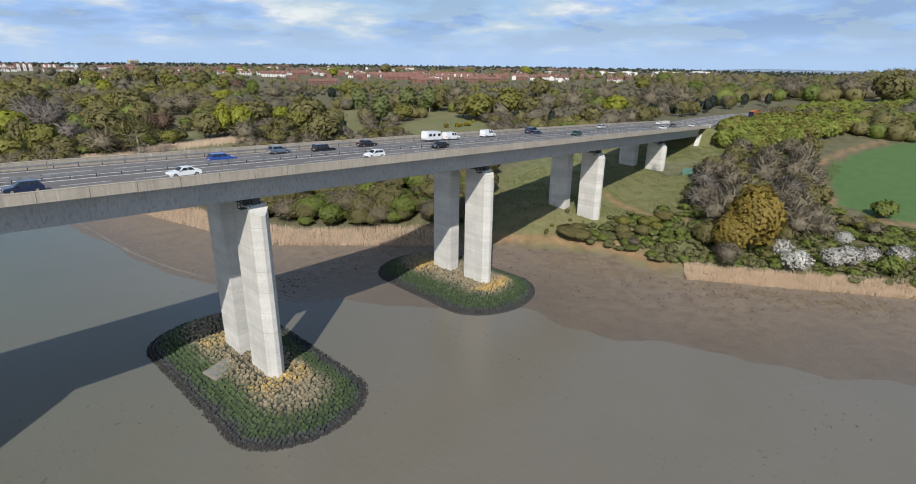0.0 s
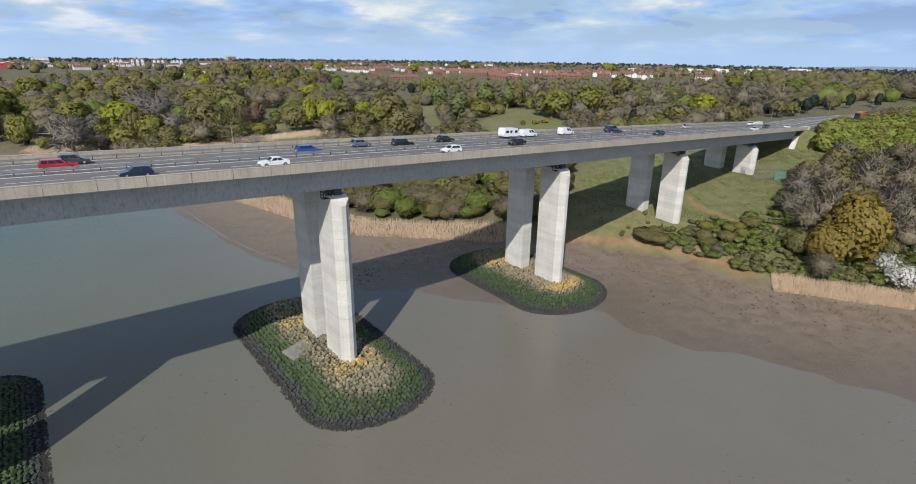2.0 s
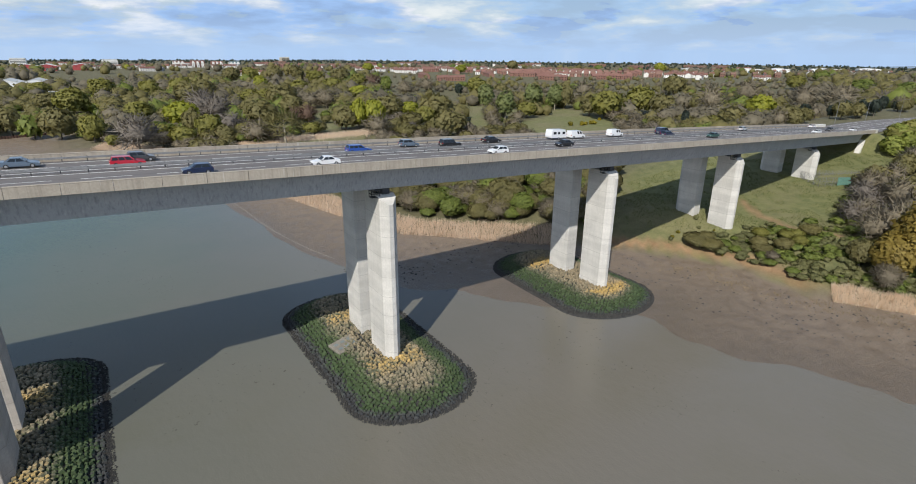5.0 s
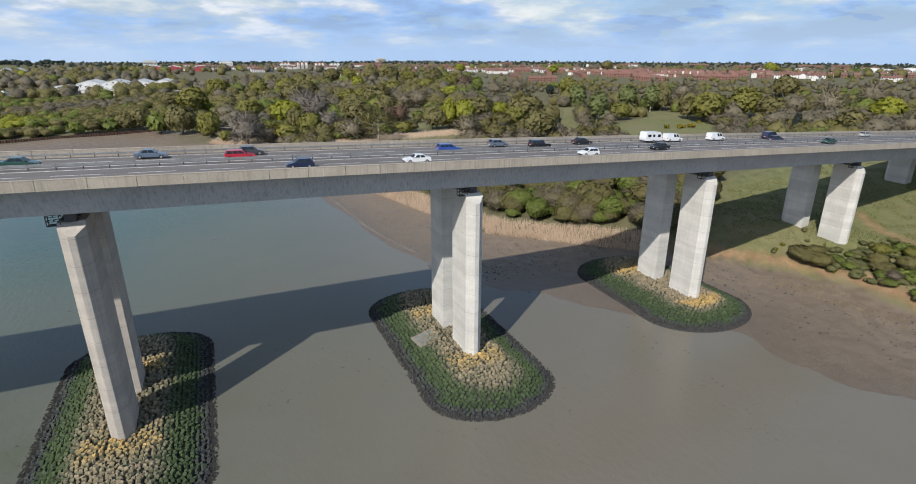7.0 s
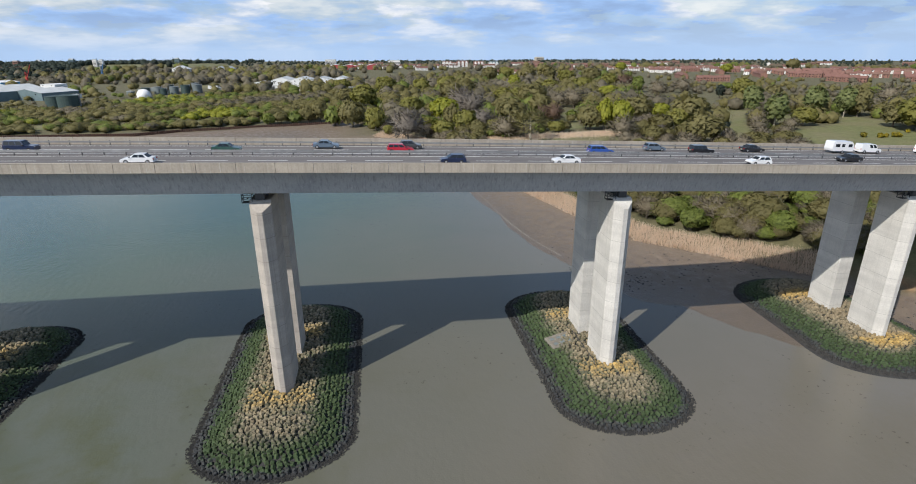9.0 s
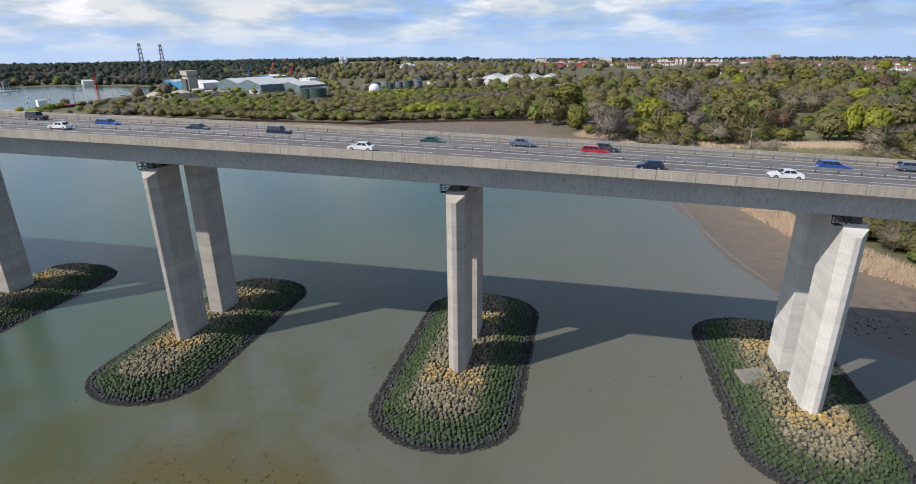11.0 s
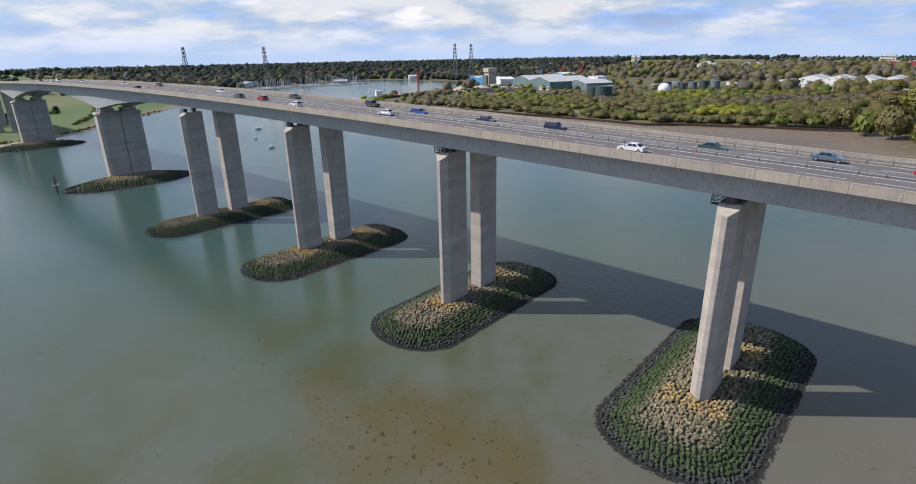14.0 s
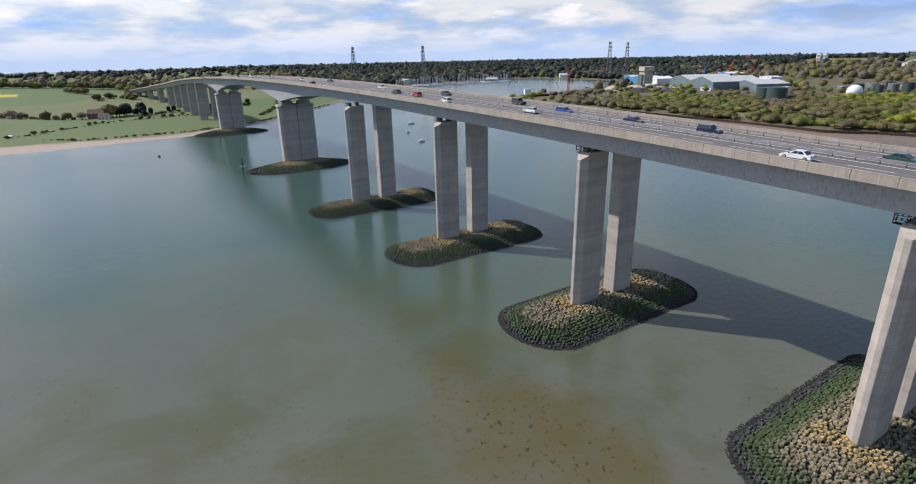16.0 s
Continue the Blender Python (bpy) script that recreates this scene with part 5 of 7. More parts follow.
# ---- far woods: too many and too small to pick apart ----
TOWN = [[(520, 640), (700, 560), (900, 520), (1000, 700), (700, 900), (560, 800)], [(430, 900), (700, 940), (720, 1080), (450, 1060)], [(120, 1180), (330, 1240), (330, 1420), (100, 1400)]]
WORKS = [[(-640, 380), (-520, 375), (-450, 450), (-330, 520), (-240, 600), (-240, 720), (-420, 900), (-700, 800)], [(-210, 715), (-40, 730), (0, 800), (-200, 830)], [(-60, 830), (220, 1000), (200, 1200), (-100, 1100)]]
rg_f = np.random.default_rng(5)
pts = []
r = 330.0
while r < 2750:
    s = r / 46.0
    n = int(r * radians(215) / s)
    az = radians(-112) + np.arange(n) / n * radians(215) + rg_f.normal(0, 0.35 * s / r, n)
    rad = r + rg_f.normal(0, 0.35 * s, n)
    pts.append(np.stack([-37 + rad * np.sin(az), -80 + rad * np.cos(az), np.full(n, s)], 1))
    r += s
pts = np.concatenate(pts)
hill = pts[(pts[:, 0] < -700) & (pts[:, 1] > 250)]
pts = np.concatenate([pts] + [hill + np.stack([rg_f.normal(0, 1, len(hill)) * hill[:, 2] * 0.5, rg_f.normal(0, 1, len(hill)) * hill[:, 2] * 0.5, 0 * hill[:, 2]], 1) for _ in range(2)])
bog = pts[(pts[:, 0] < -30) & (pts[:, 0] > -620) & (pts[:, 1] > 340) & (pts[:, 1] < 640)]
pts = np.concatenate([pts] + [bog + np.stack([rg_f.normal(0, 0.5, len(bog)) * bog[:, 2], rg_f.normal(0, 0.5, len(bog)) * bog[:, 2], 0 * bog[:, 2]], 1) for _ in range(3)])
px, py, ps = pts.T
sd = shore(px, py)
keep = sd > 6
for poly in MEADOWS + [FIELD, RAPE]:
    keep &= ~inside(poly, px, py)
for poly in TOWN:
    keep &= ~inside(poly, px, py) | (rg_f.uniform(size=len(px)) < 0.10)
for poly in WORKS:
    keep &= ~inside(poly, px, py) | (rg_f.uniform(size=len(px)) < 0.16)
dc = np.hypot(px + 37, py + 80)
town_az = np.degrees(np.arctan2(px + 37, py + 80))
keep &= ~((dc > 880) & (dc < 2000) & (town_az > -8) & (town_az < 66)) | (rg_f.uniform(size=len(px)) < 0.55 + 0.30 * wob(px, py, 90.0, 0.9))
keep &= ~((dc < 430) & (px > -30) & (py > 140)) & ~((py < 140) & (px > 80) & (dc < 520) & (np.abs(py - bend(px) - 9) < 60))
keep &= ~((px > 226) & (np.abs(py - bend(px) - 9.4) < 17))
westfield = (px < -500) & (py < 260) & (px > -1290 + 0.45 * (py + 150))
keep &= ~westfield
keep &= ~((dc > 430) & (dc < 900) & (px > 40) & (wob(px, py, 62.0, 3.1) > 0.62))
for tx, ty, tr in TREES:
    keep &= np.hypot(px - tx, py - ty) > tr + 2
    # nothing tall just before a big tree
    ex, ey = (-37 - tx), (-80 - ty)
    el = math.hypot(ex, ey)
    fwd = ((px - tx) * ex + (py - ty) * ey) / el
    side = np.abs((px - tx) * ey - (py - ty) * ex) / el
    keep &= ~((fwd > 0) & (fwd < 26) & (side < tr))
px, py, ps, sd = px[keep], py[keep], ps[keep], sd[keep]
pz = height(px, py)
marsh = (px < -30) & (px > -620) & (py < 640) & (py > 340)
rad = np.minimum(ps * 0.80, 9.0) * rg_f.uniform(0.5, 1.2, len(px)) + 1.6
rad = np.where(marsh, rad * 0.6, rad)
rad = np.where((np.hypot(px + 37, py + 80) > 1500) & (px > -500), np.minimum(rad, 5.5), rad)
rad = np.where(westfield[keep], rad * 0.6, rad)
kindv = 1.1 * wob(px, py, 48.0, 0.4) + rg_f.uniform(-0.42, 0.42, len(px)) + np.where(marsh, 0.5, 0)
azim = np.degrees(np.arctan2(px + 37, py + 80))
dist = np.hypot(px + 37, py + 80)
rad = np.where((azim > 26) & (azim < 66) & (dist > 560) & (dist < 1150), rad * 0.5, rad)
apron = np.min([near_line(l, px, py) for l in ([(560, 760), (820, 500)], [(400, 930), (700, 880)])], axis=0) < 75
rad = np.where(apron, rad * 0.5, rad)
# far hills take the dark leaf colour, which stands in for cloud shadow and haze
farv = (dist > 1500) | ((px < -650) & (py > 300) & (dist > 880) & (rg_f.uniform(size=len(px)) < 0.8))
midv = dist < 760
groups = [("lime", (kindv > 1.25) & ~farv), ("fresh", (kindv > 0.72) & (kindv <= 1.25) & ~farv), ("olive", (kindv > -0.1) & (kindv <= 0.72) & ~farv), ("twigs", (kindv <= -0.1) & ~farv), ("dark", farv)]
LEAF["twigs"] = leaf("hazy bare woodland", (0.125, 0.111, 0.070), (0.200, 0.176, 0.116), 0.3)
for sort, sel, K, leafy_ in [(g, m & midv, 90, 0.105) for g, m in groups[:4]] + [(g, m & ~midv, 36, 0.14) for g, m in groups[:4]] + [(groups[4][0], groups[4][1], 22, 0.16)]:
    n = int(sel.sum())
    if not n:
        continue
    c = np.stack([px[sel], py[sel], pz[sel]], 1)
    R = rad[sel]
    heads = rg_f.normal(size=(n, 7, 3))
    heads[..., 2] = np.abs(heads[..., 2])
    heads /= np.linalg.norm(heads, axis=2, keepdims=True)
    tall = rg_f.uniform(0.75, 1.15, (n, 1)) * np.where(marsh[sel], 0.62, 1.0)[:, None]
    d = rg_f.normal(size=(n, K, 3))
    d[..., 2] = np.abs(d[..., 2]) * np.where(rg_f.uniform(size=(n, K)) < 0.85, 1, -0.5)
    d /= np.linalg.norm(d, axis=2, keepdims=True)

    def swell(q):
        return 0.74 + 0.3 * (np.clip(np.einsum("nkc,nhc->nkh", q, heads), 0, 1) ** 10).max(axis=2)

    def place(q, f):
        w = q * (swell(q) * f * R[:, None])[..., None]
        w[..., 2] = w[..., 2] * tall + 0.45 * R[:, None]
        return w + c[:, None, :]

    p = place(d, rg_f.uniform(0.90, 1.03, (n, K)))
    off = rg_f.normal(size=(n, K, 3, 3)) * (leafy_ * R)[:, None, None, None]
    off = off - (off * d[:, :, None, :]).sum(3, keepdims=True) * d[:, :, None, :] * 0.85
    v = face_out((p[:, :, None, :] + off).reshape(-1, 3), d.reshape(-1, 3))
    f = np.arange(len(v)).reshape(-1, 3)
    iv, jf = ICO1
    q = np.broadcast_to(iv[None], (n, len(iv), 3))
    cv = place(q, 0.86).reshape(-1, 3)
    cf = (jf[None] + (np.arange(n) * len(iv))[:, None, None]).reshape(-1, 3) + len(v)
    nv = np.repeat((d + np.array([0, 0, 0.15])).reshape(-1, 3), 3, axis=0)
    nv = np.concatenate([nv, q.reshape(-1, 3)])
    nv /= np.linalg.norm(nv, axis=1, keepdims=True)
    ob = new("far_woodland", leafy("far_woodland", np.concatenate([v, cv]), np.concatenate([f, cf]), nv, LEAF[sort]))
    tagged(ob, {"lime": "distant trees in yellow-green leaf", "fresh": "distant trees in fresh green leaf", "olive": "distant olive-brown budding woodland", "twigs": "distant bare brown woodland", "dark": "wooded hills on the horizon, coloured dark for cloud shadow"}[sort], "woodland", kind="stuff")

# ---- reeds and marsh tufts ----


def blades(name, spots, tall, wid, mat, seed, label, cat):
    rg = np.random.default_rng(seed)
    n = len(spots)
    z = height(spots[:, 0], spots[:, 1])
    a = rg.uniform(0, math.pi, n)
    h = tall * rg.uniform(0.65, 1.15, n)
    w = wid * rg.uniform(0.7, 1.3, n)
    lean = rg.normal(0, 0.13, (n, 2)) * h[:, None]
    b0 = np.stack([spots[:, 0] - np.cos(a) * w, spots[:, 1] - np.sin(a) * w, z - 0.1], 1)
    b1 = np.stack([spots[:, 0] + np.cos(a) * w, spots[:, 1] + np.sin(a) * w, z - 0.1], 1)
    t0 = np.stack([spots[:, 0] + lean[:, 0], spots[:, 1] + lean[:, 1], z + h], 1)
    v = np.stack([b0, b1, t0], 1).reshape(-1, 3)
    return tagged(solid(name, v, np.arange(3 * n).reshape(-1, 3), mat), label, cat, kind="stuff")


def strip(line, n, inner, outer, rg, gap=0.0):
    """Spots scattered beside a line, on the land side."""
    seg = np.array(line, float)
    ln = np.hypot(*np.diff(seg, axis=0).T)
    k = rg.choice(len(ln), n, p=ln / ln.sum())
    t = rg.uniform(size=n)
    p = seg[k] + (seg[k + 1] - seg[k]) * t[:, None]
    d = (seg[k + 1] - seg[k]) / ln[k][:, None]
    nrm = np.stack([d[:, 1], -d[:, 0]], 1)
    q = p + nrm * rg.uniform(inner, outer, n)[:, None]
    return q


rg_r = np.random.default_rng(9)
s1 = strip([(140, -84), (136, -78), (120, -52), (107, -31)], 22000, -2.0, 3.4, rg_r)
s2 = strip([(80, 34), (63, 52), (42, 73), (33, 103), (26, 132), (17, 170), (8, 210), (-6, 250), (-20, 290), (-41, 312)], 52000, -3.0, 7.0, rg_r)
blades("reed_bed", s1, 1.7, 0.05, LEAF["reed"], 1, "straw-coloured dry reeds along the muddy shore", "reeds")
blades("reed_bed", s2, 2.1, 0.06, LEAF["reed"], 2, "straw-coloured dry reeds along the muddy shore", "reeds")
s3 = np.stack([rg_r.uniform(30, 122, 9000), 262 + rg_r.normal(0, 5.5, 9000)], 1)
blades("reed_bed", s3, 1.6, 0.16, LEAF["reed"], 3, "pale dry reed bed in a clearing", "reeds")
cl = []
for cx, cy, sx, sy, n in ((118, -66, 9, 4, 3500), (98, -4, 4, 3, 500), (95, -12, 3, 3, 400), (92, 2, 3, 2, 300), (101, -30, 3, 3, 500), (106, -40, 4, 3, 600), (97, -22, 3, 2, 300), (110, -52, 3, 3, 300)):
    a = np.stack([rg_r.normal(0, sx, n), rg_r.normal(0, sy, n)], 1)
    ca, sa = math.cos(1.0), math.sin(1.0)
    a = np.stack([a[:, 0] * ca + a[:, 1] * sa, -a[:, 0] * sa + a[:, 1] * ca], 1) + np.array([cx, cy])
    w_ = wob(a[:, 0], a[:, 1], 1.4, 0.7)
    cl.append(a[w_ > -0.1])
gp = np.stack([rg_r.uniform(100, 235, 60000), rg_r.uniform(-45, 50, 60000)], 1)
gp = gp[(shore(gp[:, 0], gp[:, 1]) > 3.5) & (wob(gp[:, 0], gp[:, 1], 2.2, 0.2) + wob(gp[:, 0], gp[:, 1], 9.0, 1.2) > -0.1) & (np.min([near_line(l, gp[:, 0], gp[:, 1]) for l in PATHS], axis=0) > 1.8)]
blades("rough_grass", gp, 0.42, 0.13, LEAF["grass"], 6, "tussocky rough grass on the bank", "grass")
blades("marsh_tufts", np.concatenate(cl), 0.35, 0.10, LEAF["tuft"], 4, "low brown salt marsh tufts on the mud", "marsh grass")

# weed, stones and wrack on the mud
vs, fs = [], []
for cx, cy, sx, sy, n in ((26, 42, 5, 3, 90), (45, 48, 12, 8, 60), (60, 44, 9, 4, 60), (22, 60, 6, 10, 50), (84, 0, 10, 12, 90), (92, -28, 9, 9, 110), (104, -46, 9, 7, 90), (78, 16, 7, 7, 60)):
    for i in range(n):
        x, y = rg_r.normal(cx, sx), rg_r.normal(cy, sy)
        if float(shore(np.array(x), np.array(y))) > -1:
            continue
        z, r = float(height(x, y)), rg_r.uniform(0.12, 0.42)
        o = len(vs)
        a = rg_r.uniform(0, 6.28)
        for k in range(5):
            vs.append((x + math.cos(a + k * 1.257) * r * rg_r.uniform(0.6, 1.2), y + math.sin(a + k * 1.257) * r * rg_r.uniform(0.6, 1.2), max(z, 0.0) - 0.02))
        vs.append((x, y, max(z, 0.0) + r * 0.5))
        fs.extend((o + k, o + (k + 1) % 5, o + 5) for k in range(5))
tagged(solid("mud_stones", vs, fs, M_RUBBLE), "dark weedy stones scattered on the mud", "stones", kind="stuff")

# ---- vehicles ----
M_GLASS = simple("dark tinted glass", (0.012, 0.016, 0.020), (0.02, 0.025, 0.03), 1.0, 0.08)
M_RIM = simple("alloy wheel", (0.45, 0.45, 0.46), (0.55, 0.55, 0.56), 3.0, 0.35, 0.8)
M_LAMP = simple("clear lamp lens", (0.70, 0.70, 0.68), (0.80, 0.80, 0.78), 2.0, 0.15)
M_TAIL = simple("red lamp lens", (0.35, 0.012, 0.012), (0.45, 0.02, 0.02), 2.0, 0.2)
M_TRIM = simple("black plastic trim", (0.018, 0.018, 0.02), (0.03, 0.03, 0.032), 2.0, 0.6)
M_PLATE = simple("plain number plate", (0.60, 0.58, 0.45), (0.68, 0.66, 0.55), 2.0, 0.5)
PAINTS = {}


def paint(name, rgb):
    if name not in PAINTS:
        k = Net(name + " car paint")
        n = k.noise(k.coords("obj"), 2.0, 4)
        c = k.mix(k.math("MULTIPLY", n, 0.25), rgb, tuple(v * 0.7 + 0.02 for v in rgb))
        m = k.done(c, 0.28)
        k.p.inputs["Coat Weight"].default_value = 0.6
        k.p.inputs["Coat Roughness"].default_value = 0.08
        PAINTS[name] = m
    return PAINTS[name]


COLOURS = {"white": (0.75, 0.76, 0.77), "black": (0.012, 0.012, 0.014), "dark blue": (0.012, 0.022, 0.060), "bright blue": (0.015, 0.07, 0.33), "red": (0.42, 0.012, 0.03), "silver": (0.42, 0.44, 0.45),
           "grey blue": (0.10, 0.14, 0.19), "dark green": (0.02, 0.07, 0.055), "dark grey": (0.05, 0.052, 0.056), "light blue": (0.22, 0.30, 0.36), "bronze": (0.18, 0.14, 0.12), "orange": (0.55, 0.17, 0.03)}
# length, width, height, body profile (x, z) front first, glass belt (front base, front top, rear top, rear base)
STYLES = {
    "hatchback": (4.1, 1.74, 1.48, [(2.05, 0.30), (2.05, 0.62), (1.85, 0.74), (0.95, 0.92), (-1.75, 0.96), (-2.02, 0.84), (-2.05, 0.32)], (0.98, 0.25, -1.55, -1.95)),
    "saloon": (4.6, 1.78, 1.44, [(2.3, 0.28), (2.3, 0.60), (2.1, 0.72), (1.05, 0.88), (-1.45, 0.95), (-2.2, 0.94), (-2.3, 0.32)], (1.08, 0.32, -0.95, -1.70)),
    "estate": (4.7, 1.80, 1.48, [(2.35, 0.28), (2.35, 0.62), (2.15, 0.74), (1.10, 0.90), (-2.1, 0.95), (-2.3, 0.84), (-2.35, 0.32)], (1.12, 0.36, -1.95, -2.28)),
    "off-roader": (4.5, 1.85, 1.80, [(2.25, 0.45), (2.25, 0.92), (2.1, 1.02), (0.85, 1.10), (-2.15, 1.12), (-2.25, 1.0), (-2.25, 0.45)], (0.88, 0.45, -2.05, -2.2)),
    "van": (4.9, 1.95, 1.98, [(2.45, 0.35), (2.45, 0.80), (2.25, 1.00), (1.65, 1.12), (-2.4, 1.14), (-2.45, 1.0), (-2.45, 0.35)], (1.68, 0.85, -2.36, -2.43)),
}


def extrude(profile, w, inset=0.0):
    n = len(profile)
    vs = [(x, -w / 2 + (inset if z > 0.8 else 0), z) for x, z in profile] + [(x, w / 2 - (inset if z > 0.8 else 0), z) for x, z in profile]
    fs = [tuple(range(n)), tuple(range(2 * n - 1, n - 1, -1))] + [(i + n, (i + 1) % n + n, (i + 1) % n, i) for i in range(n)]
    return vs, fs


def wheel(parent, x, y, r):
    n = 14
    side = 1 if y > 0 else -1
    vs, fs = [], []
    for yy, rr in ((-0.11, r * 0.92), (-0.11, r), (0.11, r), (0.11, r * 0.92)):
        vs += [(math.cos(6.2832 * i / n) * rr, yy, math.sin(6.2832 * i / n) * rr) for i in range(n)]
    for j in range(3):
        fs += [(j * n + i, j * n + (i + 1) % n, (j + 1) * n + (i + 1) % n, (j + 1) * n + i) for i in range(n)]
    fs += [tuple(range(n)), tuple(range(4 * n - 1, 3 * n - 1, -1))]
    w = solid("wheel", vs, fs, M_RUBBER, parent)
    w.location = (x, y, r)
    rv = [(math.cos(6.2832 * i / n) * r * (0.62 if i % 2 else 0.5), 0.118 * side, math.sin(6.2832 * i / n) * r * (0.62 if i % 2 else 0.5)) for i in range(n)] + [(0, 0.135 * side, 0)]
    solid("rim", rv, [(i, (i + 1) % n, n) for i in range(n)], M_RIM, w)


def quad(name, pts, mat, parent):
    """A pane with a little thickness, standing proud of the body."""
    p = [Vector(q) for q in pts]
    nrm = (p[1] - p[0]).cross(p[2] - p[0]).normalized() * 0.012
    v = [q - nrm for q in p] + [q + nrm for q in p]
    n = len(p)
    fs = [tuple(range(n))[::-1], tuple(range(n, 2 * n))] + [(i, (i + 1) % n, (i + 1) % n + n, i + n) for i in range(n)]
    return solid(name, v, fs, mat, parent)


def car(m, style, colour, note=""):
    L, W, H, prof, (a, b, c, d) = STYLES[style]
    pm = paint(colour, COLOURS[colour])
    ob = tagged(empty("car" if style != "van" else "van"), (note or "%s %s driving on the bridge road" % (colour, style)), "car" if style != "van" else "van", group="traffic")
    ob.matrix_world = m
    solid("body", *extrude(prof, W, 0.03), pm, ob)
    belt = max(z for x, z in prof) - 0.03
    t = 0.20 if style != "van" else 0.12
    wb, wt = W / 2 - 0.04, W / 2 - t
    cab = [(a, -wb, belt), (a, wb, belt), (d, wb, belt), (d, -wb, belt), (b, -wt, H), (b, wt, H), (c, wt, H), (c, -wt, H)]
    solid("roof", cab, [(3, 2, 1, 0), (4, 5, 6, 7), (0, 1, 5, 4), (2, 3, 7, 6), (1, 2, 6, 5), (3, 0, 4, 7)], pm, ob)

    def on(u0, u1, side, lo=0.10, hi=0.88):
        """A window on the cabin's side between two shares of its length."""
        out = []
        for u, v in ((u0, lo), (u1, lo), (u1, hi), (u0, hi)):
            x = (a + (d - a) * u) * (1 - v) + (b + (c - b) * u) * v
            out.append((x, side * ((wb * (1 - v) + wt * v) + 0.006), belt + (H - belt) * v))
        return out if side < 0 else out[::-1]
    cuts = {"hatchback": ((0.10, 0.46), (0.50, 0.90)), "saloon": ((0.12, 0.48), (0.52, 0.88)), "estate": ((0.09, 0.36), (0.39, 0.66), (0.69, 0.95)), "off-roader": ((0.08, 0.36), (0.40, 0.66), (0.70, 0.95)), "van": ((0.06, 0.24), (0.30, 0.48))}[style]
    for side in (-1, 1):
        for u0, u1 in cuts:
            quad("side_window", on(u0, u1, side), M_GLASS, ob)
    def end(x0, x1, s):
        p = []
        for v, w in ((0.10, wb), (0.90, wt)):
            x = x0 * (1 - v) + x1 * v + s * 0.006
            z = belt + (H - belt) * v
            p += [(x, -w * 0.9, z), (x, w * 0.9, z)]
        return [p[0], p[1], p[3], p[2]] if s > 0 else [p[1], p[0], p[2], p[3]]
    quad("windscreen", end(a, b, 1), M_GLASS, ob)
    if style != "van":
        quad("rear_window", end(d, c, -1), M_GLASS, ob)
    r = 0.32 if style in ("hatchback", "saloon", "estate") else 0.37
    for x in (L / 2 - 0.82, -L / 2 + 0.80):
        for y in (-W / 2 + 0.10, W / 2 - 0.10):
            wheel(ob, x, y, r)
    zl = prof[1][1]
    for s in (-1, 1):
        part("headlight", box_bm(L / 2 - 0.10, L / 2 + 0.012, s * W * 0.36 - 0.17, s * W * 0.36 + 0.17, zl - 0.10, zl + 0.02, 0.02), M_LAMP, ob)
        part("tail_light", box_bm(-L / 2 - 0.012, -L / 2 + 0.08, s * W * 0.39 - 0.10, s * W * 0.39 + 0.10, zl + 0.02, zl + 0.24, 0.02), M_TAIL, ob)
        part("wing_mirror", box_bm(a - 0.28, a - 0.12, s * (W / 2 + 0.08) - 0.09, s * (W / 2 + 0.08) + 0.09, belt, belt + 0.14, 0.02), M_TRIM, ob)
    part("bumper", box_bm(L / 2 - 0.06, L / 2 + 0.02, -W / 2 + 0.1, W / 2 - 0.1, 0.30, 0.44, 0.02), M_TRIM, ob)
    part("number_plate", box_bm(-L / 2 - 0.02, -L / 2 + 0.02, -0.26, 0.26, zl - 0.14, zl - 0.03), M_PLATE, ob)
    return ob


def on_road(x, y, back=False):
    m = along(x, y, 0.068)
    return m @ pose(0, 0, 0, 0, 0, 180) if back else m


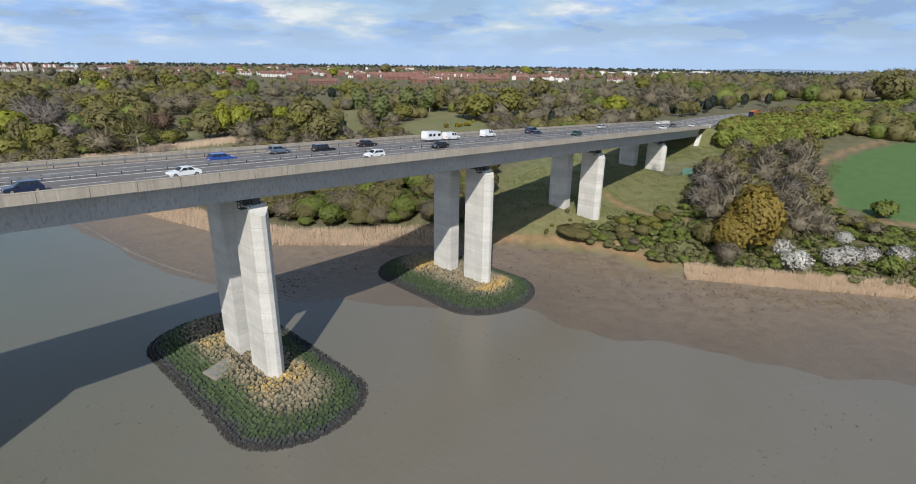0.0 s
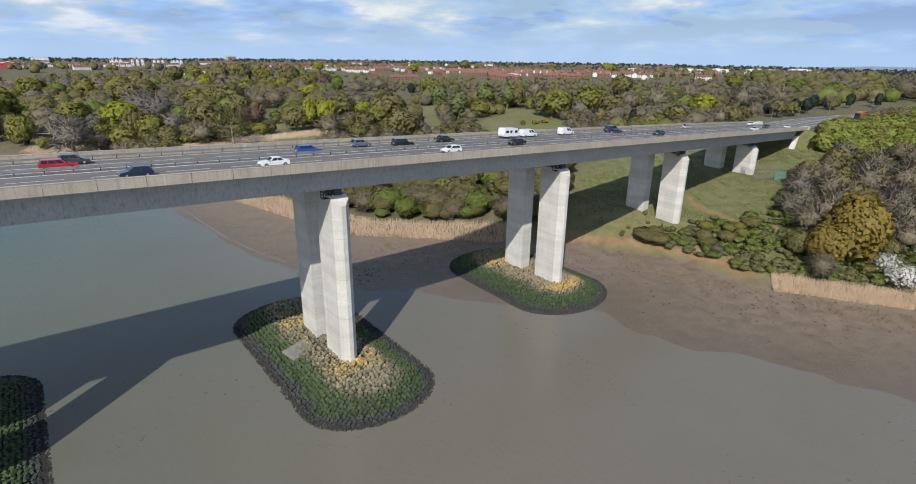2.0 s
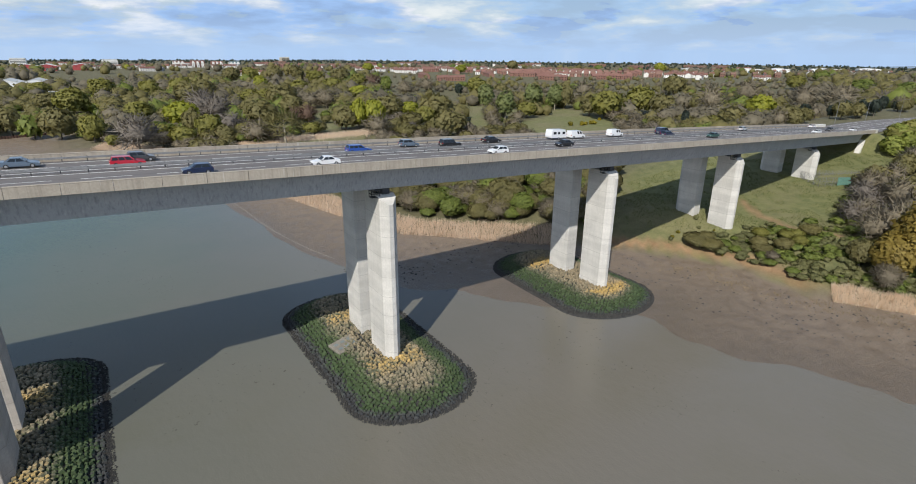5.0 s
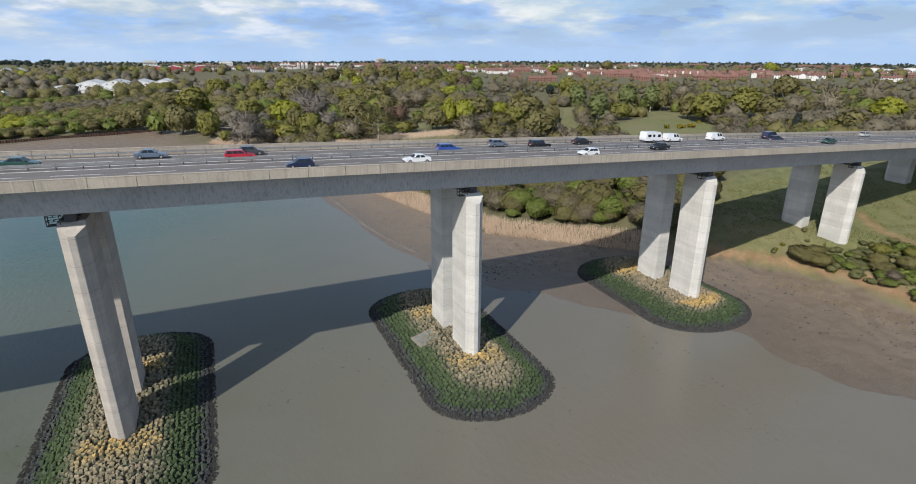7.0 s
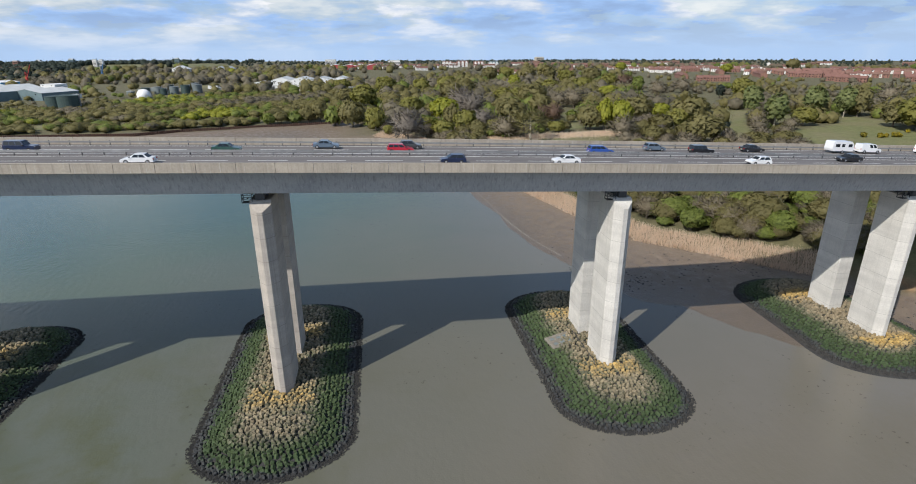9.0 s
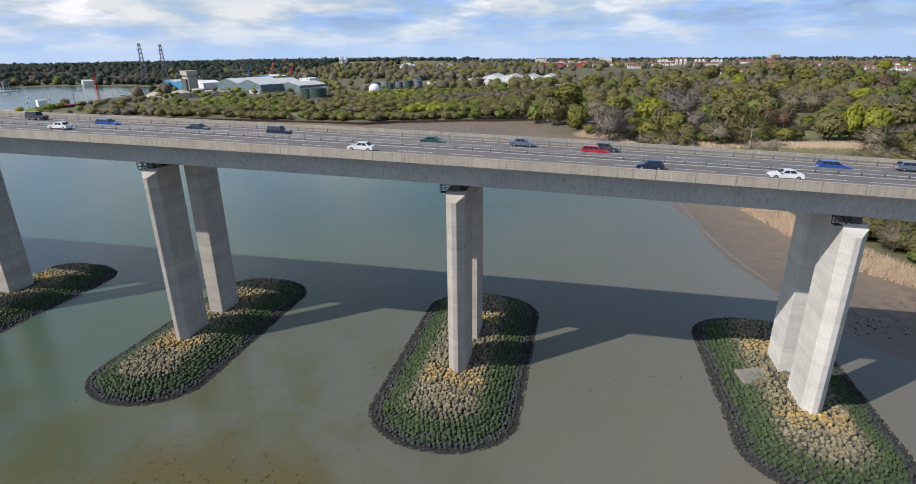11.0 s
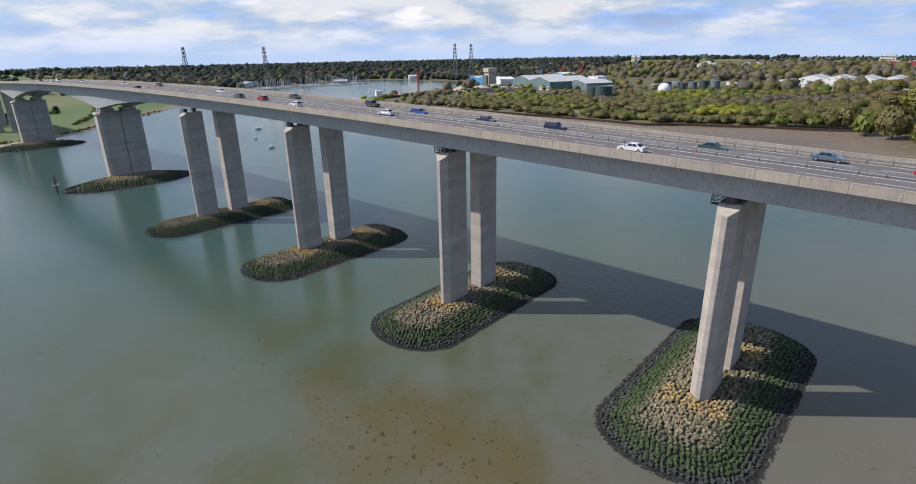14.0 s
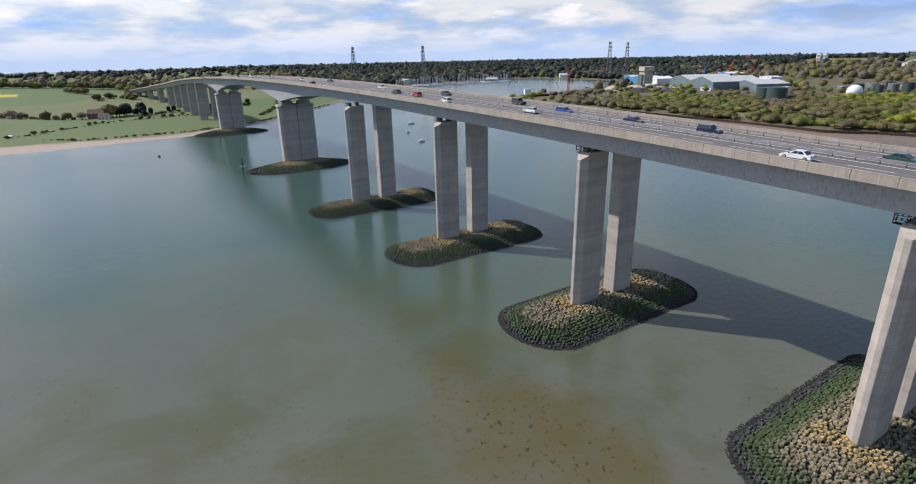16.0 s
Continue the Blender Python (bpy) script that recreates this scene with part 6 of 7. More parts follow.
N1, N2, F1, F2 = 3.4, 7.1, 16.9, 13.2   # near slow, near fast, far slow, far fast
for x, lane, style, colour in ((-27.0, N1, "hatchback", "dark blue"), (-8.0, N1, "saloon", "white"), (27.5, N1, "hatchback", "white"), (49.5, N2, "saloon", "black"), (-95, F2, "off-roader", "dark blue"),
                               (-64, F2, "saloon", "dark green"), (-35, F2, "estate", "red"), (-33, F1, "hatchback", "dark grey"), (14.7, F1, "hatchback", "grey blue"), (22.4, F2, "off-roader", "black"),
                               (2.0, F2, "estate", "bright blue"), (36, F1, "saloon", "black"), (78.8, F1, "van", "white"), (98, F2, "estate", "dark blue"), (112, N2, "saloon", "dark green"), (205, N2, "saloon", "dark grey"),
                               (215, F1, "hatchback", "white"), (180, N1, "saloon", "white"), (222, N1, "hatchback", "white"), (150, F1, "hatchback", "silver"), (-74, N1, "saloon", "white"), (-113, F2, "saloon", "dark blue"),
                               (-140, N2, "saloon", "white"), (-134.6, F2, "estate", "bright blue"), (-157, F1, "off-roader", "dark grey"), (-174.5, N1, "hatchback", "white"), (-199, N2, "hatchback", "red"), (-196, F1, "saloon", "dark grey"),
                               (-214, N2, "saloon", "dark grey"), (-239, F2, "hatchback", "white"), (-294, N1, "hatchback", "black"), (-339, F2, "saloon", "white"), (-306, F1, "estate", "dark grey"), (-406, F2, "hatchback", "white"),
                               (-425, N1, "saloon", "white"), (-453, F2, "van", "white"), (-470, N2, "hatchback", "silver"), (-518, F1, "saloon", "white"), (-560, N1, "hatchback", "dark grey"), (-640, F1, "van", "white"), (-48, F1, "saloon", "grey blue")):
    car(on_road(x, lane, lane < 9), style, colour)
car(on_road(63.5, F1), "van", "white", "white van towing a caravan on the bridge road")
car(on_road(101, F1), "van", "dark blue", "dark blue van driving on the bridge road")
car(pose(189, -9.5, float(height(189, -9.5)), 0, 0, 30), "van", "white", "white van parked beside the fenced compound")

# caravan behind the white van
cv = tagged(empty("caravan"), "white touring caravan towed behind a van", "caravan")
cv.matrix_world = on_road(56.4, F1)
prof = [(2.4, 0.55), (2.55, 0.9), (2.35, 1.75), (1.9, 2.45), (-2.2, 2.5), (-2.5, 2.3), (-2.6, 0.9), (-2.45, 0.5)]
solid("body", *extrude(prof, 2.2), paint("white", COLOURS["white"]), cv)
for s in (-1, 1):
    for x0, x1 in ((1.1, 2.0), (-0.5, 0.2), (-2.0, -1.0)):
        quad("window", [(x0, s * 1.108, 1.35), (x1, s * 1.108, 1.35), (x1, s * 1.108, 1.95), (x0, s * 1.108, 1.95)][::s], M_GLASS, cv)
    wheel(cv, -0.1, s * 1.0, 0.33)
solid("tow_bar", *boxvf(2.4, 4.0, -0.05, 0.05, 0.40, 0.52), M_DARKSTEEL, cv)


def lorry(m, colour, cabcol):
    ob = tagged(empty("lorry"), "%s box lorry on the approach road" % colour, "lorry", group="traffic")
    ob.matrix_world = m
    part("cargo_box", box_bm(-5.2, 3.0, -1.25, 1.25, 1.1, 4.0, 0.08), paint(colour, COLOURS[colour]), ob)
    part("cab", box_bm(3.2, 5.2, -1.2, 1.2, 0.7, 3.3, 0.2), paint(cabcol, COLOURS[cabcol]), ob)
    quad("windscreen", [(5.21, -1.0, 1.9), (5.21, 1.0, 1.9), (5.21, 1.0, 2.9), (5.21, -1.0, 2.9)], M_GLASS, ob)
    part("chassis", box_bm(-5.1, 4.8, -0.5, 0.5, 0.6, 1.08), M_DARKSTEEL, ob)
    for x in (-4.2, -2.9, 4.1):
        for y in (-1.05, 1.05):
            wheel(ob, x, y, 0.5)


lorry(on_road(330, N1, True), "orange", "dark blue")
lorry(on_road(395, N1, True), "light blue", "white")

# street lamps where the bridge meets the land
for x in (262, 300, 338):
    lp = tagged(empty("street_lamp", along(x, Y1 + 1.6)), "tall galvanised street lamp beside the road", "street lamp", group="street lamps")
    solid("pole", *tube([(0, 0, -1.0), (0, 0, 5), (0, 0, 10)], [0.12, 0.09, 0.06], 8), M_STEEL, lp)
    solid("arm", *tube([(0, 0, 9.9), (0, -0.9, 10.2), (0, -1.8, 10.25)], [0.05, 0.05, 0.05], 6), M_STEEL, lp)
    part("lantern", box_bm(-0.15, 0.15, -2.4, -1.7, 10.18, 10.32, 0.03), M_STEEL, lp)

# ---- buildings and works ----
M_BRICK = simple("red brick", (0.170, 0.085, 0.065), (0.260, 0.140, 0.105), 0.6, 0.85, 0, 6.0, "obj", 0.2, 0.3)
M_ROOFRED = simple("red roof tiles", (0.150, 0.075, 0.060), (0.235, 0.120, 0.095), 0.5, 0.85, 0, 5.0, "obj", 0.2, 0.35)
M_ROOFBROWN = simple("brown roof tiles", (0.13, 0.075, 0.055), (0.21, 0.125, 0.095), 0.5, 0.85, 0, 5.0, "obj", 0.2, 0.35)
M_RENDER = simple("white render", (0.62, 0.61, 0.58), (0.76, 0.75, 0.72), 0.4, 0.8, 0, 4.0, "obj", 0.1, 0.2)
M_SHEDWHITE = simple("white sheet cladding", (0.66, 0.67, 0.67), (0.78, 0.79, 0.79), 0.2, 0.6, 0, 3.0, "obj", 0.1)
M_SHEDGREY = simple("light grey sheet roof", (0.42, 0.44, 0.44), (0.56, 0.58, 0.57), 0.15, 0.6, 0, 3.0, "obj", 0.1)
M_SHEDTEAL = simple("dull teal cladding", (0.10, 0.15, 0.165), (0.15, 0.21, 0.225), 0.2, 0.6, 0, 3.0, "obj", 0.1)
M_SHEDRED = simple("red cladding", (0.33, 0.05, 0.055), (0.42, 0.085, 0.085), 0.2, 0.6, 0, 3.0, "obj", 0.1)
M_SHEDBLUE = simple("blue cladding", (0.03, 0.20, 0.38), (0.06, 0.28, 0.48), 0.2, 0.6, 0, 3.0, "obj", 0.1)
M_TANK = simple("dark green tank steel", (0.028, 0.055, 0.050), (0.055, 0.085, 0.078), 0.3, 0.6, 0.1, 3.0, "obj", 0.1)
M_TANKGREY = simple("grey tank steel", (0.12, 0.15, 0.15), (0.20, 0.23, 0.23), 0.3, 0.6, 0.1, 3.0, "obj", 0.1)
M_DOME = simple("white membrane", (0.74, 0.74, 0.73), (0.84, 0.84, 0.83), 0.3, 0.55, 0, 3.0, "obj", 0.05)
M_RUST = simple("rusted sheet piling", (0.050, 0.028, 0.022), (0.105, 0.055, 0.038), 0.7, 0.85, 0.2, 5.0, "world", 0.3)
M_REDSTEEL = simple("red painted steel", (0.40, 0.03, 0.03), (0.50, 0.06, 0.05), 0.7, 0.6, 0.1)
M_BLUESTEEL = simple("blue painted steel", (0.04, 0.13, 0.30), (0.08, 0.20, 0.38), 0.7, 0.6, 0.1)
M_PYLON = simple("weathered pylon steel", (0.12, 0.13, 0.14), (0.20, 0.21, 0.22), 0.5, 0.6, 0.4)
M_BEIGE = simple("beige concrete", (0.34, 0.31, 0.25), (0.46, 0.42, 0.35), 0.2, 0.85, 0, 3.0, "obj", 0.2)
M_HULL = simple("white boat hull", (0.68, 0.69, 0.70), (0.80, 0.80, 0.80), 1.0, 0.4)
M_DARKHULL = simple("dark ship hull", (0.02, 0.024, 0.03), (0.045, 0.045, 0.05), 0.5, 0.6)
M_MAST = simple("aluminium mast", (0.50, 0.51, 0.52), (0.62, 0.63, 0.64), 1.0, 0.4, 0.5)
M_SLAB = simple("dirty slab concrete", (0.15, 0.135, 0.11), (0.25, 0.23, 0.19), 0.8, 0.9, 0, 5.0, "obj", 0.3)
M_GREENNET = simple("green debris netting", (0.07, 0.17, 0.14), (0.13, 0.25, 0.20), 1.2, 0.8)


def gable(name, w, d, h, r, wall, roof, parent, eave=0.35):
    """Walls with gable ends and a pitched roof of real thickness; ridge along x."""
    v = [(-w / 2, -d / 2, -1.5), (w / 2, -d / 2, -1.5), (w / 2, d / 2, -1.5), (-w / 2, d / 2, -1.5), (-w / 2, -d / 2, h), (w / 2, -d / 2, h), (w / 2, d / 2, h), (-w / 2, d / 2, h), (-w / 2, 0, h + r), (w / 2, 0, h + r)]
    solid("wall", v, [(0, 1, 5, 4), (2, 3, 7, 6), (1, 2, 6, 9, 5), (3, 0, 4, 8, 7), (3, 2, 1, 0)], wall, parent)
    e, t = eave, 0.22
    k = r / (d / 2)
    rv = []
    for x in (-w / 2 - e * 0.5, w / 2 + e * 0.5):
        rv += [(x, -d / 2 - e, h - e * k), (x, 0, h + r), (x, d / 2 + e, h - e * k), (x, d / 2 + e, h - e * k + t), (x, 0, h + r + t), (x, -d / 2 - e, h - e * k + t)]
    solid("roof", rv, [(0, 1, 7, 6), (1, 2, 8, 7), (2, 3, 9, 8), (3, 4, 10, 9), (4, 5, 11, 10), (5, 0, 6, 11), (0, 5, 4, 1), (1, 4, 3, 2), (6, 7, 10, 11), (7, 8, 9, 10)], roof, parent)


def house(w, d, h, r, wall, roof, label, storeys=2, bays=2, group="town houses"):
    ob = tagged(empty("house"), label, "house", group=group)
    gable("house", w, d, h, r, wall, roof, ob)
    part("chimney", box_bm(w * 0.32, w * 0.32 + 0.9, -0.4, 0.4, h + r - 0.6, h + r + 1.3), M_BRICK, ob)
    for s in range(storeys):
        for b in range(bays):
            if s == 0 and b == 0:
                solid("door", *boxvf(-w / 2 + w * 0.5 / bays - 0.5, -w / 2 + w * 0.5 / bays + 0.5, -d / 2 - 0.05, -d / 2 + 0.02, 0.0, 2.1), M_TRIM, ob)
                continue
            x = -w / 2 + w * (b + 0.5) / bays
            z = 0.9 + s * (h / storeys)
            solid("window", *boxvf(x - 0.65, x + 0.65, -d / 2 - 0.05, -d / 2 + 0.02, z, z + 1.3), M_GLASS, ob)
    return ob


proto = {
    "red": house(8.5, 9, 5.4, 3.0, M_BRICK, M_ROOFRED, "red brick house with a red tiled roof"),
    "redwhite": house(8.5, 9, 5.4, 3.2, M_RENDER, M_ROOFRED, "white rendered house with a red tiled roof"),
    "white": house(8.5, 9, 5.4, 2.6, M_RENDER, M_ROOFBROWN, "white rendered house with a brown tiled roof"),
    "brown": house(9, 9, 5.4, 3.0, M_BRICK, M_ROOFBROWN, "brick house with a brown tiled roof"),
}
used = set()
rg_h = random.Random(3)


def put_house(kind, x, y, face):
    m = pose(x, y, float(height(x, y)), 0, 0, face)
    if kind not in used:
        used.add(kind)
        proto[kind].matrix_world = m
        return proto[kind]
    return copy_thing(proto[kind], m)


def rows(p0, p1, n, depth, count, kinds, gap=1.0):
    """Terraces: rows of houses one behind the other, facing the river."""
    d = Vector((p1[0] - p0[0], p1[1] - p0[1]))
    face = math.degrees(math.atan2(d.y, d.x))
    nrm = Vector((-d.y, d.x)).normalized()
    for k in range(count):
        for i in range(n):
            if rg_h.random() > gap:
                continue
            q = Vector(p0) + d * ((i + 0.5) / n) + nrm * (depth * k + rg_h.uniform(-2, 2))
            put_house(rg_h.choice(kinds), q.x, q.y, face + rg_h.choice((0, 0, 0, 90)) * (rg_h.random() < 0.12))


rows((585, 800), (830, 545), 28, 42, 3, ("red", "red", "redwhite", "red", "brown"), 0.80)
rows((430, 1010), (700, 960), 26, 45, 2, ("white", "white", "redwhite"), 0.9)
rows((850, 640), (1050, 420), 16, 60, 2, ("red", "brown", "redwhite"), 0.55)
rows((-130, 1330), (170, 1330), 26, 50, 1, ("white", "redwhite", "white"), 0.95)
rows((330, 1330), (520, 1240), 12, 60, 2, ("red", "brown"), 0.6)
rows((1200, 560), (1500, 420), 14, 70, 2, ("white", "redwhite", "white"), 0.6)


def far_streets(seed, n, span, dists, wall, roof, label):
    """Streets of small houses too far off to be told apart: walls, gabled roofs, windows and chimneys."""
    rg = random.Random(seed)
    vw, fw, vr, fr, vg, fg = [], [], [], [], [], []

    def add(vs, fs, v, f):
        o = len(vs)
        vs.extend(v)
        fs.extend(tuple(i + o for i in q) for q in f)

    for i in range(n):
        az, ds = radians(rg.uniform(*span)), rg.uniform(*dists)
        turn = radians(rg.choice((0, 0, 90)) + rg.uniform(-14, 14)) - az
        x0, y0 = -37 + math.sin(az) * ds, -80 + math.cos(az) * ds
        for j in range(rg.randrange(3, 8)):
            x, y = x0 + math.cos(turn) * 9.0 * j, y0 + math.sin(turn) * 9.0 * j
            if float(shore(np.array(x), np.array(y))) < 12 or (x > 226 and abs(y - float(bend(x)) - 9.4) < 28):
                continue
            z = float(height(x, y))
            w, d, h, r = 4.2, 4.6, rg.uniform(5.0, 6.0), rg.uniform(2.6, 3.4)
            ca, sa = math.cos(turn), math.sin(turn)

            def at(q):
                return (x + q[0] * ca - q[1] * sa, y + q[0] * sa + q[1] * ca, z + q[2])

            add(vw, fw, [at(q) for q in ((-w, -d, -1), (w, -d, -1), (w, d, -1), (-w, d, -1), (-w, -d, h), (w, -d, h), (w, d, h), (-w, d, h), (-w, 0, h + r), (w, 0, h + r))],
                [(0, 1, 5, 4), (1, 2, 6, 9, 5), (2, 3, 7, 6), (3, 0, 4, 8, 7)])
            e = 0.4
            add(vr, fr, [at(q) for q in ((-w - 0.2, -d - e, h - 0.2), (w + 0.2, -d - e, h - 0.2), (w + 0.2, 0, h + r + 0.15), (-w - 0.2, 0, h + r + 0.15), (-w - 0.2, d + e, h - 0.2), (w + 0.2, d + e, h - 0.2))], [(0, 1, 2, 3), (3, 2, 5, 4)])
            cv, cf = boxvf(w - 1.3, w - 0.4, -0.4, 0.4, h + r - 0.8, h + r + 1.2)
            add(vr, fr, [at(q) for q in cv], cf)
            for wx, wz in ((-2, 0.9), (2, 0.9), (-2, 3.5), (2, 3.5)):
                add(vg, fg, [at(q) for q in ((wx - 0.7, -d - 0.05, wz), (wx + 0.7, -d - 0.05, wz), (wx + 0.7, -d - 0.05, wz + 1.3), (wx - 0.7, -d - 0.05, wz + 1.3))], [(0, 1, 2, 3)])
    ob = tagged(solid("far_houses", vw, fw, wall), label, "distant houses", kind="stuff")
    solid("roof_rest", vr, fr, roof, ob)
    solid("window_rest", vg, fg, M_GLASS, ob)


far_streets(1, 14, (30, 50), (880, 1250), M_BRICK, M_ROOFRED, "distant streets of red brick houses with red roofs")
far_streets(2, 24, (12, 60), (1050, 1900), M_BRICK, M_ROOFBROWN, "distant streets of brick houses with brown roofs")
far_streets(3, 44, (-6, 62), (1000, 1800), M_RENDER, M_ROOFRED, "distant streets of white houses with red roofs")
far_streets(4, 40, (-60, -30), (1150, 1700), M_RENDER, M_ROOFBROWN, "distant white houses on the wooded hill")


def block(x, y, w, d, h, wall, roof, label, face, gables=3):
    """Flats: taller block with cross gables and rows of windows."""
    ob = tagged(empty("apartment_building", pose(x, y, float(height(x, y)), 0, 0, face)), label, "apartment building", group="flats")
    gable("b", w, d, h, 4.0, wall, roof, ob)
    for g in range(gables):
        gx = -w / 2 + w * (g + 0.5) / gables
        v = [(gx - 3, -d / 2 - 1.2, -1), (gx + 3, -d / 2 - 1.2, -1), (gx + 3, -d / 2 - 1.2, h), (gx, -d / 2 - 1.2, h + 3.6), (gx - 3, -d / 2 - 1.2, h), (gx - 3, -d / 2 + 1, -1), (gx + 3, -d / 2 + 1, -1), (gx + 3, 0, h), (gx, 0, h + 3.6), (gx - 3, 0, h)]
        solid("gable", v, [(0, 1, 2, 3, 4), (1, 6, 7, 2), (2, 7, 8, 3), (3, 8, 9, 4), (4, 9, 5, 0)], M_RENDER, ob)
    for s in range(int(h / 3)):
        for b in range(int(w / 3.4)):
            xx = -w / 2 + 1.7 + b * 3.4
            solid("window", *boxvf(xx - 0.7, xx + 0.7, -d / 2 - 1.27, -d / 2 - 0.02, 0.9 + s * 3, 2.3 + s * 3), M_GLASS, ob)


block(190, 1385, 30, 13, 11, M_BRICK, M_ROOFRED, "red brick apartment building with white gables", 0)
block(232, 1380, 26, 13, 10, M_BRICK, M_ROOFRED, "red brick apartment building with white gables", 0)
block(150, 1390, 24, 13, 11, M_RENDER, M_ROOFBROWN, "cream apartment building with white gables", 0)
block(272, 1378, 24, 13, 10, M_RENDER, M_SHEDTEAL, "white and blue-grey apartment building", 0)


def shed(x, y, w, d, h, face, wall, roof, label, bays=1, rise=2.5):
    ob = tagged(empty("warehouse", pose(x, y, float(height(x, y)), 0, 0, face)), label, "warehouse", group="warehouses")
    bw = w / bays
    for b in range(bays):
        xc = -w / 2 + bw * (b + 0.5)
        e = 0.3
        # ridge runs front to back
        v = [(xc - bw / 2, -d / 2, -1.5), (xc + bw / 2, -d / 2, -1.5), (xc + bw / 2, -d / 2, h), (xc, -d / 2, h + rise), (xc - bw / 2, -d / 2, h), (xc - bw / 2, d / 2, -1.5), (xc + bw / 2, d / 2, -1.5), (xc + bw / 2, d / 2, h), (xc, d / 2, h + rise), (xc - bw / 2, d / 2, h)]
        solid("wall", v, [(0, 1, 2, 3, 4), (9, 8, 7, 6, 5), (1, 6, 7, 2), (5, 0, 4, 9)], wall, ob)
        r = []
        for yy in (-d / 2 - e, d / 2 + e):
            r += [(xc - bw / 2, yy, h), (xc, yy, h + rise), (xc + bw / 2, yy, h), (xc + bw / 2, yy, h + 0.3), (xc, yy, h + rise + 0.3), (xc - bw / 2, yy, h + 0.3)]
        solid("roof", r, [(0, 1, 7, 6), (1, 2, 8, 7), (2, 3, 9, 8), (3, 4, 10, 9), (4, 5, 11, 10), (5, 0, 6, 11), (0, 5, 4, 1), (1, 4, 3, 2), (6, 7, 10, 11), (7, 8, 9, 10)], roof, ob)
        solid("loading_door", *boxvf(xc - 2.2, xc + 2.2, -d / 2 - 0.08, -d / 2 + 0.03, 0, min(4.6, h - 0.6)), M_SHEDTEAL, ob)
        for k in (-0.3, 0.3):
            solid("window", *boxvf(xc + bw * k - 0.9, xc + bw * k + 0.9, -d / 2 - 0.06, -d / 2 + 0.02, h - 1.9, h - 0.8), M_GLASS, ob)
    return ob


shed(-130, 775, 112, 42, 8.0, -4, M_SHEDWHITE, M_SHEDGREY, "long white warehouse with four gables", 4, 4.0)
shed(-200, 772, 22, 20, 5, -4, M_SHEDWHITE, M_SHEDGREY, "small white annex shed", 1, 1.5)
shed(-500, 655, 120, 70, 9, -28, M_SHEDTEAL, M_SHEDGREY, "big teal shed with a light grey roof", 2, 6)
shed(-425, 640, 52, 44, 8, -28, M_SHEDTEAL, M_SHEDGREY, "teal shed with a grey roof", 1, 4)
shed(-440, 690, 26, 16, 13, -28, M_SHEDWHITE, M_SHEDWHITE, "white boxy plant building", 1, 0.6)
shed(-585, 835, 40, 26, 11, -28, M_SHEDBLUE, M_SHEDWHITE, "bright blue shed with a white roof", 1, 2)
shed(-690, 735, 90, 34, 11, -30, M_SHEDBLUE, M_SHEDGREY, "blue and grey quayside warehouse", 2, 3)
shed(-640, 720, 50, 30, 9, -30, M_SHEDWHITE, M_SHEDWHITE, "white warehouse on the quayside", 1, 3)
shed(-110, 1240, 60, 30, 9, 0, M_SHEDRED, M_SHEDWHITE, "red retail shed with a white roof", 2, 3)
shed(-40, 1250, 30, 26, 9, 0, M_SHEDRED, M_SHEDWHITE, "red retail shed with a white roof", 1, 3)
shed(-470, 1270, 36, 30, 6, 0, M_SHEDWHITE, M_SHEDWHITE, "white hall with peaked roof", 1, 7)
shed(-380, 1290, 40, 30, 6, 0, M_SHEDWHITE, M_SHEDGREY, "white hall with peaked roof", 2, 6)
shed(-1020, 650, 40, 24, 7, -40, M_SHEDTEAL, M_SHEDGREY, "grey shed beside the marina", 1, 3)
shed(-985, 830, 44, 20, 7, -40, M_SHEDWHITE, M_SHEDGREY, "pale shed beside the marina", 1, 2)
shed(-1080, 470, 44, 20, 7, -60, M_SHEDGREY, M_SHEDGREY, "grey shed beside the marina", 1, 2)
for i, (x, y, w) in enumerate(((1250, 640, 60), (1330, 610, 40), (1450, 560, 70), (1580, 520, 50), (1120, 700, 40))):
    shed(x, y, w, 30, 8, -50, M_SHEDWHITE, M_SHEDWHITE, "distant white industrial unit", 1, 2)


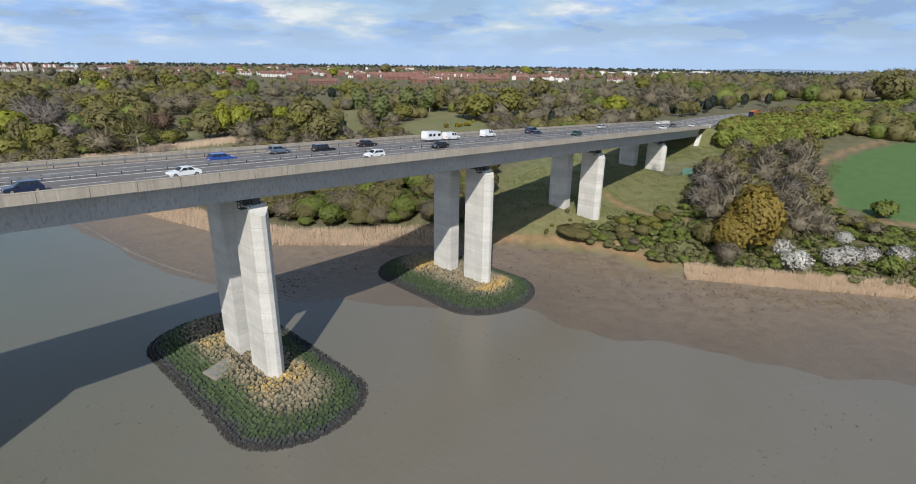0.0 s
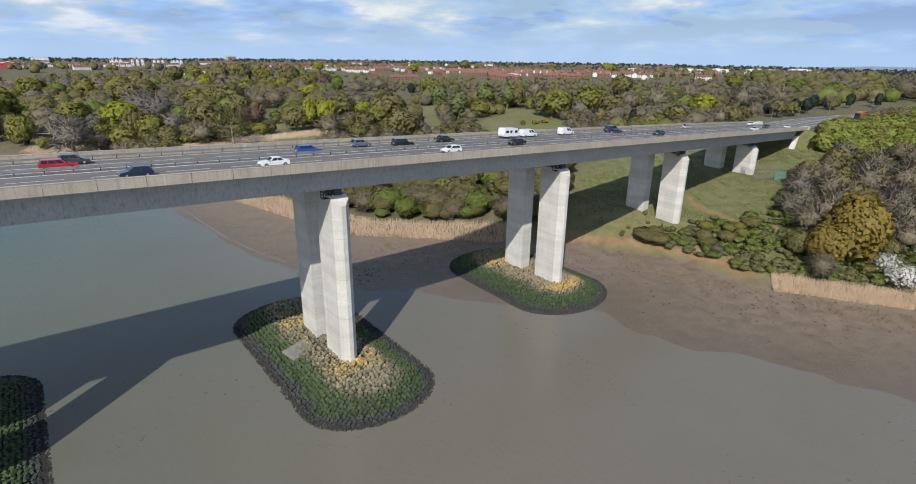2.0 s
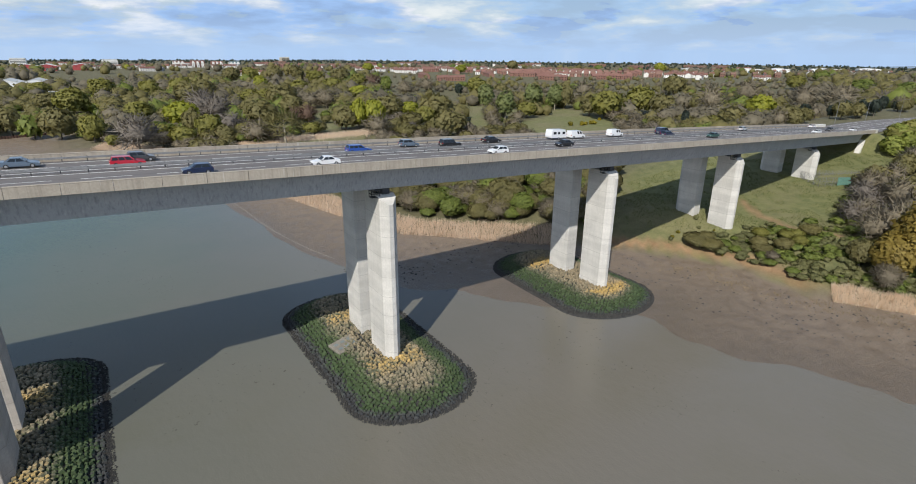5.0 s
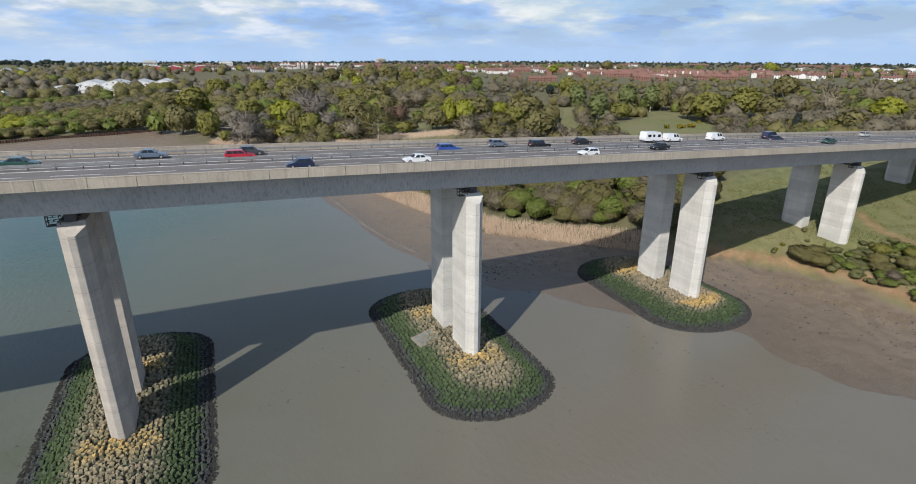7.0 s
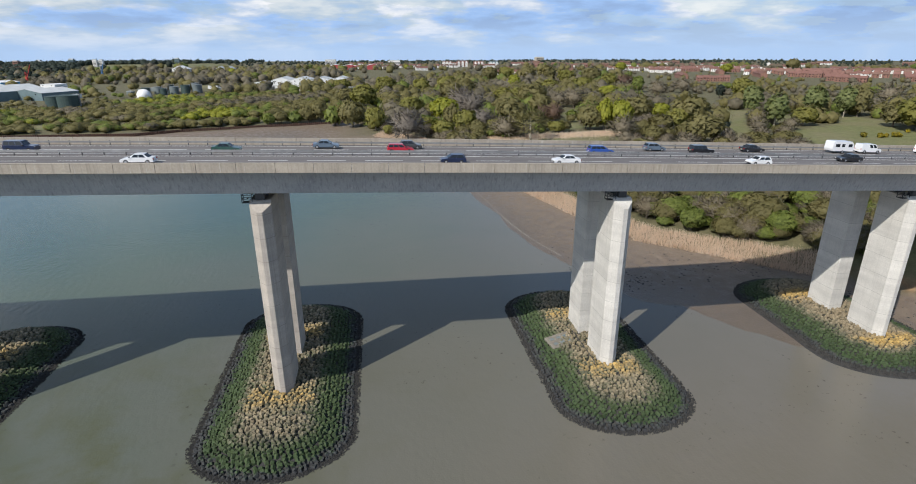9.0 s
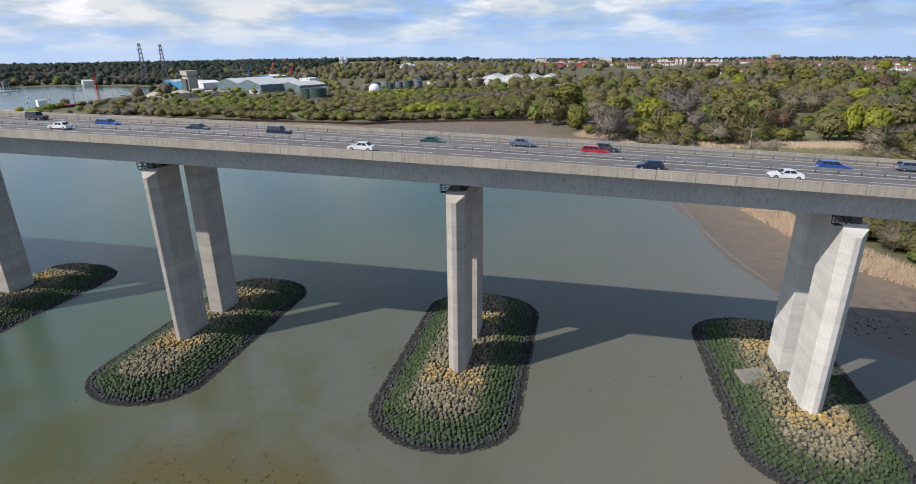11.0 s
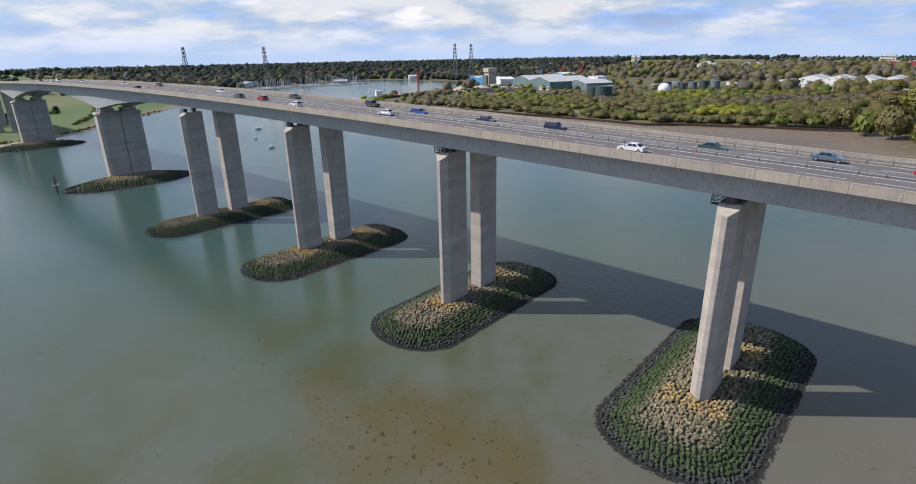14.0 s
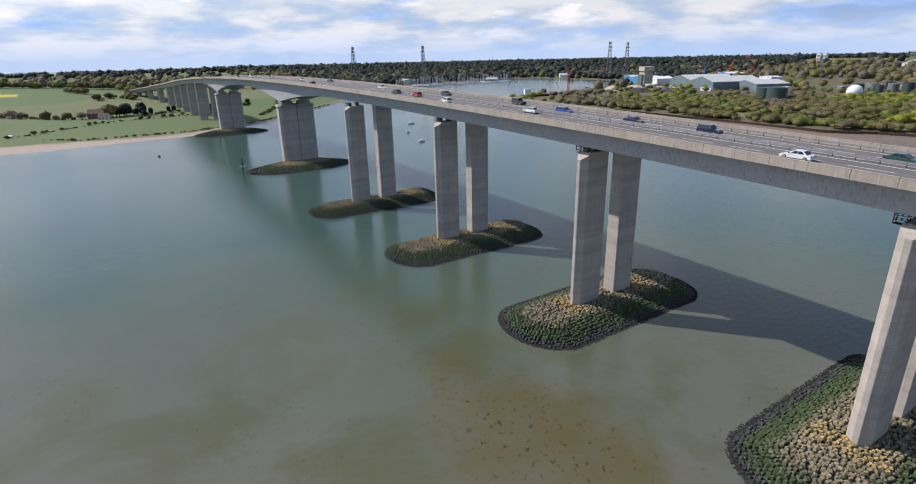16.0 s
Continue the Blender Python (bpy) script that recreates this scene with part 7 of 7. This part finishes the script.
def tank(x, y, r, h, mat, label, cat="storage tank", group="tanks", domed=0.12):
    ob = tagged(empty("storage_tank", pose(x, y, float(height(x, y)))), label, cat, group=group)
    n = 28
    vs, fs = [], []
    for z in (-1, h):
        vs += [(math.cos(6.2832 * i / n) * r, math.sin(6.2832 * i / n) * r, z) for i in range(n)]
    fs += [(i, (i + 1) % n, n + (i + 1) % n, n + i) for i in range(n)]
    solid("shell", vs, fs, mat, ob, smooth=False)
    cv = [(math.cos(6.2832 * i / n) * r * 1.03, math.sin(6.2832 * i / n) * r * 1.03, h) for i in range(n)] + [(math.cos(6.2832 * i / n) * r * 0.5, math.sin(6.2832 * i / n) * r * 0.5, h + r * domed * 0.8) for i in range(n)] + [(0, 0, h + r * domed)]
    solid("lid", cv, [(i, (i + 1) % n, n + (i + 1) % n, n + i) for i in range(n)] + [(n + i, n + (i + 1) % n, 2 * n) for i in range(n)], mat, ob)
    ch = []
    for i in range(0, n, 2):
        a = 6.2832 * i / n
        ch.append(boxvf(math.cos(a) * r - 0.08, math.cos(a) * r + 0.08, math.sin(a) * r - 0.08, math.sin(a) * r + 0.08, h, h + 1.1))
    ch.append(boxvf(r, r + 0.9, -0.5, 0.5, -1, h + 1.0))
    solid("railing", *join(ch), M_STEEL, ob)


tank(-348, 508, 8.0, 13, M_TANK, "large dark green storage tank")
tank(-333, 503, 9.6, 14, M_TANK, "large dark green storage tank with a pale rim")
for i, (x, y, r, h) in enumerate(((-312, 636, 6, 10), (-302, 646, 6, 10), (-293, 638, 5, 9), (-285, 650, 6.5, 10), (-272, 652, 7, 12), (-260, 656, 7.5, 12), (-294, 664, 6, 11), (-266, 672, 6, 13))):
    tank(x, y, r * 0.75, h * 0.85, M_TANKGREY if i % 2 else M_TANK, "grey-green sewage works digester tank", "storage tank", "digester tanks")

# gas dome
gd_ob = tagged(empty("gas_dome", pose(-306, 612, float(height(-306, 612)))), "white rounded gas holder membrane", "gas dome")
b = bmesh.new()
bmesh.ops.create_uvsphere(b, u_segments=28, v_segments=16, radius=7.6)
for v in b.verts:
    v.co.z = max(v.co.z * 0.92 + 2.6, -0.5)
part("membrane", b, M_DOME, gd_ob, smooth=True)
part("base_ring", box_bm(-7.2, 7.2, -7.2, 7.2, -1.0, 0.6, 0.5), M_BEIGE, gd_ob)

# low plant and spoil heaps on the works' land
for i in range(46):
    x, y = rg_h.uniform(-600, -220), rg_h.uniform(540, 720)
    if rg_h.random() < 0.5:
        x, y = rg_h.uniform(-260, -60), rg_h.uniform(680, 730)
    w, d, h = rg_h.uniform(4, 16), rg_h.uniform(4, 9), rg_h.uniform(2, 5)
    ob = tagged(empty("plant_cabin", pose(x, y, float(height(x, y)), 0, 0, rg_h.uniform(-40, 20))), "small pale works building", "works building", group="works buildings")
    part("body", box_bm(-w / 2, w / 2, -d / 2, d / 2, -1, h, 0.1), rg_h.choice((M_SHEDGREY, M_BEIGE, M_SHEDWHITE, M_TANKGREY)), ob)
    part("roof", box_bm(-w / 2 - 0.2, w / 2 + 0.2, -d / 2 - 0.2, d / 2 + 0.2, h, h + 0.25), M_SHEDGREY, ob)
for i, (x, y, r, h, mt) in enumerate(((-520, 520, 22, 6, M_RUBBLE), (-560, 560, 20, 7, M_BEIGE), (-600, 560, 16, 6, M_BEIGE), (-490, 545, 15, 5, M_RUBBLE), (-545, 500, 12, 4, M_BEIGE), (-570, 470, 14, 4, M_RUBBLE))):
    n = 18
    z0 = float(height(x, y))
    vs = [(x + math.cos(6.2832 * j / n) * r * (1 + 0.15 * math.sin(j * 2.3 + i)), y + math.sin(6.2832 * j / n) * r * 0.7, z0 - 0.6) for j in range(n)]
    vs += [(x + math.cos(6.2832 * j / n) * r * 0.45, y + math.sin(6.2832 * j / n) * r * 0.3, z0 + h * (0.75 + 0.1 * math.sin(j * 1.7))) for j in range(n)] + [(x, y, z0 + h)]
    tagged(solid("spoil_mound", vs, [(j, (j + 1) % n, n + (j + 1) % n, n + j) for j in range(n)] + [(n + j, n + (j + 1) % n, 2 * n) for j in range(n)], mt), "heap of aggregate on the quay", "spoil heap", group="spoil heaps")

# cement works tower
ct = tagged(empty("cement_tower", pose(-628, 668, float(height(-628, 668)), 0, 0, -30)), "beige concrete silo tower on the quay", "silo tower")
part("tower", box_bm(-11, 11, -7, 7, -1, 20, 0.2), M_BEIGE, ct)
part("head_house", box_bm(-12, 12, -8, 8, 22, 29, 0.2), M_BEIGE, ct)
for x in (-9, -3, 3, 9):
    solid("column", *boxvf(x - 0.8, x + 0.8, -6.5, 6.5, 20, 22), M_BEIGE, ct)
for x in (-6, 0, 6):
    solid("silo", *tube([(x, -8.5, -1), (x, -8.5, 17)], [2.6, 2.6], 14), M_TANKGREY, ct)


def lattice(h, w0, w1, n=8, t=0.25):
    """A square lattice mast."""
    ch = []
    for k in range(n):
        z0, z1 = h * k / n, h * (k + 1) / n
        a, c = w0 + (w1 - w0) * k / n, w0 + (w1 - w0) * (k + 1) / n
        co = [(-1, -1), (1, -1), (1, 1), (-1, 1)]
        for i in range(4):
            p, q = co[i], co[(i + 1) % 4]
            ch.append(tube([(p[0] * a, p[1] * a, z0), (p[0] * c, p[1] * c, z1)], [t, t], 4))
            ch.append(tube([(p[0] * a, p[1] * a, z0), (q[0] * c, q[1] * c, z1)], [t * 0.6, t * 0.6], 3))
            ch.append(tube([(q[0] * a, q[1] * a, z0), (p[0] * c, p[1] * c, z1)], [t * 0.6, t * 0.6], 3))
    return join(ch)


def pylon(x, y, h):
    ob = tagged(empty("pylon", pose(x, y, max(float(height(x, y)), 0), 0, 0, 30)), "tall grey lattice power pylon", "pylon", group="power pylons")
    solid("mast", *lattice(h, h * 0.07, h * 0.02, 10, 0.4), M_PYLON, ob)
    for z, l in ((0.74, 0.07), (0.84, 0.085), (0.94, 0.065)):
        ch = [tube([(-h * l, 0, h * z), (0, 0, h * z + 1.5), (h * l, 0, h * z)], [0.15, 0.4, 0.15], 4), tube([(-h * l, 0, h * z), (h * l, 0, h * z)], [0.2, 0.2], 4)]
        solid("cross_arm", *join(ch), M_PYLON, ob)
    return ob


for x, y, h in ((-854, 832, 75), (-832, 860, 72), (-1068, 506, 74), (-1172, 394, 72)):
    pylon(x, y, h)


def crane(x, y, h, mat, label, jib, lean=60):
    ob = tagged(empty("crane", pose(x, y, max(float(height(x, y)), 0.5), 0, 0, -20)), label, "crane", group="dock cranes")
    solid("mast", *lattice(h, 1.5, 0.7, 9, 0.16), mat, ob)
    a = radians(lean)
    solid("jib", *tube([(0, 0, h * 0.55), (math.cos(a) * jib, 0, h * 0.55 + math.sin(a) * jib)], [0.7, 0.25], 4), mat, ob)
    part("cab", box_bm(-1.6, 1.6, -1.4, 1.4, h * 0.5, h * 0.5 + 3, 0.2), mat, ob)


crane(-603, 472, 34, M_REDSTEEL, "red lattice quay crane", 14, 75)
crane(-650, 860, 24, M_BLUESTEEL, "blue dock crane beyond the quay", 26, 65)
crane(-615, 880, 22, M_REDSTEEL, "orange dock crane beyond the quay", 24, 70)
crane(-580, 890, 22, M_REDSTEEL, "orange dock crane beyond the quay", 24, 60)
crane(-500, 960, 26, M_BLUESTEEL, "blue dock crane beyond the quay", 24, 70)

# tower blocks in the town
for x, y, w, h, mt, lab in ((-705, 1400, 9, 15, M_RENDER, "white tower block in the town"), (-693, 1404, 9, 14, M_RENDER, "white tower block in the town"), (-560, 1530, 11, 14, M_SHEDTEAL, "teal and white tower block"), (-900, 1440, 12, 14, M_BRICK, "brown tower block in the town"),
                            (-860, 1460, 11, 14, M_RENDER, "pale tower block in the town"), (-790, 1470, 12, 15, M_SHEDTEAL, "dark tower block in the town"), (610, 2100, 30, 15, M_BEIGE, "beige tower block on the skyline"), (-160, 1560, 30, 16, M_RENDER, "pale office block in the town"), (20, 1600, 34, 12, M_RENDER, "pale office block in the town")):
    ob = tagged(empty("tower_block", pose(x, y, float(height(x, y)))), lab, "tower block", group="tower blocks")
    part("wall", box_bm(-w / 2, w / 2, -w / 2, w / 2, -1, h), mt, ob)
    part("roof", box_bm(-w / 2 + 1, w / 2 - 1, -w / 2 + 1, w / 2 - 1, h, h + 2.5), M_SHEDGREY, ob)
    for s in range(int(h / 3.2)):
        solid("window", *boxvf(-w / 2 + 0.8, w / 2 - 0.8, -w / 2 - 0.08, -w / 2 + 0.02, 1 + s * 3.2, 2.4 + s * 3.2), M_GLASS, ob)

# sheet piling along the creek
pw = tagged(empty("sheet_pile_wall", pose(0, 0, 0)), "rusty brown sheet pile wall along the creek", "sheet piling", kind="structure")
PILE = mesh_of("sheet_pile", [(-0.75, 0, -2), (-0.35, -0.45, -2), (0.35, -0.45, -2), (0.75, 0, -2), (-0.75, 0, 2.6), (-0.35, -0.45, 2.6), (0.35, -0.45, 2.6), (0.75, 0, 2.6), (-0.75, 0.25, -2), (0.75, 0.25, -2), (-0.75, 0.25, 2.6), (0.75, 0.25, 2.6)],
               [(0, 1, 5, 4), (1, 2, 6, 5), (2, 3, 7, 6), (4, 5, 6, 7, 11, 10), (9, 8, 10, 11), (3, 9, 11, 7), (8, 0, 4, 10)], M_RUST)
line = [(-66, 388), (-120, 376), (-187, 358), (-214, 342), (-306, 348), (-420, 354)]
for (ax, ay), (bx, by) in zip(line, line[1:]):
    l = math.hypot(bx - ax, by - ay)
    for i in range(int(l / 1.55)):
        u = (i + 0.5) / int(l / 1.55)
        ob = new("sheet_pile", PILE)
        ob.parent = pw
        ob.matrix_world = pose(ax + (bx - ax) * u, ay + (by - ay) * u, 0.0, 0, 0, math.degrees(math.atan2(ay - by, ax - bx)))

# ---- boats and marks ----


def boat(x, y, turn, l=8.0, mast=11.0, mat=None, label="white moored sailing yacht"):
    ob = tagged(empty("boat", pose(x, y, 0.0, 0, 0, turn)), label, "boat", group="moored boats")
    w = l * 0.16
    st = [(-l / 2, w * 0.8), (-l * 0.2, w), (l * 0.2, w * 0.8), (l / 2, 0.05)]
    vs = []
    for x0, ww in st:
        vs += [(x0 * 0.94, -ww * 0.5, -0.3), (x0, -ww, 0.9), (x0, ww, 0.9), (x0 * 0.94, ww * 0.5, -0.3)]
    fs = [(i * 4 + s, i * 4 + (s + 1) % 4, i * 4 + 4 + (s + 1) % 4, i * 4 + 4 + s) for i in range(3) for s in range(4)] + [(0, 1, 2, 3), (15, 14, 13, 12)]
    solid("hull", vs, fs, mat or M_HULL, ob)
    part("cabin", box_bm(-l * 0.2, l * 0.18, -w * 0.6, w * 0.6, 0.9, 1.6, 0.15), M_HULL, ob)
    if mast:
        solid("mast", *tube([(l * 0.08, 0, 0.8), (l * 0.08, 0, mast)], [0.34, 0.28], 5), M_MAST, ob)
        solid("boom", *tube([(l * 0.06, 0, 2.2), (-l * 0.36, 0, 2.2)], [0.14, 0.14], 5), M_MAST, ob)


for i in range(140):
    u = rg_h.random()
    x = -1046 + rg_h.uniform(8, 60) + 22 * u
    y = 420 + 260 * u
    boat(x, y, rg_h.uniform(-30, 30) + 60, rg_h.uniform(8, 12), rg_h.uniform(12, 17))
for x, y, l, mst in ((-816, 560, 9, 0), (-760, 545, 8, 10), (-735, 490, 7, 0), (-860, 690, 9, 11), (-900, 600, 8, 0), (-470, 150, 6, 0), (-372, 105, 5, 0), (-420, 120, 5, 0), (-700, 610, 8, 0)):
    boat(x, y, rg_h.uniform(0, 180), l, mst, None, "small white boat moored in the river")
for x, y in ((-616, -149), (-634, -124)):
    ob = tagged(empty("dinghy", pose(x, y, float(height(x, y)) + 0.1, 0, 0, 40)), "white dinghy pulled up on the grass", "dinghy", group="dinghies")
    part("hull", box_bm(-2.6, 2.6, -1.0, 1.0, 0, 1.2, 0.45), M_HULL, ob)

sh = tagged(empty("ship", pose(-604, 418, 0, 0, 0, 62)), "dark coaster moored at the quay", "ship")
st = [(-22, 5), (-15, 6), (14, 6), (24, 0.6)]
vs = []
for x0, ww in st:
    vs += [(x0 * 0.95, -ww * 0.8, -0.5), (x0, -ww, 4.5 + (1.5 if x0 > 20 else 0)), (x0, ww, 4.5 + (1.5 if x0 > 20 else 0)), (x0 * 0.95, ww * 0.8, -0.5)]
solid("hull", vs, [(i * 4 + s, i * 4 + (s + 1) % 4, i * 4 + 4 + (s + 1) % 4, i * 4 + 4 + s) for i in range(3) for s in range(4)] + [(0, 1, 2, 3), (15, 14, 13, 12)], M_DARKHULL, sh)
part("bridge_house", box_bm(-19, -11, -4.5, 4.5, 4.4, 12, 0.3), M_SHEDWHITE, sh)
part("hatch", box_bm(-8, 14, -4, 4, 4.4, 5.6, 0.2), M_REDSTEEL, sh)
solid("mast", *tube([(16, 0, 4.5), (16, 0, 16)], [0.4, 0.2], 6), M_DARKSTEEL, sh)
for y0, y1 in ((418, 372), ):
    qy = tagged(solid("quay", *boxvf(-636, -596, 366, 384, -2, 3.2), M_BEIGE), "low concrete quay", "quay", kind="structure")


def mark(x, y, h):
    ob = tagged(empty("navigation_mark", pose(x, y, -0.3)), "dark steel navigation post with a ladder and lamp", "navigation mark", group="navigation marks")
    solid("post", *tube([(0, 0, -1), (0, 0, h)], [0.35, 0.3], 8), M_DARKSTEEL, ob)
    part("platform", box_bm(-1.3, 1.3, -1.3, 1.3, h * 0.55, h * 0.55 + 0.25), M_STEEL, ob)
    ch = [boxvf(sx - 0.06, sx + 0.06, sy - 0.06, sy + 0.06, h * 0.55, h * 0.55 + 1.3) for sx in (-1.2, 1.2) for sy in (-1.2, 1.2)]
    for z in (0.7, 1.3):
        ch += [boxvf(-1.25, 1.25, s - 0.05, s + 0.05, h * 0.55 + z - 0.05, h * 0.55 + z + 0.05) for s in (-1.2, 1.2)]
    solid("railing", *join(ch), M_STEEL, ob)
    part("lamp", box_bm(-0.4, 0.4, -0.4, 0.4, h, h + 1.0, 0.1), M_DARKSTEEL, ob)


mark(-338, -25, 7.5)
mark(-507, 50, 7.5)
by = tagged(empty("buoy", pose(-431, -57, 0)), "dark mooring buoy floating in the river", "buoy")
solid("float", *tube([(0, 0, -0.4), (0, 0, 0.3), (0, 0, 0.9)], [0.7, 0.9, 0.4], 12), M_DARKHULL, by)

# farmhouse on the far bank
fh = house(16, 9, 5.5, 4.0, M_BRICK, M_ROOFBROWN, "old brick farmhouse with tall chimneys", 2, 4, "farm")
fh.matrix_world = pose(-738, -86, float(height(-738, -86)), 0, 0, 70)
f2 = house(10, 7, 3.2, 3.0, M_RENDER, M_ROOFBROWN, "low farm outbuilding with white walls", 1, 3, "farm")
f2.matrix_world = pose(-722, -80, float(height(-722, -80)), 0, 0, 70)

# fenced compound by the land pier
cp = tagged(empty("fenced_compound", pose(183, 2.0, float(height(183, 2)), 0, 0, -32)), "steel fence with green netting round a site compound", "fence")
for (ax, ay), (bx, by2), mt in (((-11, -5), (11, -5), M_STEEL), ((11, -5), (11, 6), M_STEEL), ((-11, -5), (-11, 6), M_STEEL), ((-11, 6), (11, 6), M_STEEL)):
    l = math.hypot(bx - ax, by2 - ay)
    n = int(l / 2.4)
    for i in range(n + 1):
        x, y = ax + (bx - ax) * i / n, ay + (by2 - ay) * i / n
        solid("fence_post", *boxvf(x - 0.05, x + 0.05, y - 0.05, y + 0.05, -2.0, 2.4), M_STEEL, cp)
        if i < n:
            x2, y2 = ax + (bx - ax) * (i + 1) / n, ay + (by2 - ay) * (i + 1) / n
            ch = [tube([(x, y, z), (x2, y2, z)], [0.03, 0.03], 4) for z in (0.3, 0.8, 1.3, 1.8, 2.3)]
            for k in range(1, 8):
                u = k / 8
                ch.append(tube([(x + (x2 - x) * u, y + (y2 - y) * u, -1.2), (x + (x2 - x) * u, y + (y2 - y) * u, 2.4)], [0.02, 0.02], 3))
            solid("fence_panel", *join(ch), M_STEEL, cp)
for x0 in range(-2, 5):
    solid("netting", *boxvf(x0 * 2.2, x0 * 2.2 + 2.15, -5.12, -5.08, -1.2, 2.3), M_GREENNET, cp)

# concrete access slab with hatches on the rock island
sl = tagged(empty("access_slab", pose(-4.2, 10.6, 2.32, 4, -6, 12)), "weathered concrete slab with dark hatches on the rocks", "slab")
part("slab", box_bm(-2.6, 2.6, -2.0, 2.0, -0.3, 0.28, 0.08), M_SLAB, sl)
for hx in (-1.5, 0, 1.5):
    for hy in (-0.8, 0.8):
        part("hatch", box_bm(hx - 0.45, hx + 0.45, hy - 0.35, hy + 0.35, 0.27, 0.33, 0.02), M_TANKGREY, sl)
# handrail by the pillars
hr = tagged(empty("handrail", pose(-1.2, 12.0, 2.5)), "short dark steel handrail on the rocks", "handrail")
for k in range(5):
    solid("post", *boxvf(-0.05, 0.05, -k * 3.0 - 0.05, -k * 3.0 + 0.05, -0.5, 1.1), M_DARKSTEEL, hr)
solid("rail", *tube([(0, 0.2, 1.1), (0, -12.2, 1.1)], [0.05, 0.05], 5), M_DARKSTEEL, hr)

# pale line of foam left along the edge of the ebb
M_FOAM = simple("dried foam", (0.22, 0.20, 0.17), (0.34, 0.32, 0.28), 1.5, 0.8, 0, 6.0, "world", 0.2)
fl = [(1.0, 152), (2.4, 141), (3.6, 128), (4.6, 112), (6.2, 96), (8.4, 82), (10.6, 72), (12.6, 65.5), (13.6, 62)]
vs, fs = [], []
for i, (x, y) in enumerate(fl):
    z = max(float(height(x, y)), 0.0) + 0.03
    w = 0.10 + 0.05 * math.sin(i * 2.1)
    vs += [(x - w, y, z), (x + w, y, z), (x, y, z + 0.04)]
fs = [(i * 3, i * 3 + 2, i * 3 + 5, i * 3 + 3) for i in range(len(fl) - 1)] + [(i * 3 + 2, i * 3 + 1, i * 3 + 4, i * 3 + 5) for i in range(len(fl) - 1)]
tagged(solid("foam_line", vs, fs, M_FOAM), "thin pale line of foam on wet mud", "foam line")
